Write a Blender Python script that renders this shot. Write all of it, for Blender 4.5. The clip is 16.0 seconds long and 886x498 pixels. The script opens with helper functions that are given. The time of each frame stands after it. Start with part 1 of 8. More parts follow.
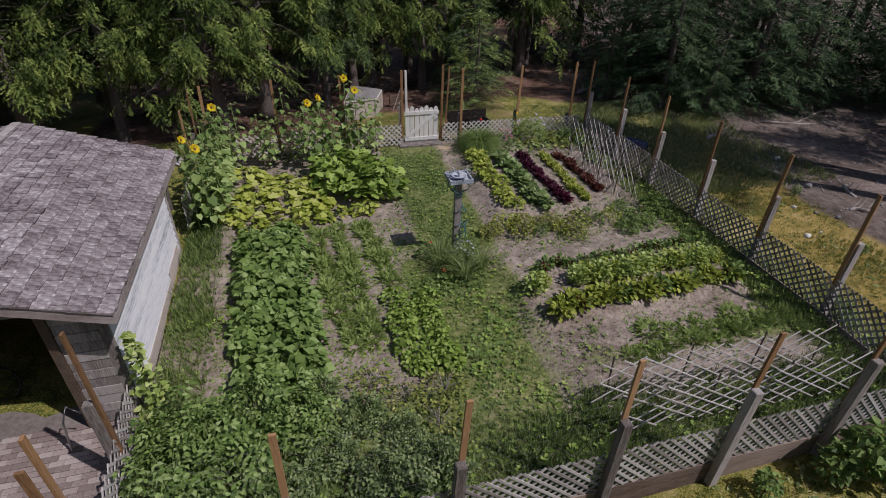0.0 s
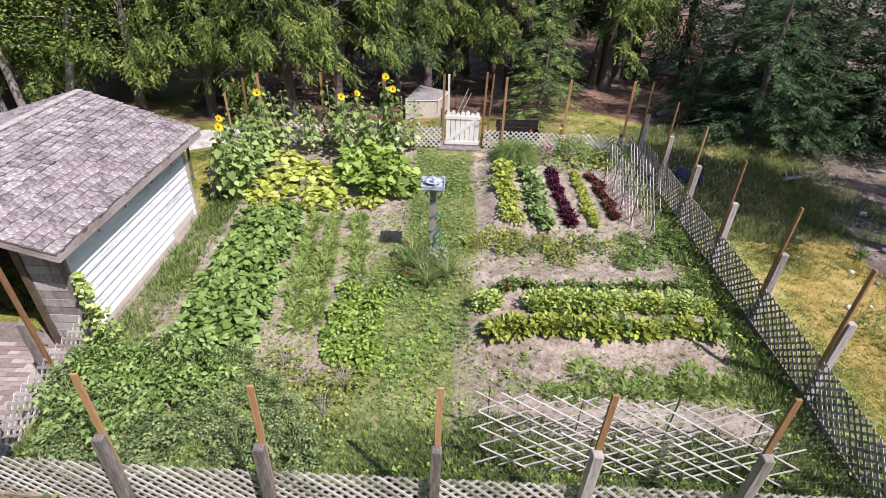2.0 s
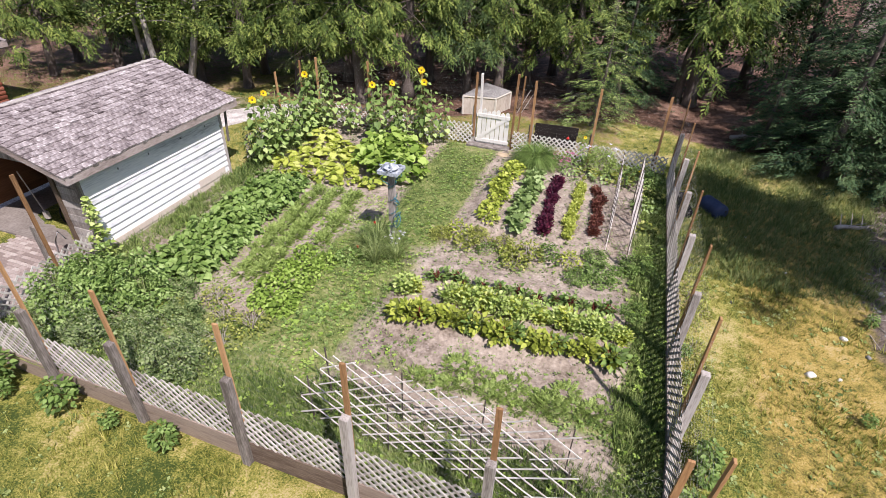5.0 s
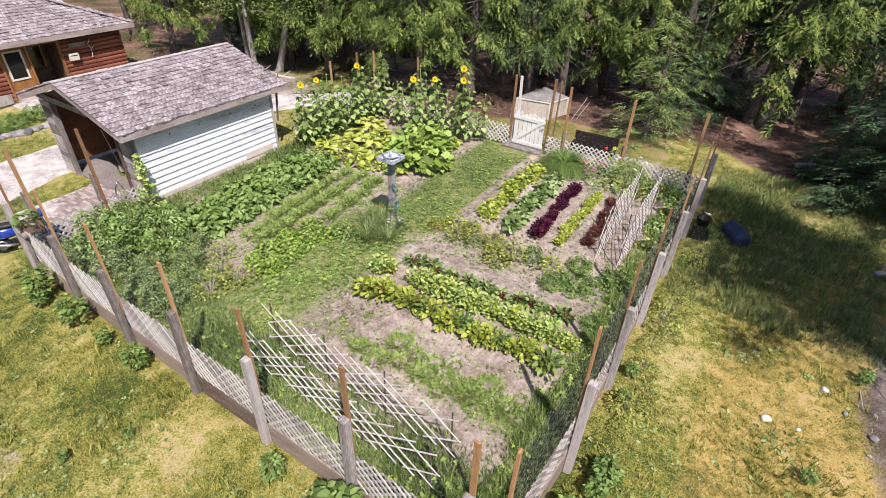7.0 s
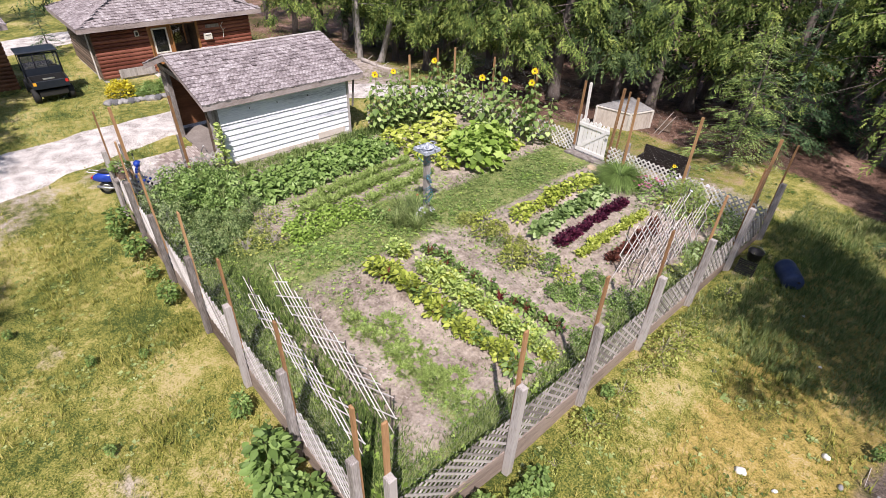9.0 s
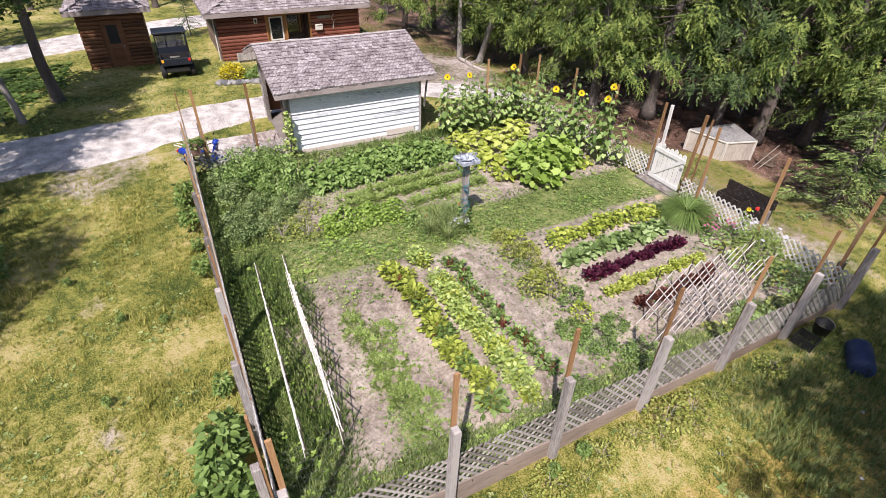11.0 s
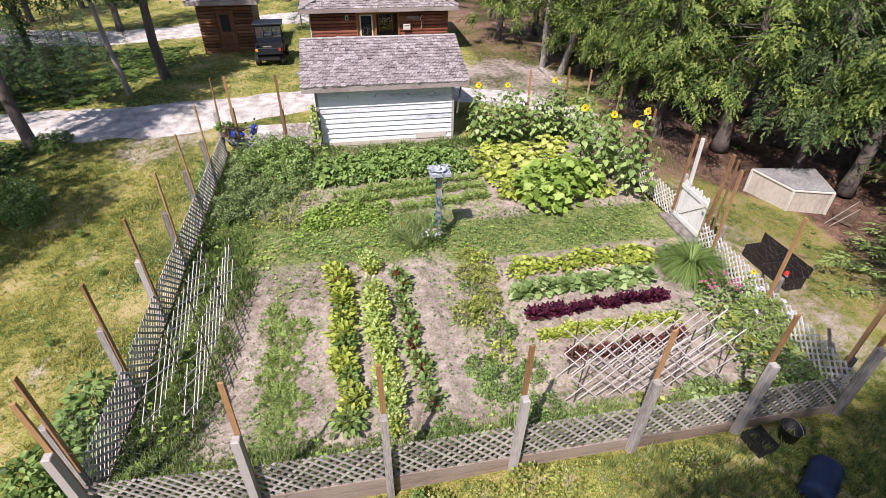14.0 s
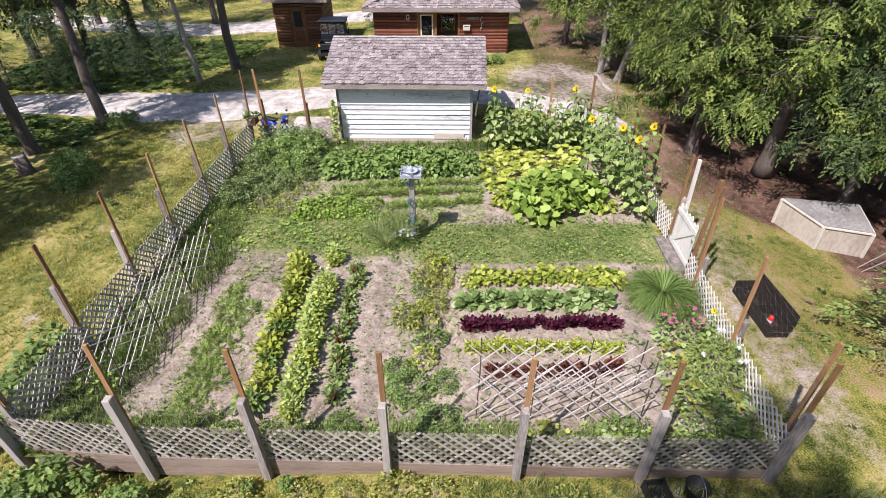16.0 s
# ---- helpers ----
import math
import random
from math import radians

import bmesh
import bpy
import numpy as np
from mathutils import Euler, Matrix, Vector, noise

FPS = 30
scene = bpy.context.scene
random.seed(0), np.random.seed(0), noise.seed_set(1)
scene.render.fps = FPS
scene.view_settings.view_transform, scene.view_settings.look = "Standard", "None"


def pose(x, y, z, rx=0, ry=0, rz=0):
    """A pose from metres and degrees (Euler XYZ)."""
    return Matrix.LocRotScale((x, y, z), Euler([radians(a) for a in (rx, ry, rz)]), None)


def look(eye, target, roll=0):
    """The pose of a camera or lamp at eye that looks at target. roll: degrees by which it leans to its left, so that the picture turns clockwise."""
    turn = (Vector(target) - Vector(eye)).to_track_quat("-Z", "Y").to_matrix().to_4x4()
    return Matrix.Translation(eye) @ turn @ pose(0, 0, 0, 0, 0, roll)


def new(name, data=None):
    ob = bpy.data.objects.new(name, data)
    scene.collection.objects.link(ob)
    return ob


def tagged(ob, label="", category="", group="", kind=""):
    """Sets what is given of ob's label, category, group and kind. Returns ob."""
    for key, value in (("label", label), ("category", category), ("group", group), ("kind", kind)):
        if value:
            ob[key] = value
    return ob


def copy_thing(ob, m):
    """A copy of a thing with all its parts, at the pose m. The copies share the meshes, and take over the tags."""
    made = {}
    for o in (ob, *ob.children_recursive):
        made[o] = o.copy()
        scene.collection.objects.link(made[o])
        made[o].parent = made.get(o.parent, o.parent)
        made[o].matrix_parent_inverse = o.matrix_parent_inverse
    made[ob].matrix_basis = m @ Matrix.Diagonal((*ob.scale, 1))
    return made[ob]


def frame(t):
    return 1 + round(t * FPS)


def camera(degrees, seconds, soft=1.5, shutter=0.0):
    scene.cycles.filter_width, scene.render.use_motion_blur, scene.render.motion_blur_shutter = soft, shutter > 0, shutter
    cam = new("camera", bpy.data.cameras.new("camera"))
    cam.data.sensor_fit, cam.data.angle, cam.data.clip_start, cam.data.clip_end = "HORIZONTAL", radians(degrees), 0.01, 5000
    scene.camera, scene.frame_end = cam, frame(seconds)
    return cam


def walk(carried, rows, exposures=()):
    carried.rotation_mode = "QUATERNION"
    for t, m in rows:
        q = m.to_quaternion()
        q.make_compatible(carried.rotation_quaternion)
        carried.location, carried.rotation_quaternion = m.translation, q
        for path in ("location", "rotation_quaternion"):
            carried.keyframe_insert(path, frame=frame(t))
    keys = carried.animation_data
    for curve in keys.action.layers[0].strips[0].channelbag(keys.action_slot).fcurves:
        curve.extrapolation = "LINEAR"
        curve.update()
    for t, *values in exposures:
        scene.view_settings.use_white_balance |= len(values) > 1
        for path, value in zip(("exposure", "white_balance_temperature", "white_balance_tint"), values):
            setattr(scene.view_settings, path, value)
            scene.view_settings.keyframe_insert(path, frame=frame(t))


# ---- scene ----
cam = camera(80.8, 16.0, 0.7)
PATH = [
    (0, (-0.24, 0.378, 8.119), (0.231, 1.983, 7.022), 1.8),
    (0.5, (0.85, 0.196, 8.182), (1.156, 1.841, 7.085), 1.9),
    (1, (1.851, 0.073, 8.222), (2.04, 1.733, 7.123), 2.1),
    (1.5, (2.821, -0.046, 8.345), (2.922, 1.618, 7.24), 1.9),
    (2, (3.785, -0.176, 8.339), (3.789, 1.493, 7.237), 2.3),
    (2.5, (4.716, -0.294, 8.441), (4.586, 1.367, 7.335), 2.0),
    (3, (5.593, -0.329, 8.515), (5.358, 1.316, 7.403), 2.2),
    (3.5, (6.422, -0.299, 8.577), (6.108, 1.331, 7.461), 2.2),
    (4, (7.26, -0.27, 8.645), (6.888, 1.344, 7.524), 2.2),
    (6.5, (11.69, 0.528, 8.869), (10.9, 1.974, 7.736), 2.0),
    (7, (12.416, 0.77, 8.93), (11.541, 2.164, 7.795), 2.0),
    (7.5, (13.108, 1.064, 8.988), (12.145, 2.396, 7.848), 1.7),
    (8, (13.721, 1.368, 9.021), (12.686, 2.641, 7.878), 2.0),
    (8.5, (14.336, 1.737, 9.031), (13.219, 2.938, 7.887), 1.8),
    (9, (14.785, 2.191, 9.066), (13.587, 3.308, 7.918), 2.0),
    (9.5, (15.085, 2.732, 9.057), (13.813, 3.764, 7.909), 1.9),
    (10, (15.342, 3.308, 9.151), (14.013, 4.254, 7.994), 2.1),
    (12.5, (16.253, 6.728, 9.365), (14.722, 7.262, 8.194), 1.3),
    (13, (16.439, 7.494, 9.37), (14.888, 7.967, 8.199), 1.4),
    (13.5, (16.607, 8.55, 9.33), (15.033, 8.938, 8.16), 1.2),
    (14, (16.77, 9.502, 9.35), (15.178, 9.808, 8.178), 1.0),
    (14.5, (16.923, 10.599, 9.37), (15.317, 10.811, 8.197), 0.5),
    (15, (16.965, 11.6, 9.381), (15.35, 11.718, 8.208), 0.3),
    (15.5, (17.067, 12.493, 9.393), (15.445, 12.515, 8.223), -0.1),
    (16, (17.005, 13.27, 9.437), (15.387, 13.215, 8.263), -0.4),
]
EXPOSURES = [(t, stops + 0.46, 6550 - 230 * max(0, 1 - t / 6), 19.5 + 1.8 * max(0, 1 - t / 6)) for t, stops in [(0.0, -1.25), (0.25, -0.8), (0.5, -0.3), (0.8, -0.08), (1.1, 0.0), (6.0, 0.0), (16.0, 0.0)]]
walk(cam, [(t, look(eye, target, roll)) for t, eye, target, roll in PATH], EXPOSURES)

# ---- sky and sun ----
TO_SUN = Vector((0.54, -0.45, 1.0)).normalized()
world = bpy.data.worlds.new("sky")
scene.world = world
world.use_nodes = True
wn = world.node_tree.nodes
sky = wn.new("ShaderNodeTexSky")
sky.sky_type, sky.sun_disc = "NISHITA", False
sky.sun_elevation, sky.sun_rotation = radians(54.9), radians(130)
world.node_tree.links.new(sky.outputs[0], wn["Background"].inputs[0])
wn["Background"].inputs[1].default_value = 0.1
sun = new("sun", bpy.data.lights.new("sun", "SUN"))
sun.data.energy, sun.data.angle, sun.data.color = 5.0, radians(0.6), (1.0, 0.958, 0.905)
sun.matrix_world = look(TO_SUN * 60, (0, 0, 0))
# ---- materials ----
def material(name, stops, scale=6.0, rough=0.85, bump=0.3, stretch=(1, 1, 1), island=0.0, coarse=1.0, metal=0.0,
             spec=0.3, through_light=0.0, obj_random=0.0, grain=None, bump_scale=None, distance=0.02):
    """Two scales of noise through a colour ramp; island / obj_random vary brightness piece by piece."""
    m = bpy.data.materials.new(name)
    m.use_nodes = True
    nt = m.node_tree
    n, link = nt.nodes, nt.links.new
    bsdf = n["Principled BSDF"]
    co = n.new("ShaderNodeTexCoord")
    mp = n.new("ShaderNodeMapping")
    mp.inputs["Scale"].default_value = stretch
    link(co.outputs["Object"], mp.inputs[0])
    big, fine = n.new("ShaderNodeTexNoise"), n.new("ShaderNodeTexNoise")
    big.inputs["Scale"].default_value, fine.inputs["Scale"].default_value = scale * 0.22 * coarse, scale * 2.3
    for x in (big, fine):
        x.inputs["Detail"].default_value = 5
        link(mp.outputs[0], x.inputs["Vector"])
    mix = n.new("ShaderNodeMix")
    mix.data_type = "FLOAT"
    mix.inputs[0].default_value = 0.5 if grain is None else grain
    link(big.outputs[0], mix.inputs[2])
    link(fine.outputs[0], mix.inputs[3])
    last = mix.outputs[0]
    if island or obj_random:
        if island:
            geo = n.new("ShaderNodeNewGeometry")
            rnd = geo.outputs["Random Per Island"]
        else:
            rnd = n.new("ShaderNodeObjectInfo").outputs["Random"]
        mad = n.new("ShaderNodeMath")
        mad.operation = "MULTIPLY_ADD"
        mad.inputs[1].default_value, mad.inputs[2].default_value = (island or obj_random), -0.5 * (island or obj_random)
        link(rnd, mad.inputs[0])
        add = n.new("ShaderNodeMath")
        add.operation = "ADD"
        link(last, add.inputs[0])
        link(mad.outputs[0], add.inputs[1])
        last = add.outputs[0]
    ramp = n.new("ShaderNodeValToRGB")
    els = ramp.color_ramp.elements
    while len(els) < len(stops):
        els.new(0.5)
    for e, (p, c) in zip(els, stops):
        e.position, e.color = p, (*c, 1)
    link(last, ramp.inputs[0])
    link(ramp.outputs[0], bsdf.inputs["Base Color"])
    bsdf.inputs["Roughness"].default_value = rough
    bsdf.inputs["Metallic"].default_value = metal
    bsdf.inputs["Specular IOR Level"].default_value = spec
    if bump:
        b = n.new("ShaderNodeBump")
        b.inputs["Strength"].default_value, b.inputs["Distance"].default_value = bump, distance
        if bump_scale:
            bt = n.new("ShaderNodeTexNoise")
            bt.inputs["Scale"].default_value, bt.inputs["Detail"].default_value = bump_scale, 6
            link(mp.outputs[0], bt.inputs["Vector"])
            link(bt.outputs[0], b.inputs["Height"])
        else:
            link(mix.outputs[0], b.inputs["Height"])
        link(b.outputs[0], bsdf.inputs["Normal"])
    if through_light:
        tr = n.new("ShaderNodeBsdfTranslucent")
        link(ramp.outputs[0], tr.inputs[0])
        ms = n.new("ShaderNodeMixShader")
        ms.inputs[0].default_value = through_light
        link(bsdf.outputs[0], ms.inputs[1])
        link(tr.outputs[0], ms.inputs[2])
        link(ms.outputs[0], n["Material Output"].inputs[0])
    return m


def leaf(name, dark, mid, light, **kw):
    a = dict(scale=3.0, rough=0.55, bump=0.0, island=0.62, through_light=0.32, spec=0.24, grain=0.25)
    a.update(kw)
    return material(name, [(p, (c[0], c[1], c[2] * 1.2)) for p, c in ((0.2, dark), (0.5, mid), (0.8, light))], **a)


M = {}
M["soil"] = material("garden_soil", [(0.3, (0.17, 0.135, 0.115)), (0.48, (0.27, 0.222, 0.195)), (0.62, (0.35, 0.295, 0.262)), (0.8, (0.44, 0.38, 0.34))], scale=7, bump=0.9, grain=0.55, bump_scale=22, distance=0.05)
M["gravel"] = material("pale_gravel", [(0.38, (0.24, 0.215, 0.2)), (0.49, (0.46, 0.425, 0.4)), (0.6, (0.66, 0.625, 0.595))], scale=9, bump=0.8, grain=0.55, bump_scale=30, distance=0.03)
M["brick"] = material("paving_brick", [(0.3, (0.22, 0.175, 0.16)), (0.5, (0.33, 0.275, 0.255)), (0.75, (0.44, 0.39, 0.365))], scale=9, obj_random=0.5, bump=0.25)
M["brick_joined"] = material("paving_brick_bulk", [(0.3, (0.22, 0.175, 0.16)), (0.5, (0.33, 0.275, 0.255)), (0.75, (0.44, 0.39, 0.365))], scale=9, island=0.5, bump=0.25)
SH = [(0.3, (0.1, 0.082, 0.084)), (0.42, (0.2, 0.17, 0.172)), (0.55, (0.29, 0.255, 0.258)), (0.64, (0.38, 0.345, 0.348)), (0.74, (0.58, 0.55, 0.545))]
M["shingle"] = material("cedar_shingle", SH, scale=5, stretch=(1.2, 1.2, 1), obj_random=0.2, bump=0.5, grain=0.75, rough=0.9)
M["shingle_joined"] = material("cedar_shingle_bulk", SH, scale=5, stretch=(1.2, 1.2, 1), island=0.2, bump=0.5, grain=0.75, rough=0.9)
M["white_wood"] = material("weathered_white_paint", [(0.3, (0.32, 0.34, 0.37)), (0.4, (0.58, 0.6, 0.63)), (0.5, (0.73, 0.745, 0.76)), (0.65, (0.81, 0.82, 0.825))], scale=5, stretch=(3, 0.3, 3), bump=0.2, rough=0.6, obj_random=0.18)
M["gate_paint"] = material("white_gate_paint", [(0.25, (0.46, 0.45, 0.42)), (0.45, (0.7, 0.69, 0.66)), (0.8, (0.8, 0.79, 0.76))], scale=7, stretch=(2, 2, 0.4), bump=0.2, rough=0.65, obj_random=0.15)
M["grey_wood"] = material("weathered_grey_wood", [(0.3, (0.11, 0.095, 0.085)), (0.46, (0.25, 0.225, 0.21)), (0.62, (0.42, 0.39, 0.37))], scale=9, stretch=(2.5, 2.5, 0.25), bump=0.35, rough=0.9, obj_random=0.3)
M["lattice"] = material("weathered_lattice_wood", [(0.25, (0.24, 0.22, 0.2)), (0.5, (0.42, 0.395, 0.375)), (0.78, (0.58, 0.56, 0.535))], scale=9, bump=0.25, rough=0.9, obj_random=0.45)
# east fence slats: the same mix, darker and slightly browner
M["lattice_east"] = material("darker_lattice_wood", [(0.25, (0.165, 0.15, 0.132)), (0.5, (0.31, 0.285, 0.257)), (0.78, (0.47, 0.44, 0.405))], scale=9, bump=0.25, rough=0.9, obj_random=0.5)
M["lattice_white"] = material("painted_lattice_wood", [(0.25, (0.36, 0.34, 0.31)), (0.5, (0.58, 0.56, 0.53)), (0.78, (0.72, 0.7, 0.67))], scale=9, bump=0.25, rough=0.9, obj_random=0.35)
M["new_wood"] = material("orange_brown_post_wood", [(0.25, (0.16, 0.085, 0.04)), (0.5, (0.34, 0.19, 0.09)), (0.8, (0.5, 0.31, 0.16))], scale=9, stretch=(2.5, 2.5, 0.25), bump=0.3, rough=0.8, obj_random=0.35)
M["board"] = material("fence_kick_board", [(0.3, (0.1, 0.07, 0.054)), (0.48, (0.2, 0.152, 0.124)), (0.68, (0.32, 0.255, 0.215))], scale=7, stretch=(0.3, 0.3, 3), bump=0.35, rough=0.9, obj_random=0.3)
M["fascia"] = material("weathered_fascia", [(0.3, (0.17, 0.135, 0.125)), (0.48, (0.3, 0.25, 0.235)), (0.68, (0.42, 0.37, 0.355))], scale=7, stretch=(0.5, 0.5, 2), bump=0.25, rough=0.85)
M["dark_wood"] = material("dark_shed_wood", [(0.25, (0.05, 0.035, 0.025)), (0.5, (0.12, 0.085, 0.06)), (0.8, (0.22, 0.16, 0.12))], scale=7, stretch=(3, 0.4, 3), bump=0.3, obj_random=0.3)
M["log_red"] = material("red_brown_log_stain", [(0.3, (0.085, 0.025, 0.016)), (0.48, (0.165, 0.05, 0.032)), (0.68, (0.27, 0.105, 0.07))], scale=6, stretch=(0.6, 0.25, 3), bump=0.35, rough=0.6, obj_random=0.35)
M["log_brown"] = material("brown_log_stain", [(0.25, (0.07, 0.03, 0.015)), (0.5, (0.17, 0.075, 0.035)), (0.8, (0.28, 0.14, 0.075))], scale=6, stretch=(0.6, 0.25, 3), bump=0.35, rough=0.6, obj_random=0.35)
M["door_wood"] = material("honey_door_wood", [(0.25, (0.15, 0.065, 0.022)), (0.5, (0.27, 0.125, 0.045)), (0.8, (0.38, 0.2, 0.08))], scale=6, stretch=(3, 3, 0.3), bump=0.15, rough=0.5)
M["trim_pale"] = material("pale_trim", [(0.3, (0.5, 0.46, 0.4)), (0.7, (0.72, 0.69, 0.64))], scale=6, bump=0.1)
M["stone"] = material("field_stone", [(0.25, (0.1, 0.1, 0.105)), (0.5, (0.21, 0.205, 0.205)), (0.8, (0.38, 0.365, 0.35))], scale=9, bump=0.5, obj_random=0.4)
M["white_stone"] = material("white_stone", [(0.3, (0.6, 0.58, 0.55)), (0.7, (0.82, 0.81, 0.79))], scale=12, bump=0.4)
M["bark"] = material("conifer_bark", [(0.25, (0.04, 0.032, 0.028)), (0.5, (0.11, 0.09, 0.08)), (0.8, (0.24, 0.21, 0.19))], scale=8, stretch=(2.5, 2.5, 0.35), bump=0.7, distance=0.04)
M["pale_bark"] = material("pale_grey_bark", [(0.25, (0.11, 0.1, 0.09)), (0.5, (0.26, 0.24, 0.22)), (0.8, (0.45, 0.42, 0.39))], scale=8, stretch=(2.5, 2.5, 0.35), bump=0.6, distance=0.04)
M["black_plastic"] = material("black_plastic", [(0.3, (0.012, 0.012, 0.013)), (0.7, (0.035, 0.034, 0.034))], scale=9, rough=0.5, bump=0.1)
M["black_wood"] = material("black_stained_wood", [(0.3, (0.009, 0.007, 0.006)), (0.7, (0.028, 0.021, 0.018))], scale=8, rough=0.9, bump=0.2)
M["blue_plastic"] = material("blue_plastic", [(0.3, (0.014, 0.024, 0.06)), (0.7, (0.035, 0.055, 0.12))], scale=6, rough=0.45, bump=0.1)
M["blue_paint"] = material("glossy_blue_bodywork", [(0.3, (0.01, 0.03, 0.24)), (0.7, (0.02, 0.06, 0.36))], scale=4, rough=0.2, bump=0.0, spec=0.6)
M["dark_paint"] = material("dark_green_black_bodywork", [(0.3, (0.007, 0.01, 0.016)), (0.7, (0.018, 0.024, 0.034))], scale=4, rough=0.5, bump=0.05, spec=0.3)
M["rubber"] = material("tyre_rubber", [(0.3, (0.012, 0.012, 0.012)), (0.7, (0.03, 0.03, 0.03))], scale=20, rough=0.85, bump=0.3)
M["metal"] = material("dull_steel", [(0.3, (0.35, 0.35, 0.36)), (0.7, (0.6, 0.6, 0.62))], scale=12, rough=0.4, metal=0.9, bump=0.05)
M["stake"] = material("dark_iron_stake", [(0.3, (0.05, 0.04, 0.035)), (0.7, (0.12, 0.1, 0.085))], scale=12, rough=0.7, bump=0.1)
M["cane"] = material("pale_trellis_slat", [(0.25, (0.42, 0.39, 0.36)), (0.5, (0.6, 0.57, 0.54)), (0.8, (0.74, 0.72, 0.69))], scale=12, bump=0.2, obj_random=0.35)
M["cane_dull"] = material("weathered_trellis_slat", [(0.25, (0.4, 0.36, 0.34)), (0.5, (0.56, 0.52, 0.5)), (0.8, (0.7, 0.67, 0.65))], scale=12, bump=0.2, obj_random=0.35)
M["teal"] = material("teal_painted_metal", [(0.3, (0.02, 0.1, 0.13)), (0.7, (0.06, 0.2, 0.25))], scale=10, rough=0.5, bump=0.1)
M["bird_blue"] = material("chipped_pale_blue_paint", [(0.34, (0.12, 0.14, 0.18)), (0.5, (0.36, 0.4, 0.46)), (0.64, (0.64, 0.66, 0.7))], scale=16, rough=0.6, bump=0.3)
M["plywood"] = material("pale_plywood", [(0.25, (0.44, 0.37, 0.31)), (0.5, (0.58, 0.51, 0.45)), (0.8, (0.68, 0.62, 0.56))], scale=6, stretch=(1, 1, 0.4), bump=0.15, obj_random=0.15)
M["red_paint"] = material("red_paint", [(0.3, (0.4, 0.02, 0.015)), (0.7, (0.6, 0.04, 0.03))], scale=6, rough=0.3, bump=0.0)
M["amber"] = material("amber_lamp_plastic", [(0.3, (0.7, 0.3, 0.02)), (0.7, (0.8, 0.4, 0.04))], scale=6, rough=0.25, bump=0.0)
M["terracotta"] = material("brown_planter", [(0.3, (0.12, 0.07, 0.05)), (0.7, (0.24, 0.15, 0.11))], scale=8, bump=0.2)
M["straw"] = material("dry_straw", [(0.25, (0.22, 0.16, 0.1)), (0.5, (0.38, 0.29, 0.19)), (0.8, (0.52, 0.42, 0.3))], scale=14, bump=0.5, island=0.4)
M["dead_wood"] = material("bleached_dead_wood", [(0.25, (0.2, 0.17, 0.15)), (0.5, (0.38, 0.34, 0.31)), (0.8, (0.58, 0.54, 0.5))], scale=9, stretch=(0.4, 2, 2), bump=0.5)
M["sign"] = material("carved_sign_wood", [(0.3, (0.2, 0.11, 0.02)), (0.7, (0.34, 0.2, 0.04))], scale=10, bump=0.1)
M["sign_bar"] = material("sign_letter_gold", [(0.3, (0.5, 0.34, 0.06)), (0.7, (0.62, 0.45, 0.1))], scale=10, bump=0.0)
glass = bpy.data.materials.new("window_glass")
glass.use_nodes = True
gb = glass.node_tree.nodes["Principled BSDF"]
gb.inputs["Base Color"].default_value = (0.8, 0.86, 0.85, 1)
gb.inputs["Roughness"].default_value = 0.04
gb.inputs["Transmission Weight"].default_value = 1.0
gb.inputs["IOR"].default_value = 1.45
M["glass"] = glass

# foliage
M["spruce"] = leaf("spruce_needles", (0.026, 0.056, 0.024), (0.072, 0.13, 0.05), (0.165, 0.24, 0.09), island=0.5, spec=0.12, rough=0.7)
M["young_spruce"] = leaf("young_spruce_needles", (0.07, 0.115, 0.028), (0.2, 0.28, 0.072), (0.37, 0.45, 0.13), island=0.55, spec=0.12, rough=0.7)
M["cedar"] = leaf("cedar_fronds", (0.026, 0.05, 0.012), (0.115, 0.172, 0.034), (0.31, 0.37, 0.08), island=0.45, through_light=0.2, scale=5.0, grain=0.1, spec=0.12, rough=0.7)
M["cedar_dark"] = leaf("dark_cedar_fronds", (0.026, 0.045, 0.016), (0.07, 0.115, 0.035), (0.16, 0.215, 0.065), island=0.6, through_light=0.2, spec=0.12, rough=0.7)
M["broadleaf"] = leaf("broadleaf_foliage", (0.03, 0.06, 0.012), (0.08, 0.14, 0.025), (0.16, 0.23, 0.05))
M["bean"] = leaf("bean_leaves", (0.085, 0.155, 0.03), (0.215, 0.33, 0.07), (0.38, 0.51, 0.16))
M["mid_green"] = leaf("mid_green_leaves", (0.07, 0.12, 0.025), (0.17, 0.27, 0.055), (0.29, 0.41, 0.11))
M["yellow_green"] = leaf("yellow_green_leaves", (0.17, 0.23, 0.025), (0.38, 0.45, 0.06), (0.58, 0.62, 0.13))
M["chard_leaf"] = leaf("olive_chard_leaves", (0.14, 0.18, 0.02), (0.33, 0.39, 0.05), (0.54, 0.59, 0.11))
M["squash"] = leaf("squash_leaves", (0.11, 0.18, 0.022), (0.25, 0.38, 0.055), (0.41, 0.54, 0.12))
M["lime"] = leaf("lime_leaves", (0.24, 0.3, 0.03), (0.46, 0.52, 0.08), (0.64, 0.68, 0.2))
M["sunleaf"] = leaf("sunflower_leaves", (0.13, 0.21, 0.045), (0.3, 0.42, 0.11), (0.49, 0.6, 0.21))
M["pale_green"] = leaf("pale_lettuce_leaves", (0.25, 0.35, 0.07), (0.45, 0.56, 0.14), (0.64, 0.72, 0.27))
M["golden"] = leaf("golden_shrub_leaves", (0.42, 0.36, 0.015), (0.6, 0.52, 0.03), (0.75, 0.66, 0.08))
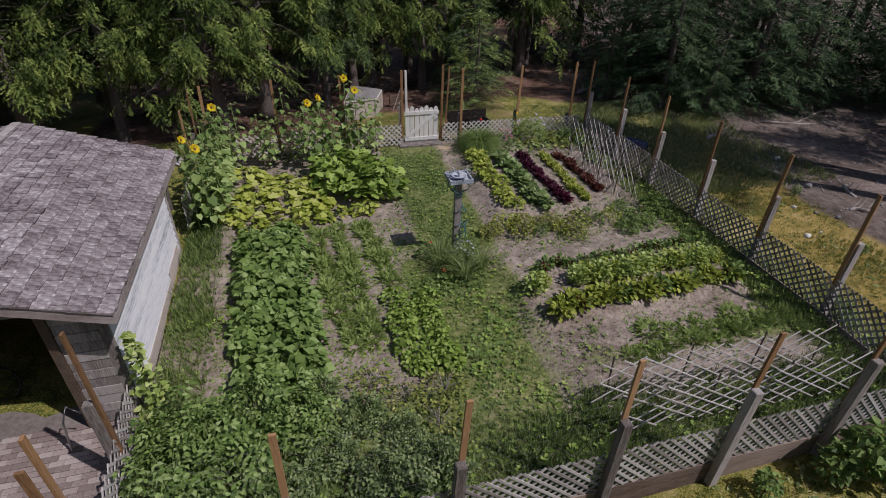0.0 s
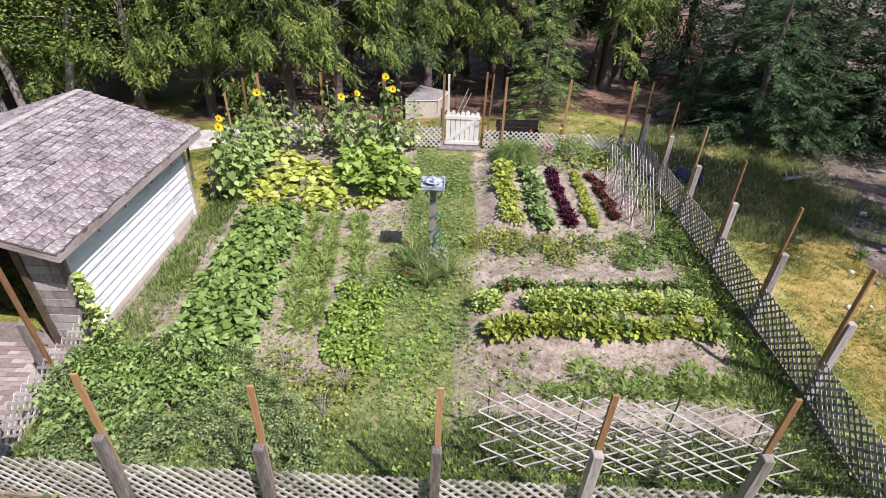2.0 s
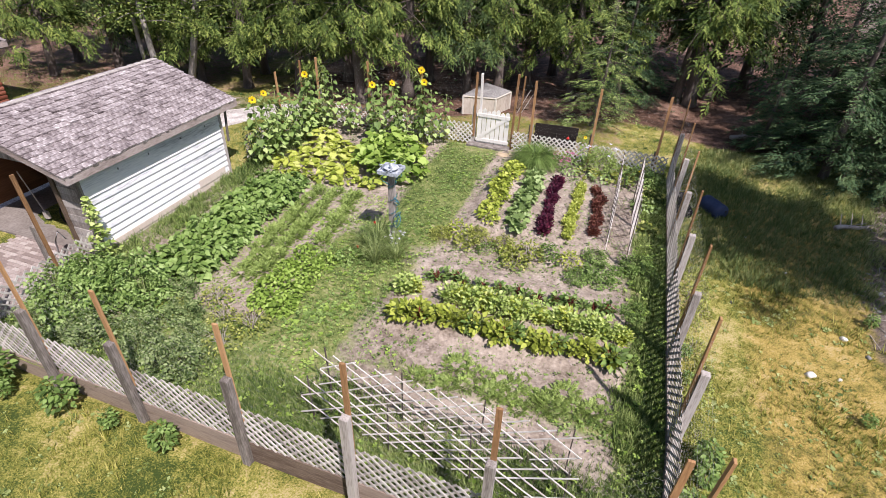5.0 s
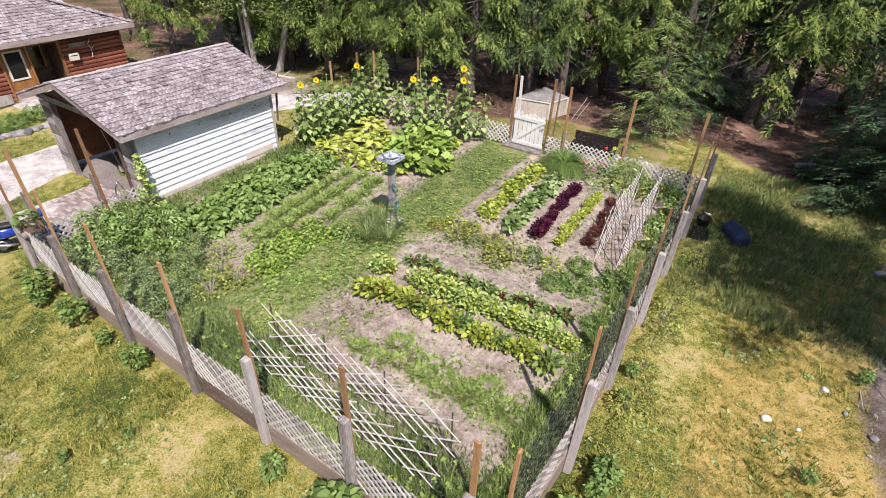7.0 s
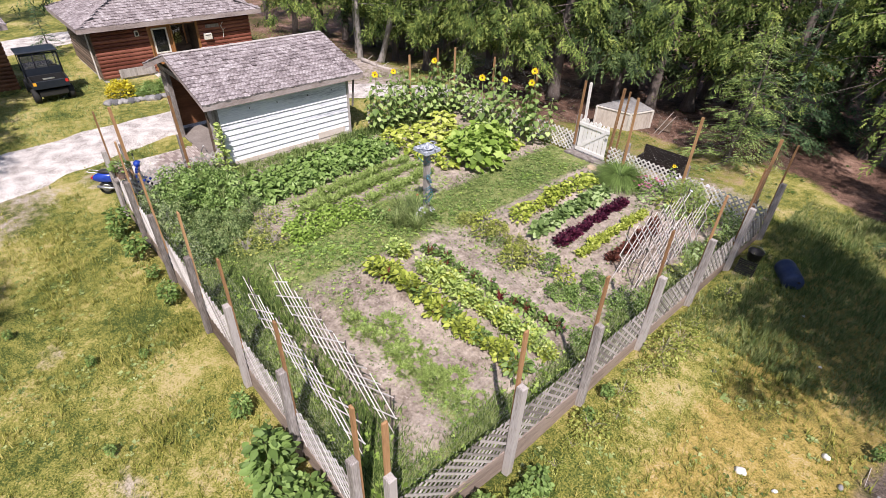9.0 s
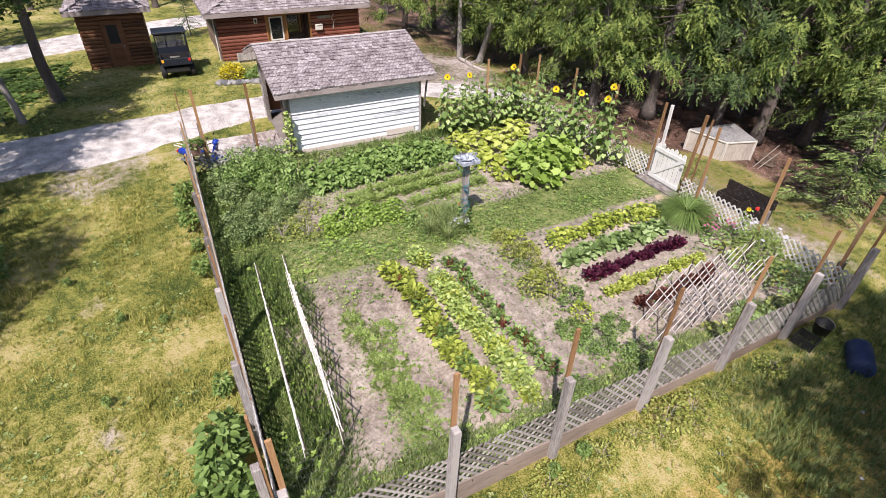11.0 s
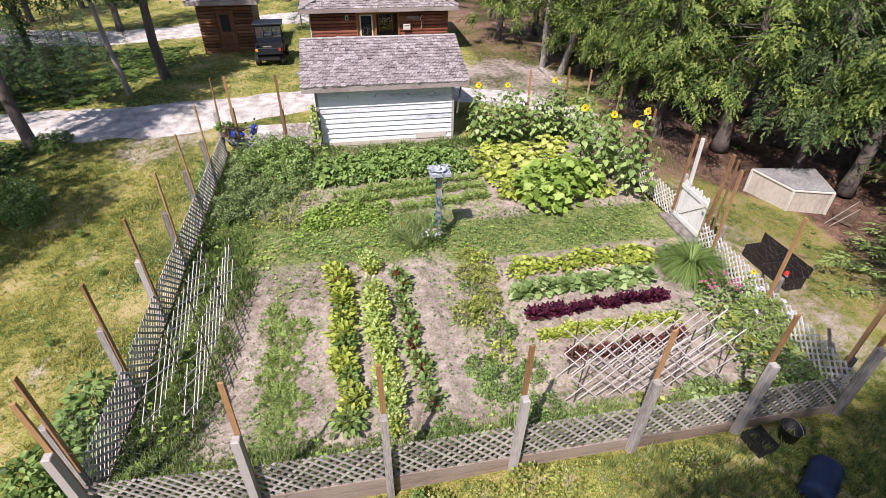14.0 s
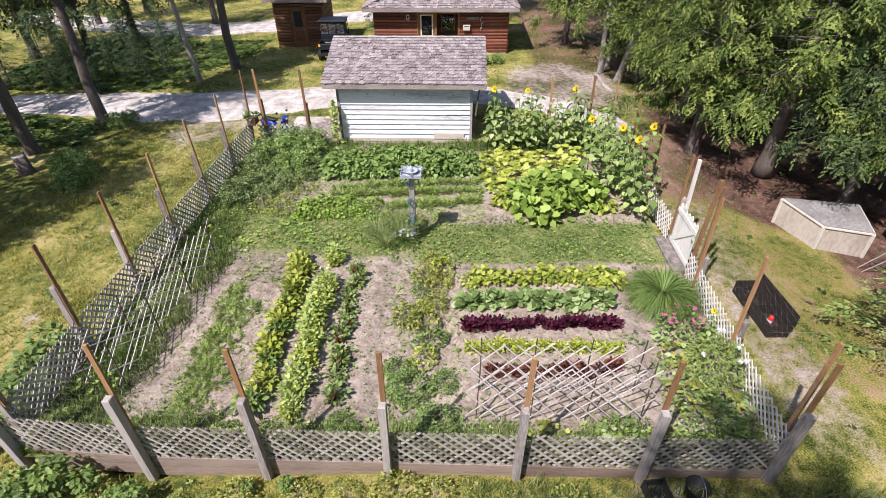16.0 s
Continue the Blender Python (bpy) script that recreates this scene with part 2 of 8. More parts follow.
M["wire"] = material("galvanised_wire", [(0.3, (0.34, 0.33, 0.31)), (0.7, (0.48, 0.47, 0.45))], scale=9, rough=0.85, bump=0.0)
# shed floor colour is set darker to carry the shade under the roof
M["shed_floor"] = material("shaded_grey_floor", [(0.3, (0.12, 0.1, 0.09)), (0.5, (0.2, 0.175, 0.16)), (0.7, (0.28, 0.25, 0.235))], scale=6, bump=0.3)
M["lid"] = material("grey_weathered_lid", [(0.3, (0.13, 0.125, 0.125)), (0.5, (0.22, 0.215, 0.21)), (0.7, (0.33, 0.32, 0.31))], scale=6, bump=0.2)
M["blue_green"] = leaf("blue_green_leaves", (0.13, 0.2, 0.05), (0.29, 0.41, 0.12), (0.46, 0.57, 0.24))
M["tomato"] = leaf("tomato_leaves", (0.07, 0.115, 0.03), (0.18, 0.26, 0.075), (0.37, 0.45, 0.17))
M["currant"] = leaf("currant_leaves", (0.12, 0.15, 0.025), (0.3, 0.34, 0.06), (0.5, 0.52, 0.14))
M["purple"] = leaf("purple_lettuce_leaves", (0.025, 0.004, 0.012), (0.085, 0.012, 0.03), (0.19, 0.04, 0.06))
M["red_leaf"] = leaf("red_brown_lettuce_leaves", (0.09, 0.025, 0.015), (0.21, 0.075, 0.045), (0.33, 0.17, 0.1))
M["chard_stem"] = leaf("red_chard_stems", (0.13, 0.02, 0.02), (0.24, 0.045, 0.035), (0.36, 0.12, 0.07))
M["feather"] = leaf("feathery_carrot_tops", (0.13, 0.19, 0.04), (0.27, 0.37, 0.08), (0.43, 0.53, 0.16))
M["pale_stem"] = leaf("pale_green_stems", (0.14, 0.18, 0.05), (0.24, 0.3, 0.09), (0.36, 0.42, 0.16))
M["petal_yellow"] = leaf("yellow_petals", (0.68, 0.5, 0.01), (0.82, 0.65, 0.02), (0.88, 0.74, 0.05))
M["seed_disc"] = leaf("brown_seed_disc", (0.05, 0.03, 0.01), (0.12, 0.07, 0.02), (0.2, 0.12, 0.04), through_light=0.0)
M["petal_pink"] = leaf("pink_petals", (0.5, 0.1, 0.19), (0.66, 0.22, 0.33), (0.75, 0.4, 0.48))
M["petal_red"] = leaf("red_petals", (0.5, 0.02, 0.01), (0.66, 0.04, 0.02), (0.75, 0.1, 0.06))
M["petal_white"] = leaf("white_petals", (0.7, 0.7, 0.68), (0.8, 0.8, 0.78), (0.85, 0.85, 0.83))
M["grass"] = leaf("garden_grass_blades", (0.09, 0.14, 0.035), (0.245, 0.325, 0.085), (0.44, 0.5, 0.19), scale=1.2, grain=0.35)
M["dry_grass"] = leaf("dry_lawn_blades", (0.075, 0.115, 0.018), (0.31, 0.315, 0.054), (0.6, 0.53, 0.15), scale=1.6, island=0.5, grain=0.15)
M["long_grass"] = leaf("long_green_grass_blades", (0.05, 0.095, 0.02), (0.16, 0.235, 0.05), (0.37, 0.44, 0.14), scale=1.4, island=0.6)
M["rough_grass"] = leaf("rough_meadow_blades", (0.08, 0.13, 0.03), (0.2, 0.26, 0.07), (0.4, 0.4, 0.15), scale=0.9, island=0.55)


def ground_material(name, first, others, relief=0.05, grit=0.6, grit_scale=28, patchy=0.4):
    """Lawn, moss, forest litter and bare earth, weighted by the sheet's own zone layers and broken up by noise."""
    m = bpy.data.materials.new(name)
    m.use_nodes = True
    nt = m.node_tree
    n, link = nt.nodes, nt.links.new
    bsdf = n["Principled BSDF"]
    bsdf.inputs["Roughness"].default_value = 0.95
    bsdf.inputs["Specular IOR Level"].default_value = 0.15
    co = n.new("ShaderNodeTexCoord")

    def noise_at(scale, detail=6):
        t = n.new("ShaderNodeTexNoise")
        t.inputs["Scale"].default_value, t.inputs["Detail"].default_value = scale, detail
        link(co.outputs["Object"], t.inputs["Vector"])
        return t.outputs[0]

    def ramp(src, stops):
        r = n.new("ShaderNodeValToRGB")
        while len(r.color_ramp.elements) < len(stops):
            r.color_ramp.elements.new(0.5)
        for e, (p, c) in zip(r.color_ramp.elements, stops):
            e.position, e.color = p, (*c, 1)
        link(src, r.inputs[0])
        return r.outputs[0]

    def mix_float(a, b, f):
        x = n.new("ShaderNodeMix")
        x.inputs[0].default_value = f
        link(a, x.inputs[2])
        link(b, x.inputs[3])
        return x.outputs[0]

    coarse, fine, mid = noise_at(0.45), noise_at(grit_scale), noise_at(4)
    two = mix_float(coarse, mix_float(mid, fine, grit), 1 - patchy)
    last = ramp(two, first)
    layers = [(k, ramp(two, stops)) for k, stops in others]
    for layer, colour in layers:
        at = n.new("ShaderNodeAttribute")
        at.attribute_name = layer
        s = n.new("ShaderNodeMath")
        s.operation = "ADD"
        link(at.outputs["Fac"], s.inputs[0])
        link(mix_float(coarse, mid, 0.55), s.inputs[1])
        k = n.new("ShaderNodeMapRange")
        k.inputs["From Min"].default_value, k.inputs["From Max"].default_value = 0.88, 1.12
        link(s.outputs[0], k.inputs["Value"])
        x = n.new("ShaderNodeMix")
        x.data_type = "RGBA"
        link(k.outputs[0], x.inputs[0])
        link(last, x.inputs[6])
        link(colour, x.inputs[7])
        last = x.outputs[2]
    link(last, bsdf.inputs["Base Color"])
    b = n.new("ShaderNodeBump")
    b.inputs["Strength"].default_value, b.inputs["Distance"].default_value = 0.9, relief
    link(mix_float(mid, fine, grit), b.inputs["Height"])
    link(b.outputs[0], bsdf.inputs["Normal"])
    return m


LAWN = [(0.42, (0.04, 0.062, 0.014)), (0.472, (0.135, 0.148, 0.032)), (0.528, (0.265, 0.245, 0.064)), (0.59, (0.4, 0.33, 0.16))]
MOSS = [(0.395, (0.12, 0.1, 0.035)), (0.469, (0.25, 0.19, 0.055)), (0.531, (0.36, 0.27, 0.08)), (0.612, (0.44, 0.34, 0.18))]
LITTER = [(0.395, (0.035, 0.02, 0.014)), (0.481, (0.095, 0.055, 0.04)), (0.550, (0.19, 0.115, 0.085)), (0.624, (0.33, 0.22, 0.17))]
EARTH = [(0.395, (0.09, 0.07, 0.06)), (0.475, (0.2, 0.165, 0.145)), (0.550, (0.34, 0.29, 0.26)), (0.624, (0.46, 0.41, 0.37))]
# bare earth again, darkened to carry the tree shade east of the garden
SHADED_EARTH = [(0.395, (0.05, 0.04, 0.034)), (0.47, (0.12, 0.095, 0.08)), (0.55, (0.21, 0.17, 0.145)), (0.624, (0.34, 0.29, 0.255))]
SOIL = [(0.36, (0.125, 0.098, 0.078)), (0.45, (0.23, 0.188, 0.153)), (0.54, (0.335, 0.282, 0.236)), (0.64, (0.46, 0.398, 0.345))]
WEED = [(0.407, (0.06, 0.085, 0.025)), (0.475, (0.13, 0.165, 0.05)), (0.537, (0.19, 0.215, 0.075)), (0.61, (0.3, 0.275, 0.15))]
M["ground"] = ground_material("ground_cover", LAWN, [("moss", MOSS), ("litter", LITTER), ("earth", EARTH), ("shaded_earth", SHADED_EARTH)])
M["bed"] = ground_material("garden_bed_soil", SOIL, [("weed", WEED)], 0.05, 0.45, 14, 0.3)
M["bin_wall"] = material("pale_tan_bin_boards", [(0.3, (0.32, 0.275, 0.235)), (0.5, (0.46, 0.41, 0.36)), (0.7, (0.56, 0.51, 0.46))], scale=6, stretch=(1, 1, 0.4), bump=0.15, obj_random=0.15)
# ---- building helpers ----


def smooth(a):
    a = min(1.0, max(0.0, a))
    return a * a * (3 - 2 * a)


def mesh_of(name, verts, faces, mat=None):
    me = bpy.data.meshes.new(name)
    me.from_pydata([tuple(v) for v in verts], [], [tuple(f) for f in faces])
    if mat:
        me.materials.append(mat)
    return me


def tri_mesh(name, verts, tris, mat=None):
    """A mesh from arrays of places and triangles."""
    me = bpy.data.meshes.new(name)
    verts, tris = np.asarray(verts, np.float32), np.asarray(tris, np.int32)
    me.vertices.add(len(verts))
    me.vertices.foreach_set("co", verts.ravel())
    me.loops.add(tris.size)
    me.loops.foreach_set("vertex_index", tris.ravel())
    me.polygons.add(len(tris))
    me.polygons.foreach_set("loop_start", np.arange(0, tris.size, 3, dtype=np.int32))
    me.update(calc_edges=True)
    if mat:
        me.materials.append(mat)
    return me


def put(name, me, parent=None, m=None, label="", category="", group="", kind=""):
    ob = new(name, me)
    if parent is not None:
        ob.parent = parent
    if m is not None:
        ob.matrix_basis = m
    return tagged(ob, label, category, group, kind)


def base(name, m, label, category, group="", kind=""):
    return put(name, None, None, m, label, category, group, kind)


class Geo:
    """Gathers boxes, beams, tubes and the like for one mesh."""

    def __init__(self):
        self.v, self.f = [], []

    def add(self, verts, faces):
        k = len(self.v)
        self.v += [tuple(p) for p in verts]
        self.f += [tuple(i + k for i in f) for f in faces]
        return self

    def box(self, lo, hi, m=None, bevel=0.0):
        (a, b, c), (d, e, f) = lo, hi
        if bevel:
            s, verts = bevel, []
            for z, k in ((c, s), (c + s, 0), (f - s, 0), (f, s)):
                for x, y in ((a + k + s * 0, b + k), (d - k, b + k), (d - k, e - k), (a + k, e - k)):
                    verts.append((x, y, z))
            faces = [(3, 2, 1, 0), (12, 13, 14, 15)]
            for r in range(3):
                for i in range(4):
                    j = (i + 1) % 4
                    faces.append((r * 4 + i, r * 4 + j, r * 4 + 4 + j, r * 4 + 4 + i))
        else:
            verts = [(a, b, c), (d, b, c), (d, e, c), (a, e, c), (a, b, f), (d, b, f), (d, e, f), (a, e, f)]
            faces = [(3, 2, 1, 0), (4, 5, 6, 7), (0, 1, 5, 4), (1, 2, 6, 5), (2, 3, 7, 6), (3, 0, 4, 7)]
        if m is not None:
            verts = [m @ Vector(p) for p in verts]
        return self.add(verts, faces)

    def beam(self, p, q, w, d, up=(0, 0, 1), bevel=0.0):
        p, q = Vector(p), Vector(q)
        z = (q - p).normalized()
        x = Vector(up).cross(z)
        x = x.normalized() if x.length > 1e-4 else Vector((1, 0, 0))
        m = Matrix((x, z.cross(x), z)).transposed().to_4x4()
        m.translation = p
        return self.box((-w / 2, -d / 2, 0), (w / 2, d / 2, (q - p).length), m, bevel)

    def tube(self, pts, radii, sides=8, cap=True):
        pts = [Vector(p) for p in pts]
        rings = []
        for i, p in enumerate(pts):
            t = (pts[min(i + 1, len(pts) - 1)] - pts[max(i - 1, 0)]).normalized()
            x = t.orthogonal().normalized() if abs(t.z) < 0.95 else Vector((1, 0, 0)) - t * t.x
            x.normalize()
            y = t.cross(x)
            r = radii[i] if hasattr(radii, "__len__") else radii
            rings.append([p + (x * math.cos(a) + y * math.sin(a)) * r for a in [2 * math.pi * k / sides for k in range(sides)]])
        verts = [v for ring in rings for v in ring]
        faces = [(i * sides + k, i * sides + (k + 1) % sides, (i + 1) * sides + (k + 1) % sides, (i + 1) * sides + k) for i in range(len(pts) - 1) for k in range(sides)]
        if cap:
            faces += [tuple(range(sides))[::-1], tuple((len(pts) - 1) * sides + k for k in range(sides))]
        return self.add(verts, faces)

    def lathe(self, profile, sides=16, m=None):
        verts, faces = [], []
        for r, z in profile:
            verts += [(r * math.cos(2 * math.pi * k / sides), r * math.sin(2 * math.pi * k / sides), z) for k in range(sides)]
        for i in range(len(profile) - 1):
            faces += [(i * sides + k, i * sides + (k + 1) % sides, (i + 1) * sides + (k + 1) % sides, (i + 1) * sides + k) for k in range(sides)]
        if m is not None:
            verts = [m @ Vector(p) for p in verts]
        return self.add(verts, faces)

    def blob(self, c, r, seed=0, squash=(1, 1, 1), rough=0.25, sub=2):
        bm = bmesh.new()
        bmesh.ops.create_icosphere(bm, subdivisions=sub, radius=1)
        verts = []
        for v in bm.verts:
            k = 1 + rough * noise.noise(v.co * 1.3 + Vector((seed * 3.7, seed, 0)))
            verts.append(Vector(c) + Vector((v.co.x * squash[0], v.co.y * squash[1], v.co.z * squash[2])) * r * k)
        faces = [tuple(v.index for v in f.verts) for f in bm.faces]
        bm.free()
        return self.add(verts, faces)

    def mesh(self, name, mat, round_faces=False):
        me = mesh_of(name, self.v, self.f, mat)
        if round_faces:
            me.polygons.foreach_set("use_smooth", [True] * len(me.polygons))
        return me


def part(name, geo, mat, parent, label="", m=None, round_faces=False):
    return put(name, geo.mesh(name, mat, round_faces), parent, m, label)


def turns(yaw, pitch, roll, size):
    """Rotation-and-size matrices, one for each entry: roll about the leaf's axis x, pitch upward, then yaw."""
    cy, sy, cp, sp, cr, sr = np.cos(yaw), np.sin(yaw), np.cos(pitch), np.sin(pitch), np.cos(roll), np.sin(roll)
    r = np.empty((len(yaw), 3, 3))
    r[:, 0, 0], r[:, 1, 0], r[:, 2, 0] = cy * cp, sy * cp, sp
    r[:, 0, 1], r[:, 1, 1], r[:, 2, 1] = -sy * cr - cy * sp * sr, cy * cr - sy * sp * sr, cp * sr
    r[:, 0, 2], r[:, 1, 2], r[:, 2, 2] = sy * sr - cy * sp * cr, -cy * sr - sy * sp * cr, cp * cr
    return r * np.asarray(size)[:, None, None]


def strew(shape, places, mats):
    """Copies of one small shape (places, triangles) at many places, as arrays."""
    sv, st = shape
    v = np.einsum("nij,kj->nki", mats, sv) + np.asarray(places)[:, None, :]
    t = st[None] + (np.arange(len(places)) * len(sv))[:, None, None]
    return v.reshape(-1, 3), t.reshape(-1, 3)


def joined(parts):
    vs, ts, k = [], [], 0
    for v, t in parts:
        vs.append(v)
        ts.append(t + k)
        k += len(v)
    return np.concatenate(vs), np.concatenate(ts)


def shape(verts, tris):
    return np.array(verts, float), np.array(tris, int)


# leaf shapes, one unit long along x
OVAL = shape([(0, 0, 0), (0.32, -0.3, 0.06), (0.36, 0, -0.02), (0.32, 0.3, 0.06), (0.72, -0.22, 0.03), (0.72, 0.22, 0.03), (1, 0, -0.1)],
             [(0, 1, 2), (0, 2, 3), (1, 4, 2), (2, 5, 3), (2, 4, 6), (2, 6, 5)])
HEART = shape([(0, 0, 0), (-0.1, -0.32, 0.05), (0.3, -0.48, 0.08), (0.25, 0, -0.03), (0.3, 0.48, 0.08), (-0.1, 0.32, 0.05), (0.7, -0.26, 0.0), (0.7, 0.26, 0.0), (1, 0, -0.16)],
              [(0, 1, 3), (1, 2, 3), (0, 3, 5), (3, 4, 5), (2, 6, 3), (3, 7, 4), (3, 6, 8), (3, 8, 7)])
LOBED = shape([(0, 0, 0.03), (-0.12, -0.4, 0.1), (0.18, -0.42, 0.02), (0.4, -0.58, 0.1), (0.62, -0.38, 0.02), (0.92, -0.3, -0.06), (0.72, 0, -0.04), (0.92, 0.3, -0.06), (0.62, 0.38, 0.02), (0.4, 0.58, 0.1), (0.18, 0.42, 0.02), (-0.12, 0.4, 0.1), (1.08, 0, -0.14)],
              [(0, 1, 2), (2, 3, 4), (0, 2, 4), (4, 5, 6), (0, 4, 6), (0, 6, 8), (6, 7, 8), (8, 9, 10), (0, 8, 10), (0, 10, 11), (5, 12, 6), (6, 12, 7)])


def frond(pairs=5, spread=0.36, droop=0.18):
    """A flat spray: a thin spine with paired twigs that grow shorter to the tip."""
    v, t = [(0, -0.015, 0), (0, 0.015, 0), (1, 0, -droop)], [(0, 2, 1)]
    for i in range(pairs):
        s = 0.08 + 0.8 * i / pairs
        z, reach = -droop * s * s, spread * (1 - 0.75 * i / pairs)
        for side in (-1, 1):
            k = len(v)
            v += [(s, 0, z), (s + 0.13, 0, z - 0.01), (s + reach * 0.75, side * reach, z - 0.05 - 0.04 * (i % 2))]
            t.append((k, k + 1, k + 2) if side < 0 else (k, k + 2, k + 1))
    return shape(v, t)


def spray(r, pairs=7, spread=0.34, droop=0.3, lag=0.12):
    """A flat evergreen spray in one piece: pointed twigs, uneven in length, on both sides of a drooping spine."""
    v = [(i / pairs, 0.0, -droop * (i / pairs) ** 2) for i in range(pairs + 1)]
    t = []
    for i in range(pairs):
        reach = spread * (0.5 + 0.5 * math.sin(math.pi * (i + 0.7) / pairs)) * (1 - 0.3 * i / pairs)
        for side in (-1, 1):
            out = reach * r.uniform(0.45, 1.35)
            v.append((v[i][0] + lag + 0.5 * out + r.uniform(-0.08, 0.1), side * out, v[i][2] - r.uniform(0.0, 0.5) * out))
            t.append((i, i + 1, len(v) - 1) if side > 0 else (i, len(v) - 1, i + 1))
    return shape(v, t)


def compound(leaflets=7):
    """A leaf of paired small leaflets with one at the tip."""
    v, t = [], []
    for i in range(leaflets):
        last = i == leaflets - 1
        side = 0 if last else (-1 if i % 2 else 1)
        s = 0.12 + 0.62 * (i // 2) / max(1, leaflets // 2 - 1) if not last else 0.7
        L, a = (0.34 if last else 0.3), side * 1.05
        d, n = (math.cos(a), math.sin(a)), (-math.sin(a), math.cos(a))
        k, z = len(v), -0.18 * s * s
        for along, out, dz in ((0, 0, 0), (0.45, -0.32, 0.03), (1, 0, -0.08), (0.45, 0.32, 0.03)):
            v.append((s + L * (along * d[0] + out * n[0]), L * (along * d[1] + out * n[1]), z + dz))
        t += [(k, k + 1, k + 2), (k, k + 2, k + 3)]
    return shape(v, t)


def bough(twigs, pairs, length, yaw, pitch, seed, spread=0.34, droop=0.3, taper=0.5):
    """A ragged bough: small sprays set on both sides of one stem, uneven in length and angle."""
    r = np.random.default_rng(seed)
    bits = []
    for k in range(twigs):
        s = k / (twigs - 1)
        side = 1 if k % 2 else -1
        a = side * r.uniform(*yaw) * (1.0 if k < twigs - 1 else 0.1)
        m = turns(np.array([a]), np.array([r.uniform(*pitch)]), np.array([r.normal(0, 0.35)]), np.array([r.uniform(*length) * (1 - taper * s)]))
        bits.append(strew(spray(r, pairs, spread, droop, 0.14), np.array([[0.75 * s, 0.04 * side, -0.22 * s * s + r.uniform(-0.04, 0.04)]]), m))
    return joined(bits)


FEATHER, COMPOUND = frond(7, 0.3, 0.35), compound()
CEDAR_BOUGH = bough(8, 4, (0.28, 0.56), (0.25, 1.2), (-0.8, 0.2), 4, 0.25, 0.34)
FAR_BOUGH = bough(6, 3, (0.3, 0.58), (0.25, 1.2), (-0.75, 0.25), 6, 0.31, 0.32)
SPRUCE_BOUGH = bough(11, 2, (0.3, 0.5), (0.45, 1.0), (-0.25, 0.1), 5, 0.2, 0.12, 0.6)


# ---- lie of the land ----
def ground_z(x, y):
    low = max(smooth((14 - y) / 9.5) if x > -12 else 1.0, smooth((-4.5 - x) / 7))
    rise = 0.12 * smooth((y - 14) / 6)
    rise -= 0.42 * smooth((y - 21) / 3.5) * smooth((9 - x) / 3)
    inside = smooth((x + 3.9) / 0.5) * smooth((11.5 - x) / 0.4) * smooth((y - 4.4) / 0.4) * smooth((19.8 - y) / 0.4)
    rise -= 0.25 * inside
    return -0.42 * low + rise + 0.05 * noise.noise((x * 0.3, y * 0.3, 0)) + 0.02 * noise.noise((x * 1.3, y * 1.3, 4))


def bed_z(x, y):
    beds = 0.2 * smooth((x - 5.0) / 0.5) * smooth((9.9 - x) / 0.5) * smooth((y - 13.0) / 0.5) * smooth((18.0 - y) / 0.6)
    beds += 0.14 * smooth((x - 4.1) / 0.5) * smooth((10.6 - x) / 0.5) * smooth((y - 8.3) / 0.4) * smooth((11.6 - y) / 0.5)
    return beds + 0.06 * smooth((x - 4) / 1.5) + 0.12 * smooth((y - 10) / 9) + 0.035 * noise.noise((x * 0.9, y * 0.9, 2)) + 0.02 * noise.noise((x * 3.5, y * 3.5, 7))


GX0, GX1, GY0, GY1 = -3.72, 11.3, 4.52, 19.62


def greenery(x, y):
    """How far weeds and grass cover the garden soil, 0 to 1."""
    w = 0.0
    w = max(w, smooth(1.6 - abs(x - 3.7) / 1.0) * smooth((y - 11) / 1.5))
    w = max(w, smooth(1.9 - abs(x - 3.0) / 0.85) * smooth((12.5 - y) / 1.0))
    w = max(w, 0.95 * smooth((x - 10.1) / 0.7), 0.9 * smooth((5.9 - y) / 0.8))
    w = max(w, 0.62 * smooth((8.3 - y) / 1.2) * smooth((2.6 - x) / 0.8))
    w = max(w, 0.45 * smooth((-2.1 - x) / 0.8), 0.55 * smooth((x - 1.2) / 1.2) * smooth((5.2 - x) / 0.8) * smooth((13.5 - y) / 1.0))
    w = max(w, 0.5 * smooth(1 - abs(y - 7.2) / 0.7), 0.35 * smooth(1.4 - abs(y - 12.6) / 1.2) * smooth((x - 4) / 1))
    return min(1.0, w * 0.88 + 0.3 * max(0.0, noise.noise((x * 0.8, y * 0.8, 31)) + 0.15))
# ---- ground, garden soil, road ----
def grid(name, xs, ys, height, layers, mat):
    verts = [(x, y, height(x, y)) for y in ys for x in xs]
    w = len(xs)
    faces = [(j * w + i, j * w + i + 1, (j + 1) * w + i + 1, (j + 1) * w + i) for j in range(len(ys) - 1) for i in range(w - 1)]
    me = mesh_of(name, verts, faces, mat)
    for key, fn in layers.items():
        at = me.attributes.new(key, "FLOAT", "POINT")
        at.data.foreach_set("value", [fn(v[0], v[1]) for v in verts])
    me.polygons.foreach_set("use_smooth", [True] * len(me.polygons))
    return me


def spaced(lo, hi, far):
    """Close steps from lo to hi, widening steps out to far on both sides."""
    inner = [lo + (hi - lo) * i / round((hi - lo) / 0.4) for i in range(round((hi - lo) / 0.4) + 1)]
    out, step, s = [], 0.4, 0.0
    while s < far:
        step *= 1.25
        s += step
        out.append(s)
    return [lo - s for s in reversed(out)] + inner + [hi + s for s in out]


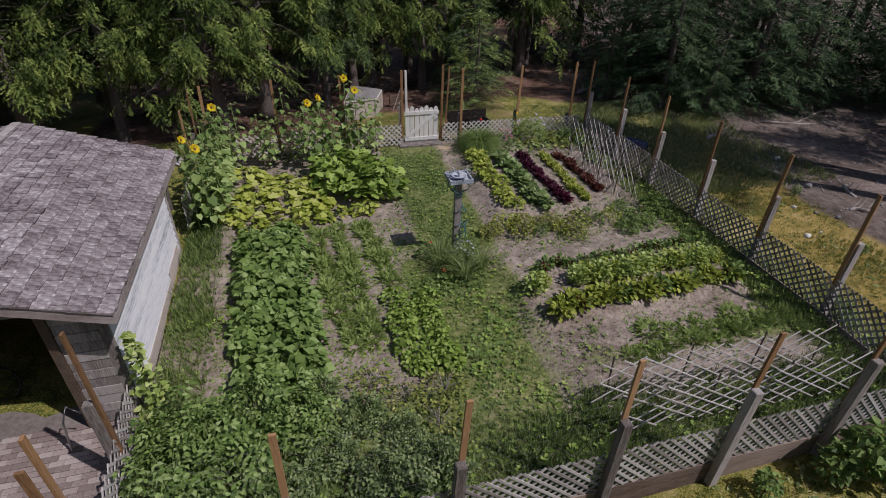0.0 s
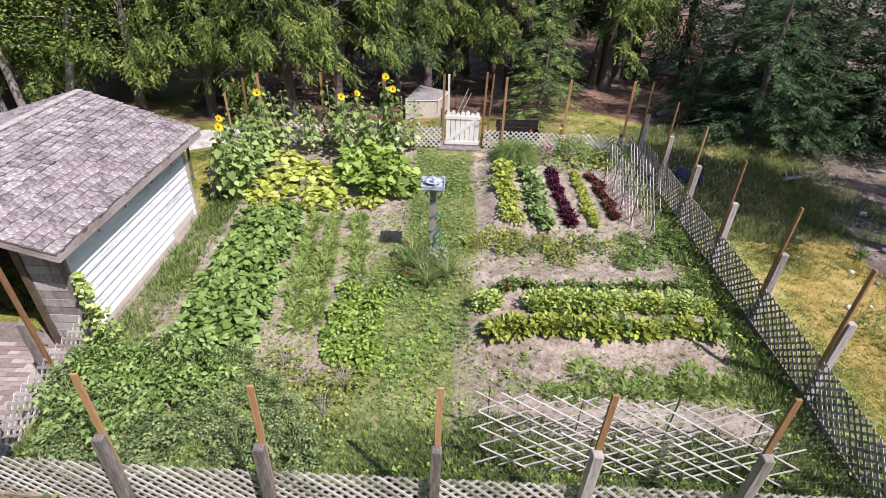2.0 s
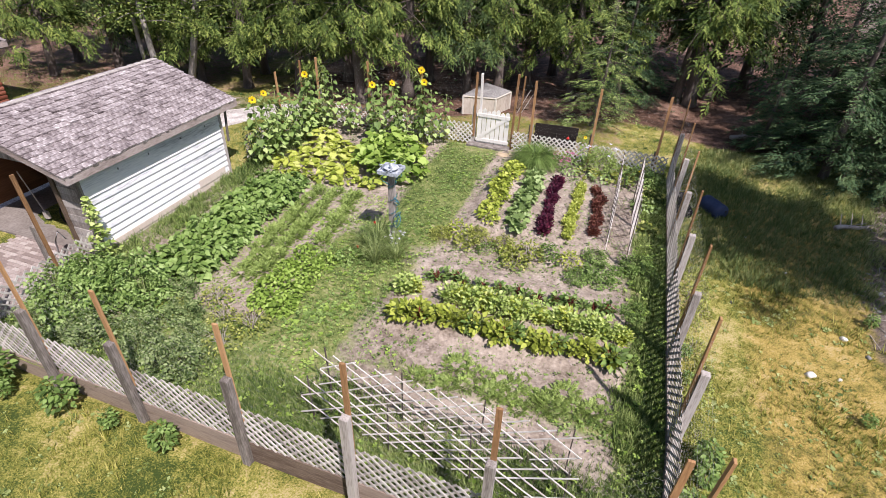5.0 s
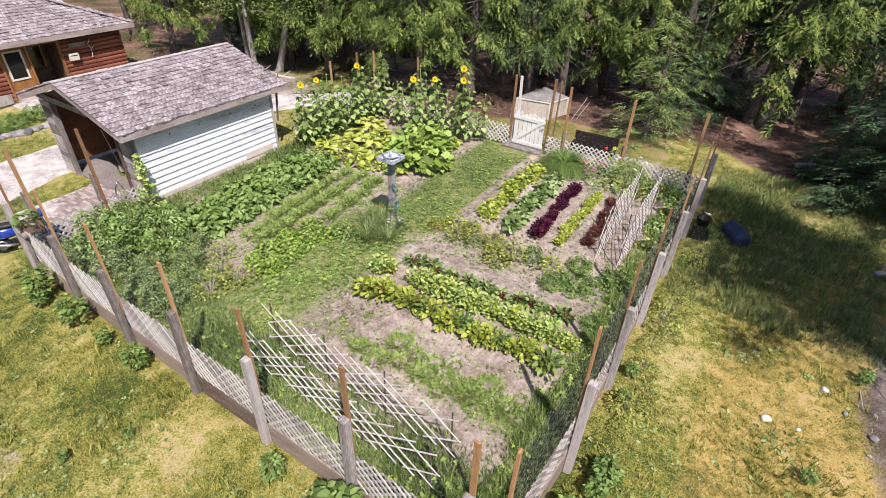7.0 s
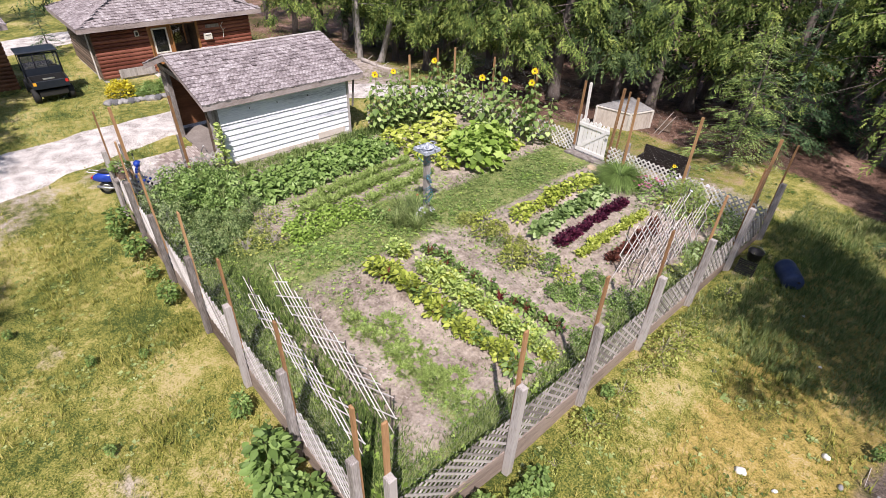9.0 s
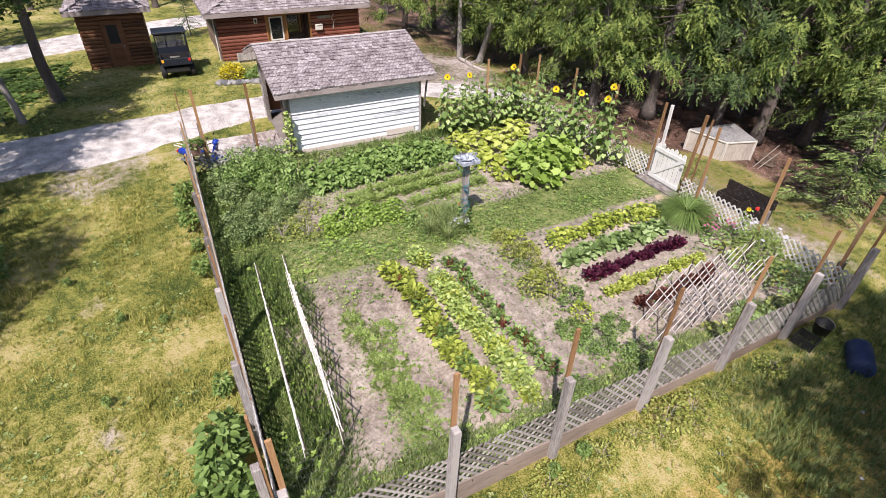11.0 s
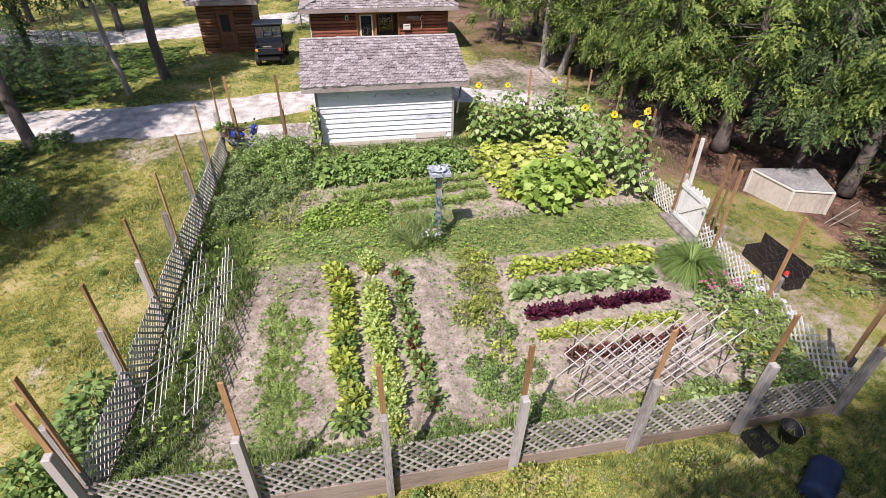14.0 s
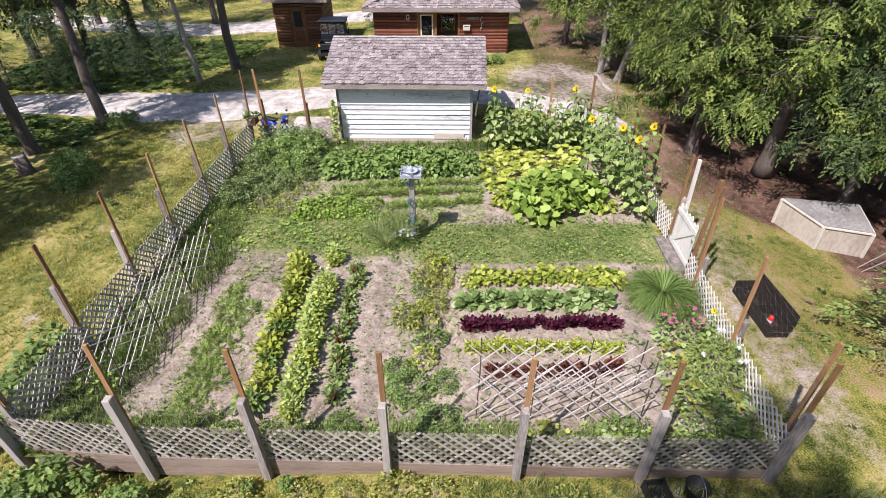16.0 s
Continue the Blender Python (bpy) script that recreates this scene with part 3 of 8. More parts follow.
def moss_layer(x, y):
    return 0.62 * smooth((x - 12.2) / 1.5) * smooth((20.5 - y) / 2) * smooth((18.6 - x) / 1.5) + 0.42 * smooth(1.3 - math.hypot(x - 6.8, (y - 21.2) * 1.9) / 3.6)


def litter_layer(x, y):
    w = smooth((y - 21.2 - 2.6 * smooth((x - 0.5) / 3) + 1.5 * smooth((x - 10.5) / 3)) / 2.0) * (0.35 if x < -9 else 0.9)
    w = max(w, 0.3 * smooth((-3.0 - y) / 2) * smooth((-6 - x) / 4))
    w = max(w, smooth((x - 19.5) / 2) * smooth((y - 17) / 2) * 0.8)
    w = max(w, 0.55 * smooth((y - 16.8) / 1.5) * smooth((-11.5 - x) / 2))
    return max(w, 0.6 * smooth((-17 - x) / 3) * smooth((y - 18) / 1.5), 0.6 * smooth(1.4 - math.hypot(x + 1.5, y - 22) / 4), 0.42 * smooth((y - 19.9) / 0.8) * smooth((11 - x) / 2))


def earth_layer(x, y):
    w = 0.85 * smooth((x - 15.2 - 0.25 * abs(y - 12)) / 1.5)
    w = max(w, 0.6 * smooth(1.6 - math.hypot((x + 12) * 0.7, y - 19) / 3.4), 0.5 * smooth(1.3 - math.hypot(x - 6.8, (y - 1.6) * 1.3) / 0.7), 0.45 * smooth(1.3 - math.hypot(x - 2.2, y - 1.2) / 0.8), 0.3 * smooth(1.2 - abs(y - 0.9 - 0.14 * x) / 0.5) * smooth((9 - x) / 2) * smooth((x + 3) / 3), 0.42 * smooth(1.2 - math.hypot(x - 11.9, y - 17.5) / 2.2))
    w = max(w, 0.47 * smooth((y - 19.8) / 0.6) * smooth((22.8 - y) / 1.2) * smooth((x - 0.5) / 1) * smooth((11.8 - x) / 1))
    w = max(w, 0.5 * smooth(1.5 - math.hypot((x + 6.4) * 0.7, y - 1.2) / 2.2), 0.5 * smooth(1.4 - math.hypot(x + 6.9, y - 5.0) / 1.6))
    return w


# east of x 13.5 bare earth takes the mix with shade in its colour
put("ground", grid("ground", spaced(-30, 26, 700), spaced(-14, 34, 700), ground_z, {"moss": moss_layer, "litter": litter_layer, "earth": lambda x, y: 0.0 if x > 13.5 else earth_layer(x, y), "shaded_earth": lambda x, y: earth_layer(x, y) if x > 13.5 else 0.0}, M["ground"]),
    label="uneven dry lawn, moss and brown forest floor", category="ground", kind="structure")

soil_x = [GX0 + (GX1 - GX0) * i / 110 for i in range(111)]
soil_y = [GY0 + (GY1 - GY0) * i / 110 for i in range(111)]
put("garden_soil", grid("garden_soil", soil_x, soil_y, bed_z, {"weed": greenery}, M["bed"]),
    label="pale dry tilled garden soil with weedy grass paths", category="soil", kind="structure")


def road_sheet(name, line, widths, lift, mat, label):
    """A ragged-edged strip of gravel along a line of plan points."""
    pts = [Vector((*p, 0)) for p in line]
    fine, ws = [], []
    for i in range(len(pts) - 1):
        p0, p1, p2, p3 = pts[max(i - 1, 0)], pts[i], pts[i + 1], pts[min(i + 2, len(pts) - 1)]
        for k in range(12):
            t = k / 12
            fine.append(0.5 * ((2 * p1) + (p2 - p0) * t + (2 * p0 - 5 * p1 + 4 * p2 - p3) * t * t + (3 * p1 - p0 - 3 * p2 + p3) * t ** 3))
            ws.append(widths[i] * (1 - t) + widths[i + 1] * t)
    verts, faces, cols = [], [], 13
    for i, p in enumerate(fine):
        d = (fine[min(i + 1, len(fine) - 1)] - fine[max(i - 1, 0)]).normalized()
        side = Vector((-d.y, d.x, 0))
        for c in range(cols):
            u = c / (cols - 1) * 2 - 1
            q = p + side * (u * ws[i] * (1 + 0.22 * noise.noise((p.x * 0.8, p.y * 0.8, u * 2))))
            edge = abs(u) ** 6
            verts.append((q.x, q.y, ground_z(q.x, q.y) + lift * (1 - 2.2 * edge)))
    for i in range(len(fine) - 1):
        for c in range(cols - 1):
            faces.append((i * cols + c, i * cols + c + 1, (i + 1) * cols + c + 1, (i + 1) * cols + c))
    me = mesh_of(name, verts, faces, mat)
    me.polygons.foreach_set("use_smooth", [True] * len(me.polygons))
    return put(name, me, label=label, category="road", kind="structure")


road_sheet("road", [(-8.6, -30), (-8.8, -16), (-9.2, -8.5), (-9.2, -5.0), (-9.0, -2.0), (-9.1, 1.2), (-10.2, 4.8), (-10.8, 9), (-10.8, 14), (-8.5, 18.2), (-4.6, 20.6)], [1.6, 1.6, 1.7, 1.9, 2.3, 2.6, 2.0, 1.8, 1.6, 1.5, 0.9], 0.035, M["gravel"], "pale sandy gravel drive with ragged grassy edges")
road_sheet("road_clearing", [(-30, -24), (-26.5, -14), (-25.2, -8), (-26.2, -3), (-29.5, 4), (-32, 12)], [2.4, 2.4, 2.3, 2.3, 2.3, 2], 0.03, M["gravel"], "pale gravel clearing beyond the trees")
# ---- fence round the garden ----
slat_meshes = {}


def slat_mesh(length, mat):
    key = (round(length, 2), mat.name)
    if key not in slat_meshes:
        slat_meshes[key] = Geo().box((-0.025, -0.0065, -length / 2), (0.025, 0.0065, length / 2)).mesh("slat", mat)
    return slat_meshes[key]


def lattice_panel(length, height, mat, m, label, group, step=0.2):
    """Two layers of thin diagonal slats, each slat a piece of its own."""
    ob = base("lattice_panel", m, label, "lattice", group)
    for side in (-1, 1):
        s = -height + 0.05
        while s < length - 0.05:
            a, b = max(s, 0), min(s + height, length)
            if b - a > 0.09:
                mid = (a + b) / 2
                z = (mid - s) if side > 0 else height - (mid - s)
                put("slat", slat_mesh((b - a) * 1.4142, mat), ob, pose(mid, side * 0.007, z, 0, 45 * side, 0))
            s += step
    return ob


def fence_post(x, y, z0, z1, top, side, lean=(0, 0), mat=None, label="weathered grey wooden fence post with a thin brown extension post"):
    """A square stub post with a tall thin stake fixed to its inner side."""
    ob = base("fence_post", pose(x, y, z0, lean[0], lean[1], 0), label, "post", "posts of the garden fence")
    h = z1 - z0
    g = Geo().box((-0.075, -0.068, 0), (0.075, 0.068, h), None, 0.014)
    part("post", g, mat or M["grey_wood"], ob, "weathered grey square post")
    if top:
        dx, dy = side
        w, d = (0.089, 0.042) if dy else (0.042, 0.089)
        cx, cy = dx * (0.075 + w / 2 + 0.002) if dx else 0.02, dy * (0.068 + d / 2 + 0.002) if dy else 0.02
        tilt = pose(cx, cy, max(0.15, h - 1.25), random.uniform(-0.8, 0.8), random.uniform(-0.8, 0.8), 0)
        part("extension_post", Geo().box((-w / 2, -d / 2, 0), (w / 2, d / 2, top - z0 - max(0.15, h - 1.25)), None, 0.006), M["new_wood"], ob, "orange-brown thin wooden stake", tilt)
    return ob


def netting(name, p, q, z0, z1, step=0.17):
    """Crossing thin wires between two posts."""
    p, q = Vector((*p, 0)), Vector((*q, 0))
    length, g, r = (q - p).length, Geo(), 0.00035
    d = (q - p).normalized()
    n_up = int((z1 - z0) / step)
    h = z1 - z0

    def wire(a, b):
        g.beam(p + d * a[0] + Vector((0, 0, z0 + a[1])), p + d * b[0] + Vector((0, 0, z0 + b[1])), r * 2, r * 2)

    for i in range(n_up + 1):
        wire((0, i * step), (length, i * step))
    s = -h
    while s < length:
        a, b = max(s, 0), min(s + h, length)
        if b - a > 0.05:
            wire((a, a - s), (b, b - s))
            wire((a, h - (a - s)), (b, h - (b - s)))
        s += step * 1.5
    return put(name, g.mesh(name, M["wire"]), label="thin wire netting strung between the tall fence stakes", category="wire netting", group="netting of the garden fence")


S_POSTS = [(10.72, 4.33, -0.5, 2.2, 3.35), (8.45, 4.36, -0.5, 2.08, 3.2), (6.08, 4.38, -0.5, 1.99, 3.13), (3.8, 4.39, -0.5, 1.91, 3.08), (1.25, 4.42, -0.5, 1.85, 3.05), (-1.05, 4.44, -0.48, 1.83, 3.05), (-3.45, 4.5, -0.45, 1.9, 3.15)]
E_POSTS = [(11.28, 4.6, -0.5, 2.18, 3.35), (11.42, 7.25, -0.45, 2.13, 3.32), (11.42, 9.61, -0.4, 2.12, 3.28), (11.42, 11.98, -0.3, 2.09, 3.26), (11.42, 14.45, -0.2, 2.05, 3.24), (11.42, 16.8, -0.15, 2.06, 3.22), (11.4, 19.2, -0.15, 2.0, 3.2)]
N_POSTS = [(10.75, 19.7, -0.1, 1.0, 3.1), (8.35, 19.72, -0.1, 1.3, 3.08), (5.98, 19.75, -0.1, 1.3, 3.05), (1.35, 19.8, -0.1, 1.5, 2.98), (-1.05, 19.75, -0.1, 1.6, 2.95), (-3.45, 19.6, -0.1, 1.6, 2.9)]
W_POSTS = [(-3.75, 5.1, -0.4, 1.9, 3.15), (-3.85, 6.9, -0.35, 1.7, 3.1), (-3.75, 17.0, -0.1, 1.5, 2.9), (-3.75, 18.6, -0.1, 1.6, 2.95)]
for i, (x, y, z0, z1, top) in enumerate(S_POSTS):
    fence_post(x, y, z0, z1, top, (0, 1), (random.uniform(-1, 1), random.uniform(-1, 1)))
for i, (x, y, z0, z1, top) in enumerate(E_POSTS):
    fence_post(x, y, z0, z1, top, (-1, 0), (random.uniform(-1, 1), random.uniform(-0.6, 0.6)))
for x, y, z0, z1, top in N_POSTS:
    fence_post(x, y, z0, z1, top, (0, -1), (random.uniform(-1, 1), random.uniform(-1, 1)))
for x, y, z0, z1, top in W_POSTS:
    fence_post(x, y, z0, z1, top, (1, 0), (random.uniform(-1, 1), random.uniform(-1, 1)))


def kick_board(p, q, z0, z1, group):
    p, q = Vector((*p, 0)), Vector((*q, 0))
    d = (q - p).normalized()
    m = Matrix.LocRotScale((p.x, p.y, z0), Euler((0, random.uniform(-0.006, 0.006), math.atan2(d.y, d.x))), None)
    put("kick_board", Geo().box((0.005, -0.019, 0), ((q - p).length - 0.005, 0.019, z1 - z0), None, 0.005).mesh("kick_board", M["board"]), None, m,
        "weathered brown plank along the foot of the lattice", "board", group)


def bay(p, q, zb0, zb1, zl, height, mat, label, group, boards=True):
    """One bay: a plank at the foot and a lattice panel on it."""
    pv, qv = Vector((*p, 0)), Vector((*q, 0))
    d = qv - pv
    yaw = math.degrees(math.atan2(d.y, d.x))
    if boards:
        kick_board(p, q, zb0, zl - 0.01, group)
    lattice_panel(d.length - 0.02, height, mat, pose(p[0], p[1], zl, 0, 0, yaw) @ pose(0.01, 0, 0), label, group)


for a, b in zip(S_POSTS, S_POSTS[1:]):
    bay((b[0], b[1] + 0.1), (a[0], a[1] + 0.1), -0.48, 0.3, 0.1, 0.97, M["lattice"], "grey weathered wooden lattice panel between fence posts", "south lattice fence")
    netting("wire_netting", (b[0], b[1] + 0.12), (a[0], a[1] + 0.12), 1.05, 2.9)
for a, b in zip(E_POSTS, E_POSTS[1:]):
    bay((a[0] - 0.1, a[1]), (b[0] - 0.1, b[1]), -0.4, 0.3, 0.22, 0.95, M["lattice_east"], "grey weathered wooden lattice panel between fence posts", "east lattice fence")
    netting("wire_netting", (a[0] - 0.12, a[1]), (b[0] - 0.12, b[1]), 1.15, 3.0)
N_LINE = [(11.2, 19.5), (8.75, 19.62), (6.3, 19.68), (5.25, 19.7)]
for a, b in zip(N_LINE, N_LINE[1:]):
    bay((b[0], b[1]), (a[0], a[1]), 0, 0.2, 0.14, 0.8, M["lattice_white"], "pale painted wooden lattice panel", "north lattice fence", False)
    netting("wire_netting", (b[0], b[1] + 0.02), (a[0], a[1] + 0.02), 0.95, 2.85)
for a, b in zip([(3.6, 19.72), (1.35, 19.72), (-1.05, 19.67)], [(1.35, 19.72), (-1.05, 19.67), (-3.5, 19.55)]):
    bay((b[0], b[1]), (a[0], a[1]), 0, 0.2, 0.14, 0.85, M["lattice_white"], "pale painted wooden lattice panel", "north lattice fence", False)
    netting("wire_netting", (b[0], b[1] + 0.02), (a[0], a[1] + 0.02), 1.0, 2.8)
for a, b in [((-3.62, 19.4), (-3.66, 17.0)), ((-3.66, 17.0), (-3.68, 14.6))]:
    bay(b, a, 0, 0.2, 0.2, 0.95, M["lattice"], "grey weathered wooden lattice panel behind the sunflowers", "west lattice fence", False)
for a, b in [((-3.66, 4.75), (-3.74, 6.6)), ((-3.74, 6.6), (-3.8, 8.1))]:
    bay(a, b, -0.3, 0.2, -0.02, 0.85, M["lattice"], "grey weathered wooden lattice panel beside the brick paving", "west lattice fence", True)

# ---- gate ----
gate = base("garden_gate", pose(3.72, 19.78, 0.22, 0, 0, 0), "white-painted wooden picket gate with a diagonal brace, closed", "gate")
for i in range(7):
    x = 0.04 + i * 0.19
    h = 1.42 + 0.05 * math.sin(i * 2.1)
    g = Geo().add([(x, 0, 0), (x + 0.165, 0, 0), (x + 0.165, 0, h - 0.08), (x + 0.082, 0, h), (x, 0, h - 0.08), (x, 0.02, 0), (x + 0.165, 0.02, 0), (x + 0.165, 0.02, h - 0.08), (x + 0.082, 0.02, h), (x, 0.02, h - 0.08)],
                  [(0, 1, 2, 3, 4), (9, 8, 7, 6, 5), (0, 5, 6, 1), (1, 6, 7, 2), (2, 7, 8, 3), (3, 8, 9, 4), (4, 9, 5, 0)])
    part("picket", g, M["gate_paint"], gate)
part("top_rail", Geo().box((0, -0.032, 1.1), (1.38, -0.002, 1.24), None, 0.006), M["gate_paint"], gate)
part("bottom_rail", Geo().box((0, -0.032, 0.06), (1.38, -0.002, 0.2), None, 0.006), M["gate_paint"], gate)
part("brace", Geo().beam((0.12, -0.019, 0.2), (1.22, -0.019, 1.12), 0.12, 0.03, (0, 1, 0), 0.005), M["gate_paint"], gate)
part("latch", Geo().box((1.26, -0.05, 0.9), (1.36, -0.033, 0.94)), M["metal"], gate, "small steel latch")
fence_post(3.6, 19.86, -0.1, 1.7, 3.05, (0, -1))
put("gate_post", Geo().box((-0.042, -0.042, 0), (0.042, 0.042, 3.0), pose(3.86, 19.95, 0, 1, -1, 0), 0.01).mesh("gate_post", M["lattice_white"]), label="tall pale grey wooden gate post", category="post")
put("gate_post", Geo().box((-0.042, -0.042, 0), (0.042, 0.042, 3.15), pose(5.2, 19.82, 0, -1, 1, 0), 0.01).mesh("gate_post", M["new_wood"]), label="tall brown wooden gate post", category="post")
put("gate_post", Geo().box((-0.03, -0.02, 0), (0.03, 0.02, 3.1), pose(5.4, 19.92, 0, 1, 2, 0), 0.01).mesh("gate_post", M["new_wood"]), label="tall brown wooden gate post", category="post")
put("threshold_board", Geo().box((3.45, 19.4, 0.0), (5.2, 19.84, 0.215), None, 0.01).mesh("threshold_board", M["grey_wood"]), label="grey plank sill before the garden gate", category="board")

# ---- white shed with a shingled roof ----
shed = base("garden_shed", pose(0, 0, 0), "white clapboard shed with an open front and weathered cedar shingle roof", "shed")
WX, WY0, WY1, RIDGE, EAVE, RX = -3.85, 8.25, 13.8, 3.62, 2.62, -6.62
WW = -9.4
part("foundation", Geo().box((WX - 0.2, WY0 + 0.1, -0.5), (WX + 0.02, WY1 - 0.02, 0.17), None, 0.02), M["plywood"], shed, "pale concrete footing")
g = Geo()
g.box((WX - 0.1, WY0 + 0.1, 0.2), (WX - 0.03, WY1 - 0.1, 2.5))
g.box((WW, WY0 + 0.1, -0.1), (WW + 0.07, WY1 - 0.1, 2.5))
g.box((WW + 0.07, WY1 - 0.12, -0.1), (WX - 0.1, WY1 - 0.06, 2.5))
part("inner_wall", g, M["log_brown"], shed, "brown inner boarding")
n_plank = 11
for i in range(n_plank):
    z = 0.17 + i * 0.213
    g = Geo().add([(WX - 0.028, WY0 + 0.08, z), (WX - 0.028, WY1 - 0.08, z), (WX + 0.03, WY1 - 0.08, z), (WX + 0.03, WY0 + 0.08, z), (WX - 0.028, WY0 + 0.08, z + 0.208), (WX - 0.028, WY1 - 0.08, z + 0.208), (WX - 0.014, WY1 - 0.08, z + 0.208), (WX - 0.014, WY0 + 0.08, z + 0.208)],
                  [(0, 1, 2, 3), (7, 6, 5, 4), (3, 2, 6, 7), (0, 3, 7, 4), (1, 5, 6, 2), (4, 5, 1, 0)])
    part("clapboard", g, M["white_wood"], shed)
part("corner_board", Geo().box((WX - 0.1, WY0 - 0.02, 0), (WX + 0.045, WY0 + 0.08, 2.55), None, 0.008), M["grey_wood"], shed, "weathered corner board")
part("corner_board", Geo().box((WX - 0.1, WY1 - 0.08, 0), (WX + 0.045, WY1 + 0.02, 2.55), None, 0.008), M["grey_wood"], shed, "weathered corner board")
part("patch_board", Geo().box((WX + 0.03, 12.2, 0.16), (WX + 0.045, 13.5, 0.42), None, 0.004), M["plywood"], shed, "bare patch board low on the wall")
part("skirt_board", Geo().box((WX + 0.028, WY0 + 0.1, 0.02), (WX + 0.04, 12.15, 0.2), None, 0.004), M["plywood"], shed, "bare pinkish skirting board")
g = Geo()
for y in (9.5, 10.6, 11.9, 13.0):
    g.box((WX + 0.03, y, 2.05), (WX + 0.04, y + 0.03, 2.11))
part("vent_hole", g, M["black_plastic"], shed, "small dark knots under the eave")
# open front: jambs, beam, gable boards
for x0, x1 in ((WX - 0.75, WX - 0.1), (WW, WW + 0.75)):
    for i in range(13):
        z = -0.35 + i * 0.215
        part("front_board", Geo().box((x0, WY0 - 0.03 + 0.01 * (i % 2), z), (x1, WY0 + 0.02, z + 0.205), None, 0.004), M["grey_wood"], shed)
part("jamb", Geo().box((WX - 0.9, WY0 - 0.07, -0.4), (WX - 0.76, WY0 + 0.08, 2.5), None, 0.01), M["dark_wood"], shed, "dark door jamb")
part("jamb", Geo().box((WW + 0.76, WY0 - 0.07, -0.4), (WW + 0.9, WY0 + 0.08, 2.5), None, 0.01), M["grey_wood"], shed, "weathered door jamb")
part("lintel", Geo().box((WW, WY0 - 0.05, 2.5), (WX, WY0 + 0.06, 2.72), None, 0.01), M["grey_wood"], shed, "weathered front beam")
slope = (RIDGE - EAVE) / (WX + 0.38 - RX)
g = Geo()
for yy in (WY0, WY1 - 0.06):
    g.add([(WW, yy, 2.5), (WX, yy, 2.5), (WX, yy, 2.52), (RX, yy, RIDGE - 0.12), (WW, yy, 2.52), (WW, yy + 0.05, 2.5), (WX, yy + 0.05, 2.5), (WX, yy + 0.05, 2.52), (RX, yy + 0.05, RIDGE - 0.12), (WW, yy + 0.05, 2.52)],
          [(0, 1, 2, 3, 4), (9, 8, 7, 6, 5), (0, 5, 6, 1), (1, 6, 7, 2), (2, 7, 8, 3), (3, 8, 9, 4), (4, 9, 5, 0)])
part("gable", g, M["dark_wood"], shed, "dark gable boarding")
part("floor_slab", Geo().box((WW + 0.07, WY0, -0.4), (WX - 0.1, WY1 - 0.12, -0.235)), M["shed_floor"], shed, "worn grey floor, toned darker for the shade inside the shed")
# roof deck, fascia, rafters
EX, RY0, RY1 = WX + 0.38, 7.8, 14.32
roof = part("roof", Geo().add([(EX, RY0, EAVE - 0.05), (EX, RY1, EAVE - 0.05), (RX, RY1, RIDGE - 0.05), (RX, RY0, RIDGE - 0.05), (2 * RX - EX, RY1, EAVE - 0.05), (2 * RX - EX, RY0, EAVE - 0.05),
                               (EX, RY0, EAVE), (EX, RY1, EAVE), (RX, RY1, RIDGE), (RX, RY0, RIDGE), (2 * RX - EX, RY1, EAVE), (2 * RX - EX, RY0, EAVE)],
                              [(0, 3, 2, 1), (3, 5, 4, 2), (6, 7, 8, 9), (9, 8, 10, 11), (0, 1, 7, 6), (5, 11, 10, 4), (0, 6, 9, 3), (3, 9, 11, 5), (1, 2, 8, 7), (2, 4, 10, 8)]), M["dark_wood"], shed, "shingled roof")
part("fascia", Geo().box((EX - 0.01, RY0 - 0.02, EAVE - 0.2), (EX + 0.025, RY1 + 0.02, EAVE + 0.005), None, 0.006), M["fascia"], shed, "weathered pinkish-grey eave board")
for yy in (RY0 - 0.03, RY1):
    for sx in (EX, 2 * RX - EX):
        part("barge_board", Geo().add([(sx, yy, EAVE - 0.19), (RX, yy, RIDGE - 0.19), (RX, yy, RIDGE + 0.0), (sx, yy, EAVE + 0.0), (sx, yy + 0.03, EAVE - 0.19), (RX, yy + 0.03, RIDGE - 0.19), (RX, yy + 0.03, RIDGE + 0.0), (sx, yy + 0.03, EAVE + 0.0)],
                                      [(0, 1, 2, 3), (7, 6, 5, 4), (0, 4, 5, 1), (1, 5, 6, 2), (2, 6, 7, 3), (3, 7, 4, 0)]), M["fascia"], shed, "weathered sloping barge board")
part("ridge_cap", Geo().box((RX - 0.09, RY0 - 0.04, RIDGE + 0.015), (RX + 0.09, RY1 + 0.04, RIDGE + 0.05), None, 0.012), M["grey_wood"], shed, "grey ridge cap")
part("bracket", Geo().beam((WX + 0.05, 13.95, 1.2), (WX + 0.05, 14.1, 2.5), 0.06, 0.06), M["grey_wood"], shed)
roof_slope = (RIDGE - EAVE) / (EX - RX)
roof_run = math.hypot(RIDGE - EAVE, EX - RX)


def shingle_rows(length, run, seed, exposure=0.215):
    """Places and sizes of shingles on a slope: along, up the slope, width, lift, skew."""
    r = random.Random(seed)
    rows = []
    for j in range(int(run / exposure) + 1):
        x = -0.02
        while x < length - 0.03:
            w = min(r.uniform(0.09, 0.26), length + 0.02 - x)
            rows.append((x, j * exposure + r.uniform(-0.02, 0.014), w, r.uniform(0, 0.01) if r.random() < 0.85 else 0.018, r.uniform(-1.4, 1.4)))
            x += w + 0.003
    return rows


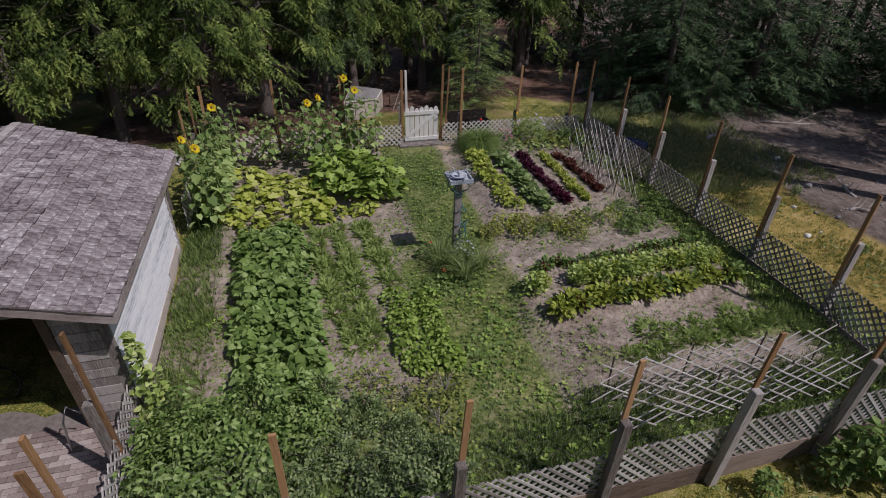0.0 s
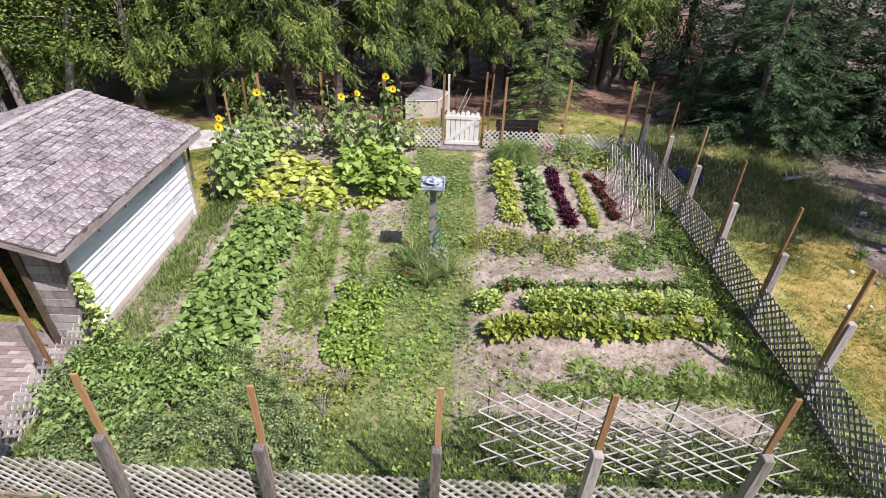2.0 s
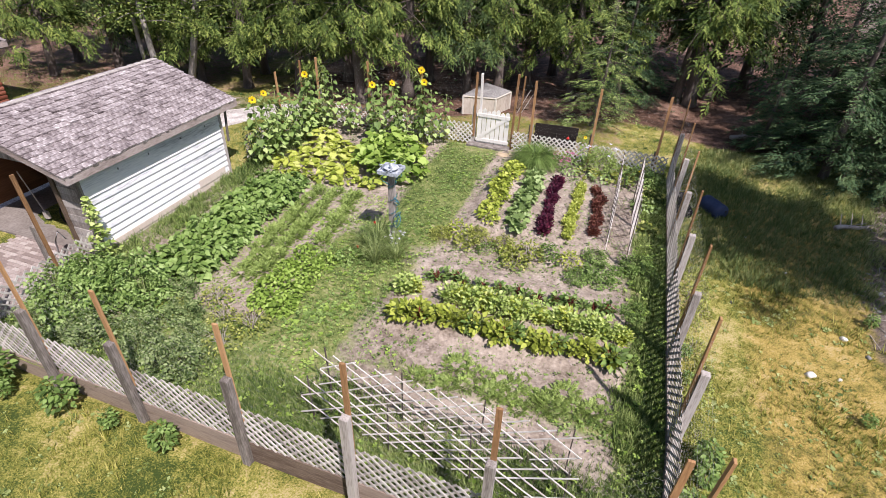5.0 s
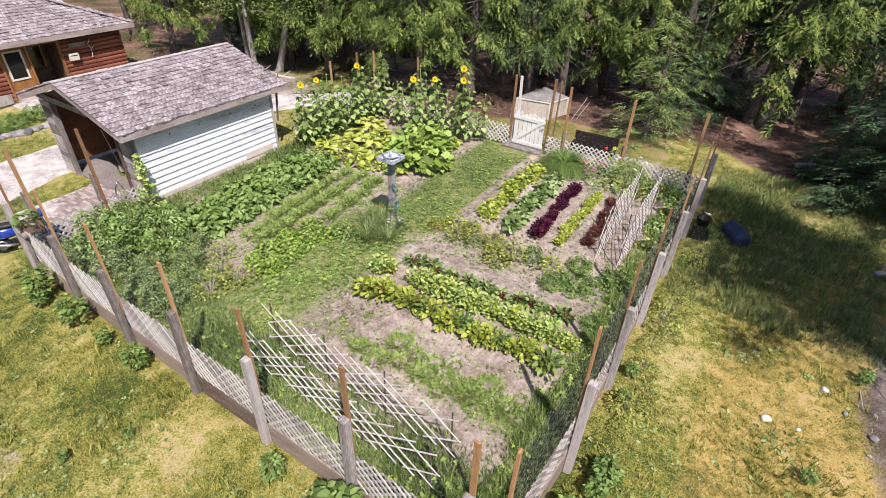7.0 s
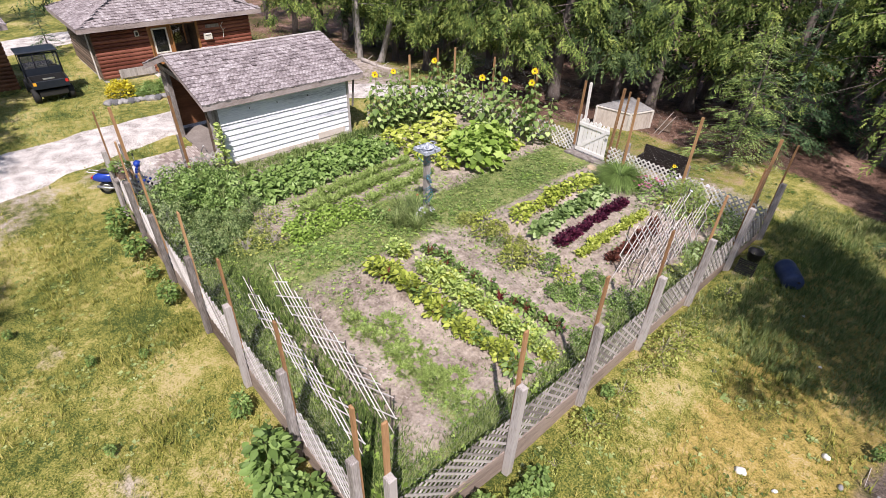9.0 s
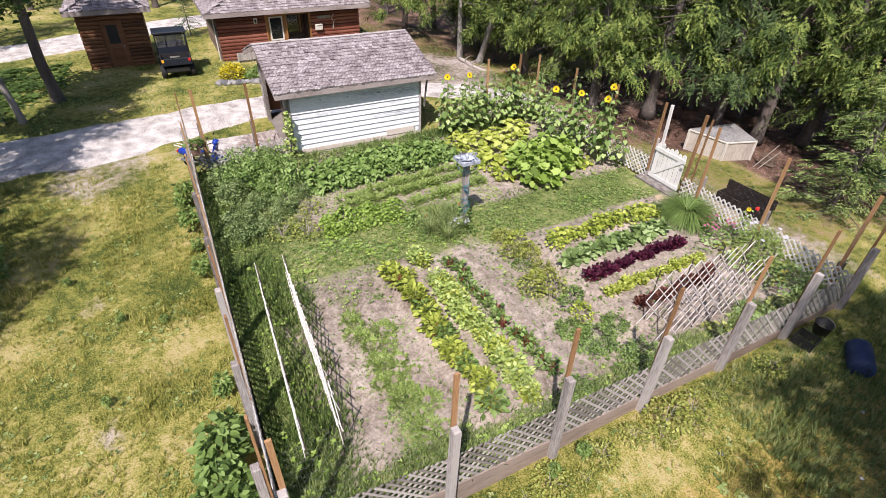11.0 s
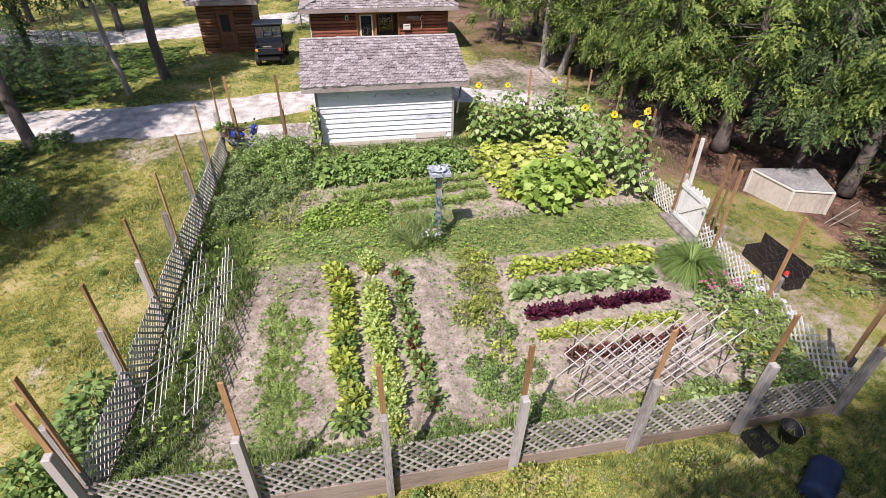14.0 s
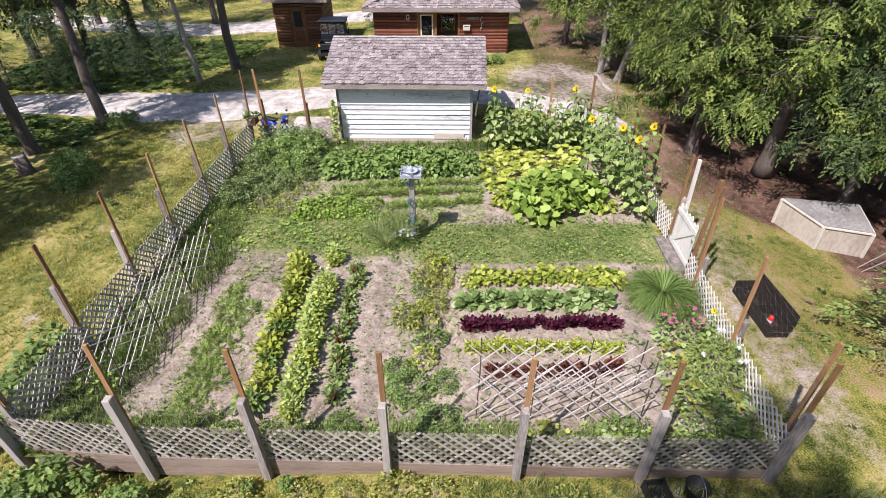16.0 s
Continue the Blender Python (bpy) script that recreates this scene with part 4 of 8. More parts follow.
def shingle_geo(g, x, s, w, lift, skew, run):
    """One wedge-shaped shingle in the slope's own frame: x along the eave, y up the slope, z out."""
    L, top = 0.4, min(s + 0.4, run + 0.02)
    t0, t1 = 0.044 + 2 * lift, 0.006
    return g.add([(x, s, 0.004), (x + w, s, 0.004), (x + w, top, 0.002), (x, top, 0.002), (x, s, t0), (x + w, s + skew * 0.006, t0), (x + w, top, t1), (x, top, t1)],
                 [(3, 2, 1, 0), (4, 5, 6, 7), (0, 1, 5, 4), (1, 2, 6, 5), (2, 3, 7, 6), (3, 0, 4, 7)])


east_frame = Matrix.Translation((EX + 0.03, RY0 - 0.03, EAVE + 0.0)) @ Matrix((Vector((0, 1, 0)), Vector((RX - EX, 0, RIDGE - EAVE)).normalized(), Vector((RIDGE - EAVE, 0, EX - RX)).normalized())).transposed().to_4x4()
west_frame = Matrix.Translation((2 * RX - EX - 0.03, RY1 + 0.03, EAVE + 0.0)) @ Matrix((Vector((0, -1, 0)), Vector((EX - RX, 0, RIDGE - EAVE)).normalized(), Vector((EAVE - RIDGE, 0, EX - RX)).normalized())).transposed().to_4x4()
# ---- log house, small cabin ----
HZ = -0.45


def log_wall(parent, p, q, z0, z1, mat, course=0.2, name="log"):
    """A wall of flattened logs laid one on another, each log a piece; p to q seen from outside runs left to right."""
    p, q = Vector((*p, 0)), Vector((*q, 0))
    d = (q - p)
    length = d.length
    yaw = math.atan2(d.y, d.x)
    n = round((z1 - z0) / course)
    prof = [(0.0, 0.0), (-0.045, 0.03), (-0.06, course / 2), (-0.045, course - 0.03), (0.0, course - 0.008), (0.1, course - 0.008), (0.1, 0.0)]
    k = len(prof)
    verts = [(x, y, z) for x in (0, length) for y, z in prof]
    faces = [tuple(range(k)), tuple(range(2 * k - 1, k - 1, -1))] + [(i, i + k, (i + 1) % k + k, (i + 1) % k) for i in range(k)]
    me = mesh_of(name, verts, faces, mat)
    for i in range(n):
        put(name, me, parent, Matrix.LocRotScale((p.x, p.y, z0 + i * course), Euler((0, 0, yaw)), None))


def shingled_slope(parent, frame_m, length, run, seed, mat, clip=None, exposure=0.24, name="shingles"):
    """All the shingles of one slope in one mesh; clip(x, s) says where the slope is."""
    g = Geo()
    for x, s, w, lift, skew in shingle_rows(length, run, seed, exposure):
        if clip is None or clip(x + w / 2, s + 0.1):
            shingle_geo(g, x, s, w, lift, skew, run)
    g.v = [tuple(frame_m @ Vector(v)) for v in g.v]
    ob = part(name, g, mat, parent, "overlapping weathered cedar shingles")
    tagged(ob, kind="stuff")


def hip_roof(parent, x0, x1, y0, y1, eave, pitch, seed, mat, exposure=0.24):
    """A hipped roof over the rectangle: deck, eave boards and shingles on the four slopes."""
    w, l = x1 - x0, y1 - y0
    half = min(w, l) / 2
    top = eave + half * pitch
    a, b = ((x0 + x1) / 2, y0 + half) if l >= w else (x0 + half, (y0 + y1) / 2), ((x0 + x1) / 2, y1 - half) if l >= w else (x1 - half, (y0 + y1) / 2)
    if abs(l - w) < 0.05:
        b = (b[0], b[1] + 0.05)
    part("roof_deck", Geo().add([(x0, y0, eave), (x1, y0, eave), (x1, y1, eave), (x0, y1, eave), (*a, top), (*b, top), (x0, y0, eave - 0.04), (x1, y0, eave - 0.04), (x1, y1, eave - 0.04), (x0, y1, eave - 0.04)],
                                [(9, 8, 7, 6), (0, 1, 7, 6)[::-1], (1, 2, 8, 7)[::-1], (2, 3, 9, 8)[::-1], (3, 0, 6, 9)[::-1]] +
                                ([(0, 1, 4), (1, 2, 5, 4), (2, 3, 5), (3, 0, 4, 5)] if l >= w else [(0, 1, 5, 4), (1, 2, 5), (2, 3, 4, 5), (3, 0, 4)])), M["dark_wood"], parent, "boarded roof deck")
    run = half * math.hypot(1, pitch)
    tilt = math.atan(pitch)
    for k, (ox, oy, ax, ay, length) in enumerate(((x1, y0, 0, 1, l), (x0, y1, 0, -1, l), (x0, y0, 1, 0, w), (x1, y1, -1, 0, w))):
        along = Vector((ax, ay, 0))
        inward = Vector((-ay, ax, 0))
        up = inward * math.cos(tilt) + Vector((0, 0, math.sin(tilt)))
        fm = Matrix.Translation((ox, oy, eave + 0.005)) @ Matrix((along, up, along.cross(up))).transposed().to_4x4()
        c = math.cos(tilt)
        shingled_slope(parent, fm, length, run, seed + k, mat, lambda x, s, c=c, length=length: s * c - 0.12 < x < length - s * c + 0.12, exposure)
    g = Geo()
    for p, q in (((x1, y0), (x1, y1)), ((x0, y0), (x0, y1)), ((x0, y0), (x1, y0)), ((x0, y1), (x1, y1))):
        part("eave_board", Geo().beam((*p, eave - 0.09), (*q, eave - 0.09), 0.04, 0.24), M["fascia"], parent, "weathered grey eave board")
    for p, q in (((x1, y0), a), ((x0, y0), a), ((x1, y1), b), ((x0, y1), b)):
        part("hip_cap", Geo().beam((*p, eave + 0.05), (*q, top + 0.05), 0.2, 0.035), mat, parent)
    return top


house = base("log_house", pose(-1.85, 0.45, 0), "red-brown stained log house with hipped cedar shingle roof", "house")
HX, HY0, HY1, HE = -16.9, 7.25, 15.9, 2.5
part("stone_footing", Geo().box((HX - 6.0, HY0 + 0.02, HZ - 0.2), (HX - 0.02, HY1 - 0.02, HZ + 0.25)), M["gravel"], house, "pale footing")
log_wall(house, (HX, HY0), (HX, 10.05), HZ + 0.2, 2.45, M["log_red"])
log_wall(house, (HX, 12.75), (HX, HY1), HZ + 0.2, 2.45, M["log_red"])
log_wall(house, (HX, 10.05), (HX, 12.75), 2.1, 2.5, M["log_red"])
log_wall(house, (HX - 6, HY0), (HX, HY0), HZ + 0.2, 2.45, M["dark_wood"])
log_wall(house, (HX, HY1), (HX - 6, HY1), HZ + 0.2, 2.45, M["log_red"])
log_wall(house, (HX - 6, HY1), (HX - 6, HY0), HZ + 0.2, 2.45, M["log_red"])
part("porch_recess", Geo().box((HX - 1.6, 11.25, HZ + 0.2), (HX - 1.5, 12.75, 2.1)).box((HX - 1.5, 12.68, HZ + 0.2), (HX - 0.02, 12.75, 2.1)).box((HX - 1.5, 11.2, HZ + 0.2), (HX - 0.02, 11.27, 2.1)).box((HX - 1.5, 11.27, 2.05), (HX - 0.02, 12.68, 2.1)).box((HX - 1.5, 11.27, HZ), (HX - 0.02, 12.68, HZ + 0.2)), M["dark_wood"], house, "dark recessed entrance")
dr = part("door", Geo().box((HX - 0.09, 10.1, HZ + 0.15), (HX - 0.03, 11.2, 2.1)), M["door_wood"], house, "honey-coloured wooden door with a tall glass pane")
part("pane", Geo().box((HX - 0.03, 10.32, 0.75), (HX - 0.015, 10.98, 1.95)), M["glass"], dr)
part("dark_backing", Geo().box((HX - 0.032, 10.3, 0.73), (HX - 0.028, 11.0, 1.97)), M["black_plastic"], dr)
g = Geo()
for lo, hi in (((10.24, 0.67), (10.32, 2.03)), ((10.98, 0.67), (11.06, 2.03)), ((10.32, 1.95), (10.98, 2.03)), ((10.32, 0.67), (10.98, 0.75))):
    g.box((HX - 0.03, lo[0], lo[1]), (HX + 0.01, hi[0], hi[1]))
part("pane_frame", g, M["trim_pale"], dr, "pale frame round the pane")
for y0, y1 in ((10.02, 10.1), (11.2, 11.3), (12.66, 12.78)):
    part("door_post", Geo().box((HX - 0.06, y0, HZ + 0.15), (HX + 0.06, y1, 2.15)), M["door_wood"], house, "honey-coloured door post")
win = part("window", Geo().box((HX - 1.49, 11.6, 0.75), (HX - 1.47, 12.4, 1.9)), M["glass"], house, "dark window in the recess")
part("window_frame", Geo().box((HX - 1.49, 11.52, 0.67), (HX - 1.44, 11.6, 1.98)).box((HX - 1.49, 12.4, 0.67), (HX - 1.44, 12.48, 1.98)), M["door_wood"], win)
part("doorstep", Geo().box((HX - 0.02, 9.8, HZ - 0.05), (HX + 1.3, 13.0, HZ + 0.1), None, 0.02), M["gravel"], house, "pale concrete doorstep")
sg = part("sign_board", Geo().box((HX + 0.06, 10.5, 2.14), (HX + 0.1, 12.4, 2.3), None, 0.01), M["sign"], house, "long carved wooden sign board over the door")
g = Geo()
for i in range(12):
    g.box((HX + 0.1, 10.6 + i * 0.145, 2.17), (HX + 0.106, 10.7 + i * 0.145, 2.27))
part("sign_lettering", g, M["sign_bar"], sg)
lamp = part("wall_lamp", Geo().box((HX + 0.06, 9.35, 1.75), (HX + 0.16, 9.55, 2.05), None, 0.02), M["trim_pale"], house, "small pale wall lantern")
part("lamp_glass", Geo().box((HX + 0.16, 9.39, 1.8), (HX + 0.17, 9.51, 1.98)), M["black_plastic"], lamp)
part("house_plaque", Geo().box((HX + 0.06, 13.2, 1.72), (HX + 0.08, 14.0, 1.9)), M["grey_wood"], house, "grey wooden plaque")
mb = part("mail_box", Geo().box((HX + 0.06, 13.0, 1.1), (HX + 0.22, 13.45, 1.45), None, 0.02), M["trim_pale"], house, "pale mail box")
part("slot", Geo().box((HX + 0.22, 13.06, 1.33), (HX + 0.225, 13.39, 1.37)), M["black_plastic"], mb)
part("wall_ornament", Geo().tube([(HX + 0.1, 14.15, 1.1), (HX + 0.1, 14.2, 1.5), (HX + 0.1, 14.1, 1.75), (HX + 0.1, 14.25, 1.95)], 0.02, 6).tube([(HX + 0.1, 14.2, 1.5), (HX + 0.1, 14.35, 1.6)], 0.015, 6), M["trim_pale"], house, "pale metal wall ornament")
hip_roof(house, HX - 6.6, HX + 0.62, HY0 - 0.62, HY1 + 0.62, HE, 0.42, 50, M["shingle_joined"])
g = Geo()
for i in range(22):
    y = HY0 + 0.2 + i * 0.4
    g.box((HX + 0.05, y, HE - 0.2), (HX + 0.6, y + 0.05, HE - 0.06))
part("rafter_ends", g, M["dark_wood"], house, "dark rafter ends under the eave")
part("low_board", Geo().box((HX + 0.07, HY0 + 0.8, HZ + 0.15), (HX + 0.1, 9.9, HZ + 0.62), None, 0.01), M["grey_wood"], house, "grey plank skirting")
part("downpipe", Geo().tube([(HX - 0.6, HY0 - 0.1, HZ + 0.1), (HX - 0.6, HY0 - 0.1, 2.3)], 0.04, 8), M["trim_pale"], house, "pale downpipe")

cabin = base("log_cabin", pose(-1.4, 0.25, -0.1), "small brown log cabin with a hipped shingle roof", "cabin")
CX, CY0, CY1 = -18.9, 0.5, 3.75
part("footing", Geo().box((CX - 3.0, CY0 + 0.02, HZ - 0.2), (CX - 0.02, CY1 - 0.02, HZ + 0.15)), M["gravel"], cabin, "pale footing")
log_wall(cabin, (CX, CY0), (CX, 1.5), HZ + 0.1, 2.75, M["log_brown"])
log_wall(cabin, (CX, 2.6), (CX, CY1), HZ + 0.1, 2.75, M["log_brown"])
log_wall(cabin, (CX, 1.5), (CX, 2.6), 2.3, 2.75, M["log_brown"])
log_wall(cabin, (CX - 3, CY0), (CX, CY0), HZ + 0.1, 2.75, M["log_brown"])
log_wall(cabin, (CX, CY1), (CX - 3, CY1), HZ + 0.1, 2.75, M["log_brown"])
log_wall(cabin, (CX - 3, CY1), (CX - 3, CY0), HZ + 0.1, 2.75, M["log_brown"])
dr = part("door", Geo().box((CX - 0.08, 1.56, HZ + 0.1), (CX - 0.02, 2.54, 2.25)), M["log_brown"], cabin, "brown wooden door with a dark upper pane")
part("pane", Geo().box((CX - 0.02, 1.78, 1.0), (CX - 0.005, 2.32, 2.0)), M["black_plastic"], dr, "dark window pane")
part("door_panel", Geo().box((CX - 0.02, 1.75, 0.0), (CX - 0.005, 2.35, 0.75), None, 0.004), M["log_brown"], dr)
part("handle", Geo().tube([(CX, 2.43, 0.85), (CX + 0.06, 2.43, 0.85)], 0.03, 8), M["metal"], dr, "steel door knob")
for y0, y1 in ((1.48, 1.56), (2.54, 2.62)):
    part("door_post", Geo().box((CX - 0.06, y0, HZ + 0.1), (CX + 0.06, y1, 2.32)), M["log_brown"], cabin)
part("doorstep", Geo().box((CX + 0.05, 1.3, HZ - 0.1), (CX + 0.75, 2.8, HZ + 0.1), None, 0.02), M["grey_wood"], cabin, "grey plank doorstep")
hip_roof(cabin, CX - 3.5, CX + 0.5, CY0 - 0.5, CY1 + 0.5, 2.85, 0.5, 70, M["shingle_joined"])
# ---- trees ----
def conifer(name, seed, height, clear, radius, branches, spray, droop, mat, bark, label, lean=0.0, hang=0.35, density=7.0, trunk_r=0.2, shape_pow=0.85, m=None, form=None, roll=0.6):
    """A trunk with limbs and a crown of many flat sprays set along drooping branches."""
    r = np.random.default_rng(seed)
    tree = base(name, m or pose(0, 0, 0), label, "tree", "trees round the garden")
    g = Geo()
    bend = lambda z: Vector((lean * z + 0.12 * math.sin(z * 0.5 + seed), 0.1 * math.sin(z * 0.4 + 2 * seed), z))
    zs = [-0.3, 0.15, 0.6, 1.5] + [height * k for k in (0.25, 0.45, 0.65, 0.85, 1.0)]
    rad = [trunk_r * 1.7, trunk_r * 1.25, trunk_r * 1.05, trunk_r] + [trunk_r * k for k in (0.82, 0.62, 0.42, 0.2, 0.03)]
    g.tube([bend(z) for z in zs], rad, 9)
    places, yaws, pitches, rolls, sizes = [], [], [], [], []
    for b in range(branches):
        f = (b + r.uniform(0, 1)) / branches
        f = f ** 1.15
        z = clear + (height * 0.985 - clear) * f
        reach = radius * (1 - f) ** shape_pow * r.uniform(0.6, 1.15) + 0.25
        az = b * 2.39996 + r.uniform(-0.4, 0.4)
        o = bend(z)
        d = np.array([math.cos(az), math.sin(az), 0])
        side = np.array([-d[1], d[0], 0])
        rise, fall = r.uniform(0.02, 0.22) * reach, droop * reach * r.uniform(0.7, 1.3)

        def along(s):
            return np.array(o) + d * reach * s + np.array([0, 0, rise * s - fall * s * s]) + side * 0.12 * reach * math.sin(3 * s + b)
        if f < 0.75:
            g.tube([along(0), along(0.5), along(0.95)], [max(0.012, trunk_r * 0.16 * (1 - f)), 0.016, 0.004], 4, False)
        n = max(3, int(density * reach * (1.0 if f < 0.5 else 0.35) + 2))
        knots = r.uniform(0.3, 1.0, max(2, n // 4)) if form is not None else None
        for s in np.linspace(0.22, 1.0, n):
            if knots is not None:
                s = float(knots[int(r.integers(len(knots)))]) + r.normal(0, 0.05)
            p = along(s)
            for k in (-1, 1):
                places.append(p + r.normal(0, 0.05 + 0.05 * reach * s, 3))
                yaws.append(az + k * r.uniform(0.1, 1.3) * (1.2 - 0.6 * s))
                pitches.append(-hang * r.uniform(0.3, 1.6) - 0.1 * s)
                rolls.append(r.normal(0, roll))
                sizes.append(spray * r.uniform(0.7, 1.25) * (1.05 - 0.35 * f) * (0.75 + 0.4 * math.sin(math.pi * s)))
    part("trunk", g, bark, tree, "", None, True)
    v, t = strew(SPRUCE_BOUGH if form is None else form, np.array(places), turns(np.array(yaws), np.array(pitches), np.array(rolls), np.array(sizes)))
    put("crown", tri_mesh("crown", v, t, mat), tree, None, "layered drooping evergreen sprays")
    return tree


def place_tree(proto, x, y, size, turn):
    z = ground_z(x, y) - 0.02
    return copy_thing(proto, pose(x, y, z, 0, 0, turn) @ Matrix.Scale(size, 4))


CEDAR_L = "tall cedar with drooping yellow-green sprays at the forest edge"
SPRUCE_L = "dark green spruce with layered drooping branches"
cedar_a = conifer("cedar_tree", 11, 13.0, 3.2, 3.5, 92, 0.9, 0.42, M["cedar"], M["bark"], CEDAR_L, hang=0.45, roll=0.55, density=2.1, form=CEDAR_BOUGH, trunk_r=0.26, m=pose(-1.5, 25.2, 0.1, 0, 0, 20))
cedar_b = conifer("cedar_tree", 12, 12.0, 3.0, 3.0, 86, 0.9, 0.5, M["cedar"], M["bark"], CEDAR_L, lean=0.03, hang=0.5, roll=0.55, density=2.1, form=CEDAR_BOUGH, trunk_r=0.22, m=pose(2.6, 27.6, 0.1, 0, 0, 80))
cedar_c = conifer("cedar_tree", 13, 12.5, 3.4, 3.2, 80, 0.92, 0.45, M["cedar_dark"], M["bark"], "tall dark cedar with drooping sprays", lean=-0.02, hang=0.45, roll=0.55, density=2.0, form=CEDAR_BOUGH, trunk_r=0.24, m=pose(-5.6, 26.4, 0.1, 0, 0, 140))
spruce_a = conifer("spruce_tree", 21, 13.0, 0.7, 3.3, 72, 0.95, 0.26, M["spruce"], M["bark"], SPRUCE_L, hang=0.1, roll=0.18, density=2.5, trunk_r=0.2, m=pose(18.9, 23.6, 0, 0, 0, 0))
spruce_b = conifer("spruce_tree", 22, 11.0, 0.4, 2.8, 62, 0.9, 0.24, M["spruce"], M["bark"], SPRUCE_L, hang=0.1, roll=0.18, density=2.5, trunk_r=0.17, m=pose(21.6, 21.4, 0, 0, 0, 50))
young = conifer("young_spruce_tree", 31, 6.6, 0.15, 1.85, 58, 0.62, 0.22, M["young_spruce"], M["bark"], "bushy young spruce with light green tips behind the garden", hang=0.12, roll=0.16, density=1.9, trunk_r=0.1, m=pose(8.1, 24.3, -0.05, 0, 0, 0) @ Matrix.Diagonal((1.08, 1.08, 0.82, 1)))
thicket = conifer("young_spruce_tree", 33, 6.6, 0.1, 1.9, 44, 0.95, 0.24, M["spruce"], M["bark"], "young spruce in the dark thicket beside the drive", hang=0.14, roll=0.2, density=1.3, trunk_r=0.1, m=pose(-12.4, -10.2, -0.3, 0, 0, 10) @ Matrix.Scale(0.6, 4))
sparse = conifer("forest_tree", 41, 15.0, 4.2, 2.6, 46, 1.3, 0.5, M["cedar_dark"], M["bark"], "tall forest conifer with a bare lower trunk", hang=0.55, density=0.7, trunk_r=0.2, m=pose(4.8, 32.5, 0.1, 0, 0, 0))
far_cedar = conifer("cedar_tree", 14, 13.0, 3.0, 3.2, 62, 1.2, 0.45, M["cedar_dark"], M["bark"], "cedar deeper in the forest with drooping sprays", hang=0.5, density=0.5, form=FAR_BOUGH, trunk_r=0.22, m=pose(0.2, 30.5, 0.1, 0, 0, 30))
far_spruce = conifer("spruce_tree", 24, 13.0, 0.8, 3.2, 76, 1.15, 0.3, M["spruce"], M["bark"], "spruce deeper in the forest with layered branches", hang=0.3, density=0.8, trunk_r=0.2, m=pose(20.5, 27.5, 0, 0, 0, 30))
for x, y, s, a in [(-8.6, 27.5, 1.05, 300), (-13.2, 27.8, 1.1, 40), (6.4, 31.0, 1.15, 200), (-3.0, 32.5, 1.2, 70), (13.2, 31.0, 1.15, 300), (-9.8, 30.5, 1.1, 100), (-17.0, 28.0, 1.1, 250), (9.0, 32.5, 1.2, 0), (-23.5, 24.0, 1.0, 60), (-22.5, -10.5, 1.0, 10), (-27.0, -6.5, 1.0, 120), (-18.2, -11.5, 1.0, 200), (-29, 9, 1.0, 0), (-28.5, 14.5, 1.0, 140), (-5.5, 29.5, 1.1, 15), (3.4, 32.2, 1.15, 95), (-11.5, 33.5, 1.2, 160), (-15.4, 30.6, 1.1, 310), (0.6, 34.5, 1.25, 240), (-6.6, 33.0, 1.2, 45), (-20.5, 27.4, 1.05, 190), (9.2, 35.0, 1.2, 75), (15.2, 33.5, 1.2, 20)]:
    place_tree(far_cedar, x, y, s, a)
for x, y, s, a in [(23.6, 24.6, 1.1, 40), (27.5, 22.5, 1.0, 120), (31.5, 25, 1.2, 10), (25, 29.5, 1.2, 60), (17.5, 32, 1.2, 150), (33, 18, 1.0, 0), (21, 31, 1.1, 100)]:
    place_tree(far_spruce, x, y, s, a)
for x, y, s, a in [(-3.3, 22.9, 0.92, 200), (6.4, 28.4, 0.9, 150), (-10.8, 24.2, 0.9, 60), (-17.8, 24.9, 0.95, 90), (12.3, 28.9, 1.15, 220)]:
    place_tree(cedar_a, x, y, s, a)
for x, y, s, a in [(-7.4, 24.0, 1.0, 30), (-13.9, 23.9, 0.9, 130), (-20.9, 20.6, 0.9, 10)]:
    place_tree(cedar_b, x, y, s, a)
for x, y, s, a in [(1.2, 26.4, 0.85, 20), (-11.8, 27.0, 1.0, 80), (-16.3, 26.6, 1.0, 200), (-20.6, 24.4, 1.0, 310)]:
    place_tree(cedar_c, x, y, s, a)
for x, y, s, a in [(16.9, 21.9, 0.75, 40), (17.0, 25.6, 0.7, 150), (20.3, 26.0, 1.05, 260), (26.2, 24.6, 1.0, 10)]:
    place_tree(spruce_a, x, y, s, a)
for x, y, s, a in [(18.6, 20.6, 0.5, 30), (24.3, 21.2, 0.8, 90), (28.8, 19.6, 0.9, 10), (15.0, 24.0, 0.45, 200), (8.9, 27.2, 0.7, 20), (9.9, 30.4, 0.85, 70), (22.6, 22.8, 0.9, 300), (30.5, 21.5, 1.0, 120)]:
    place_tree(spruce_b, x, y, s, a)
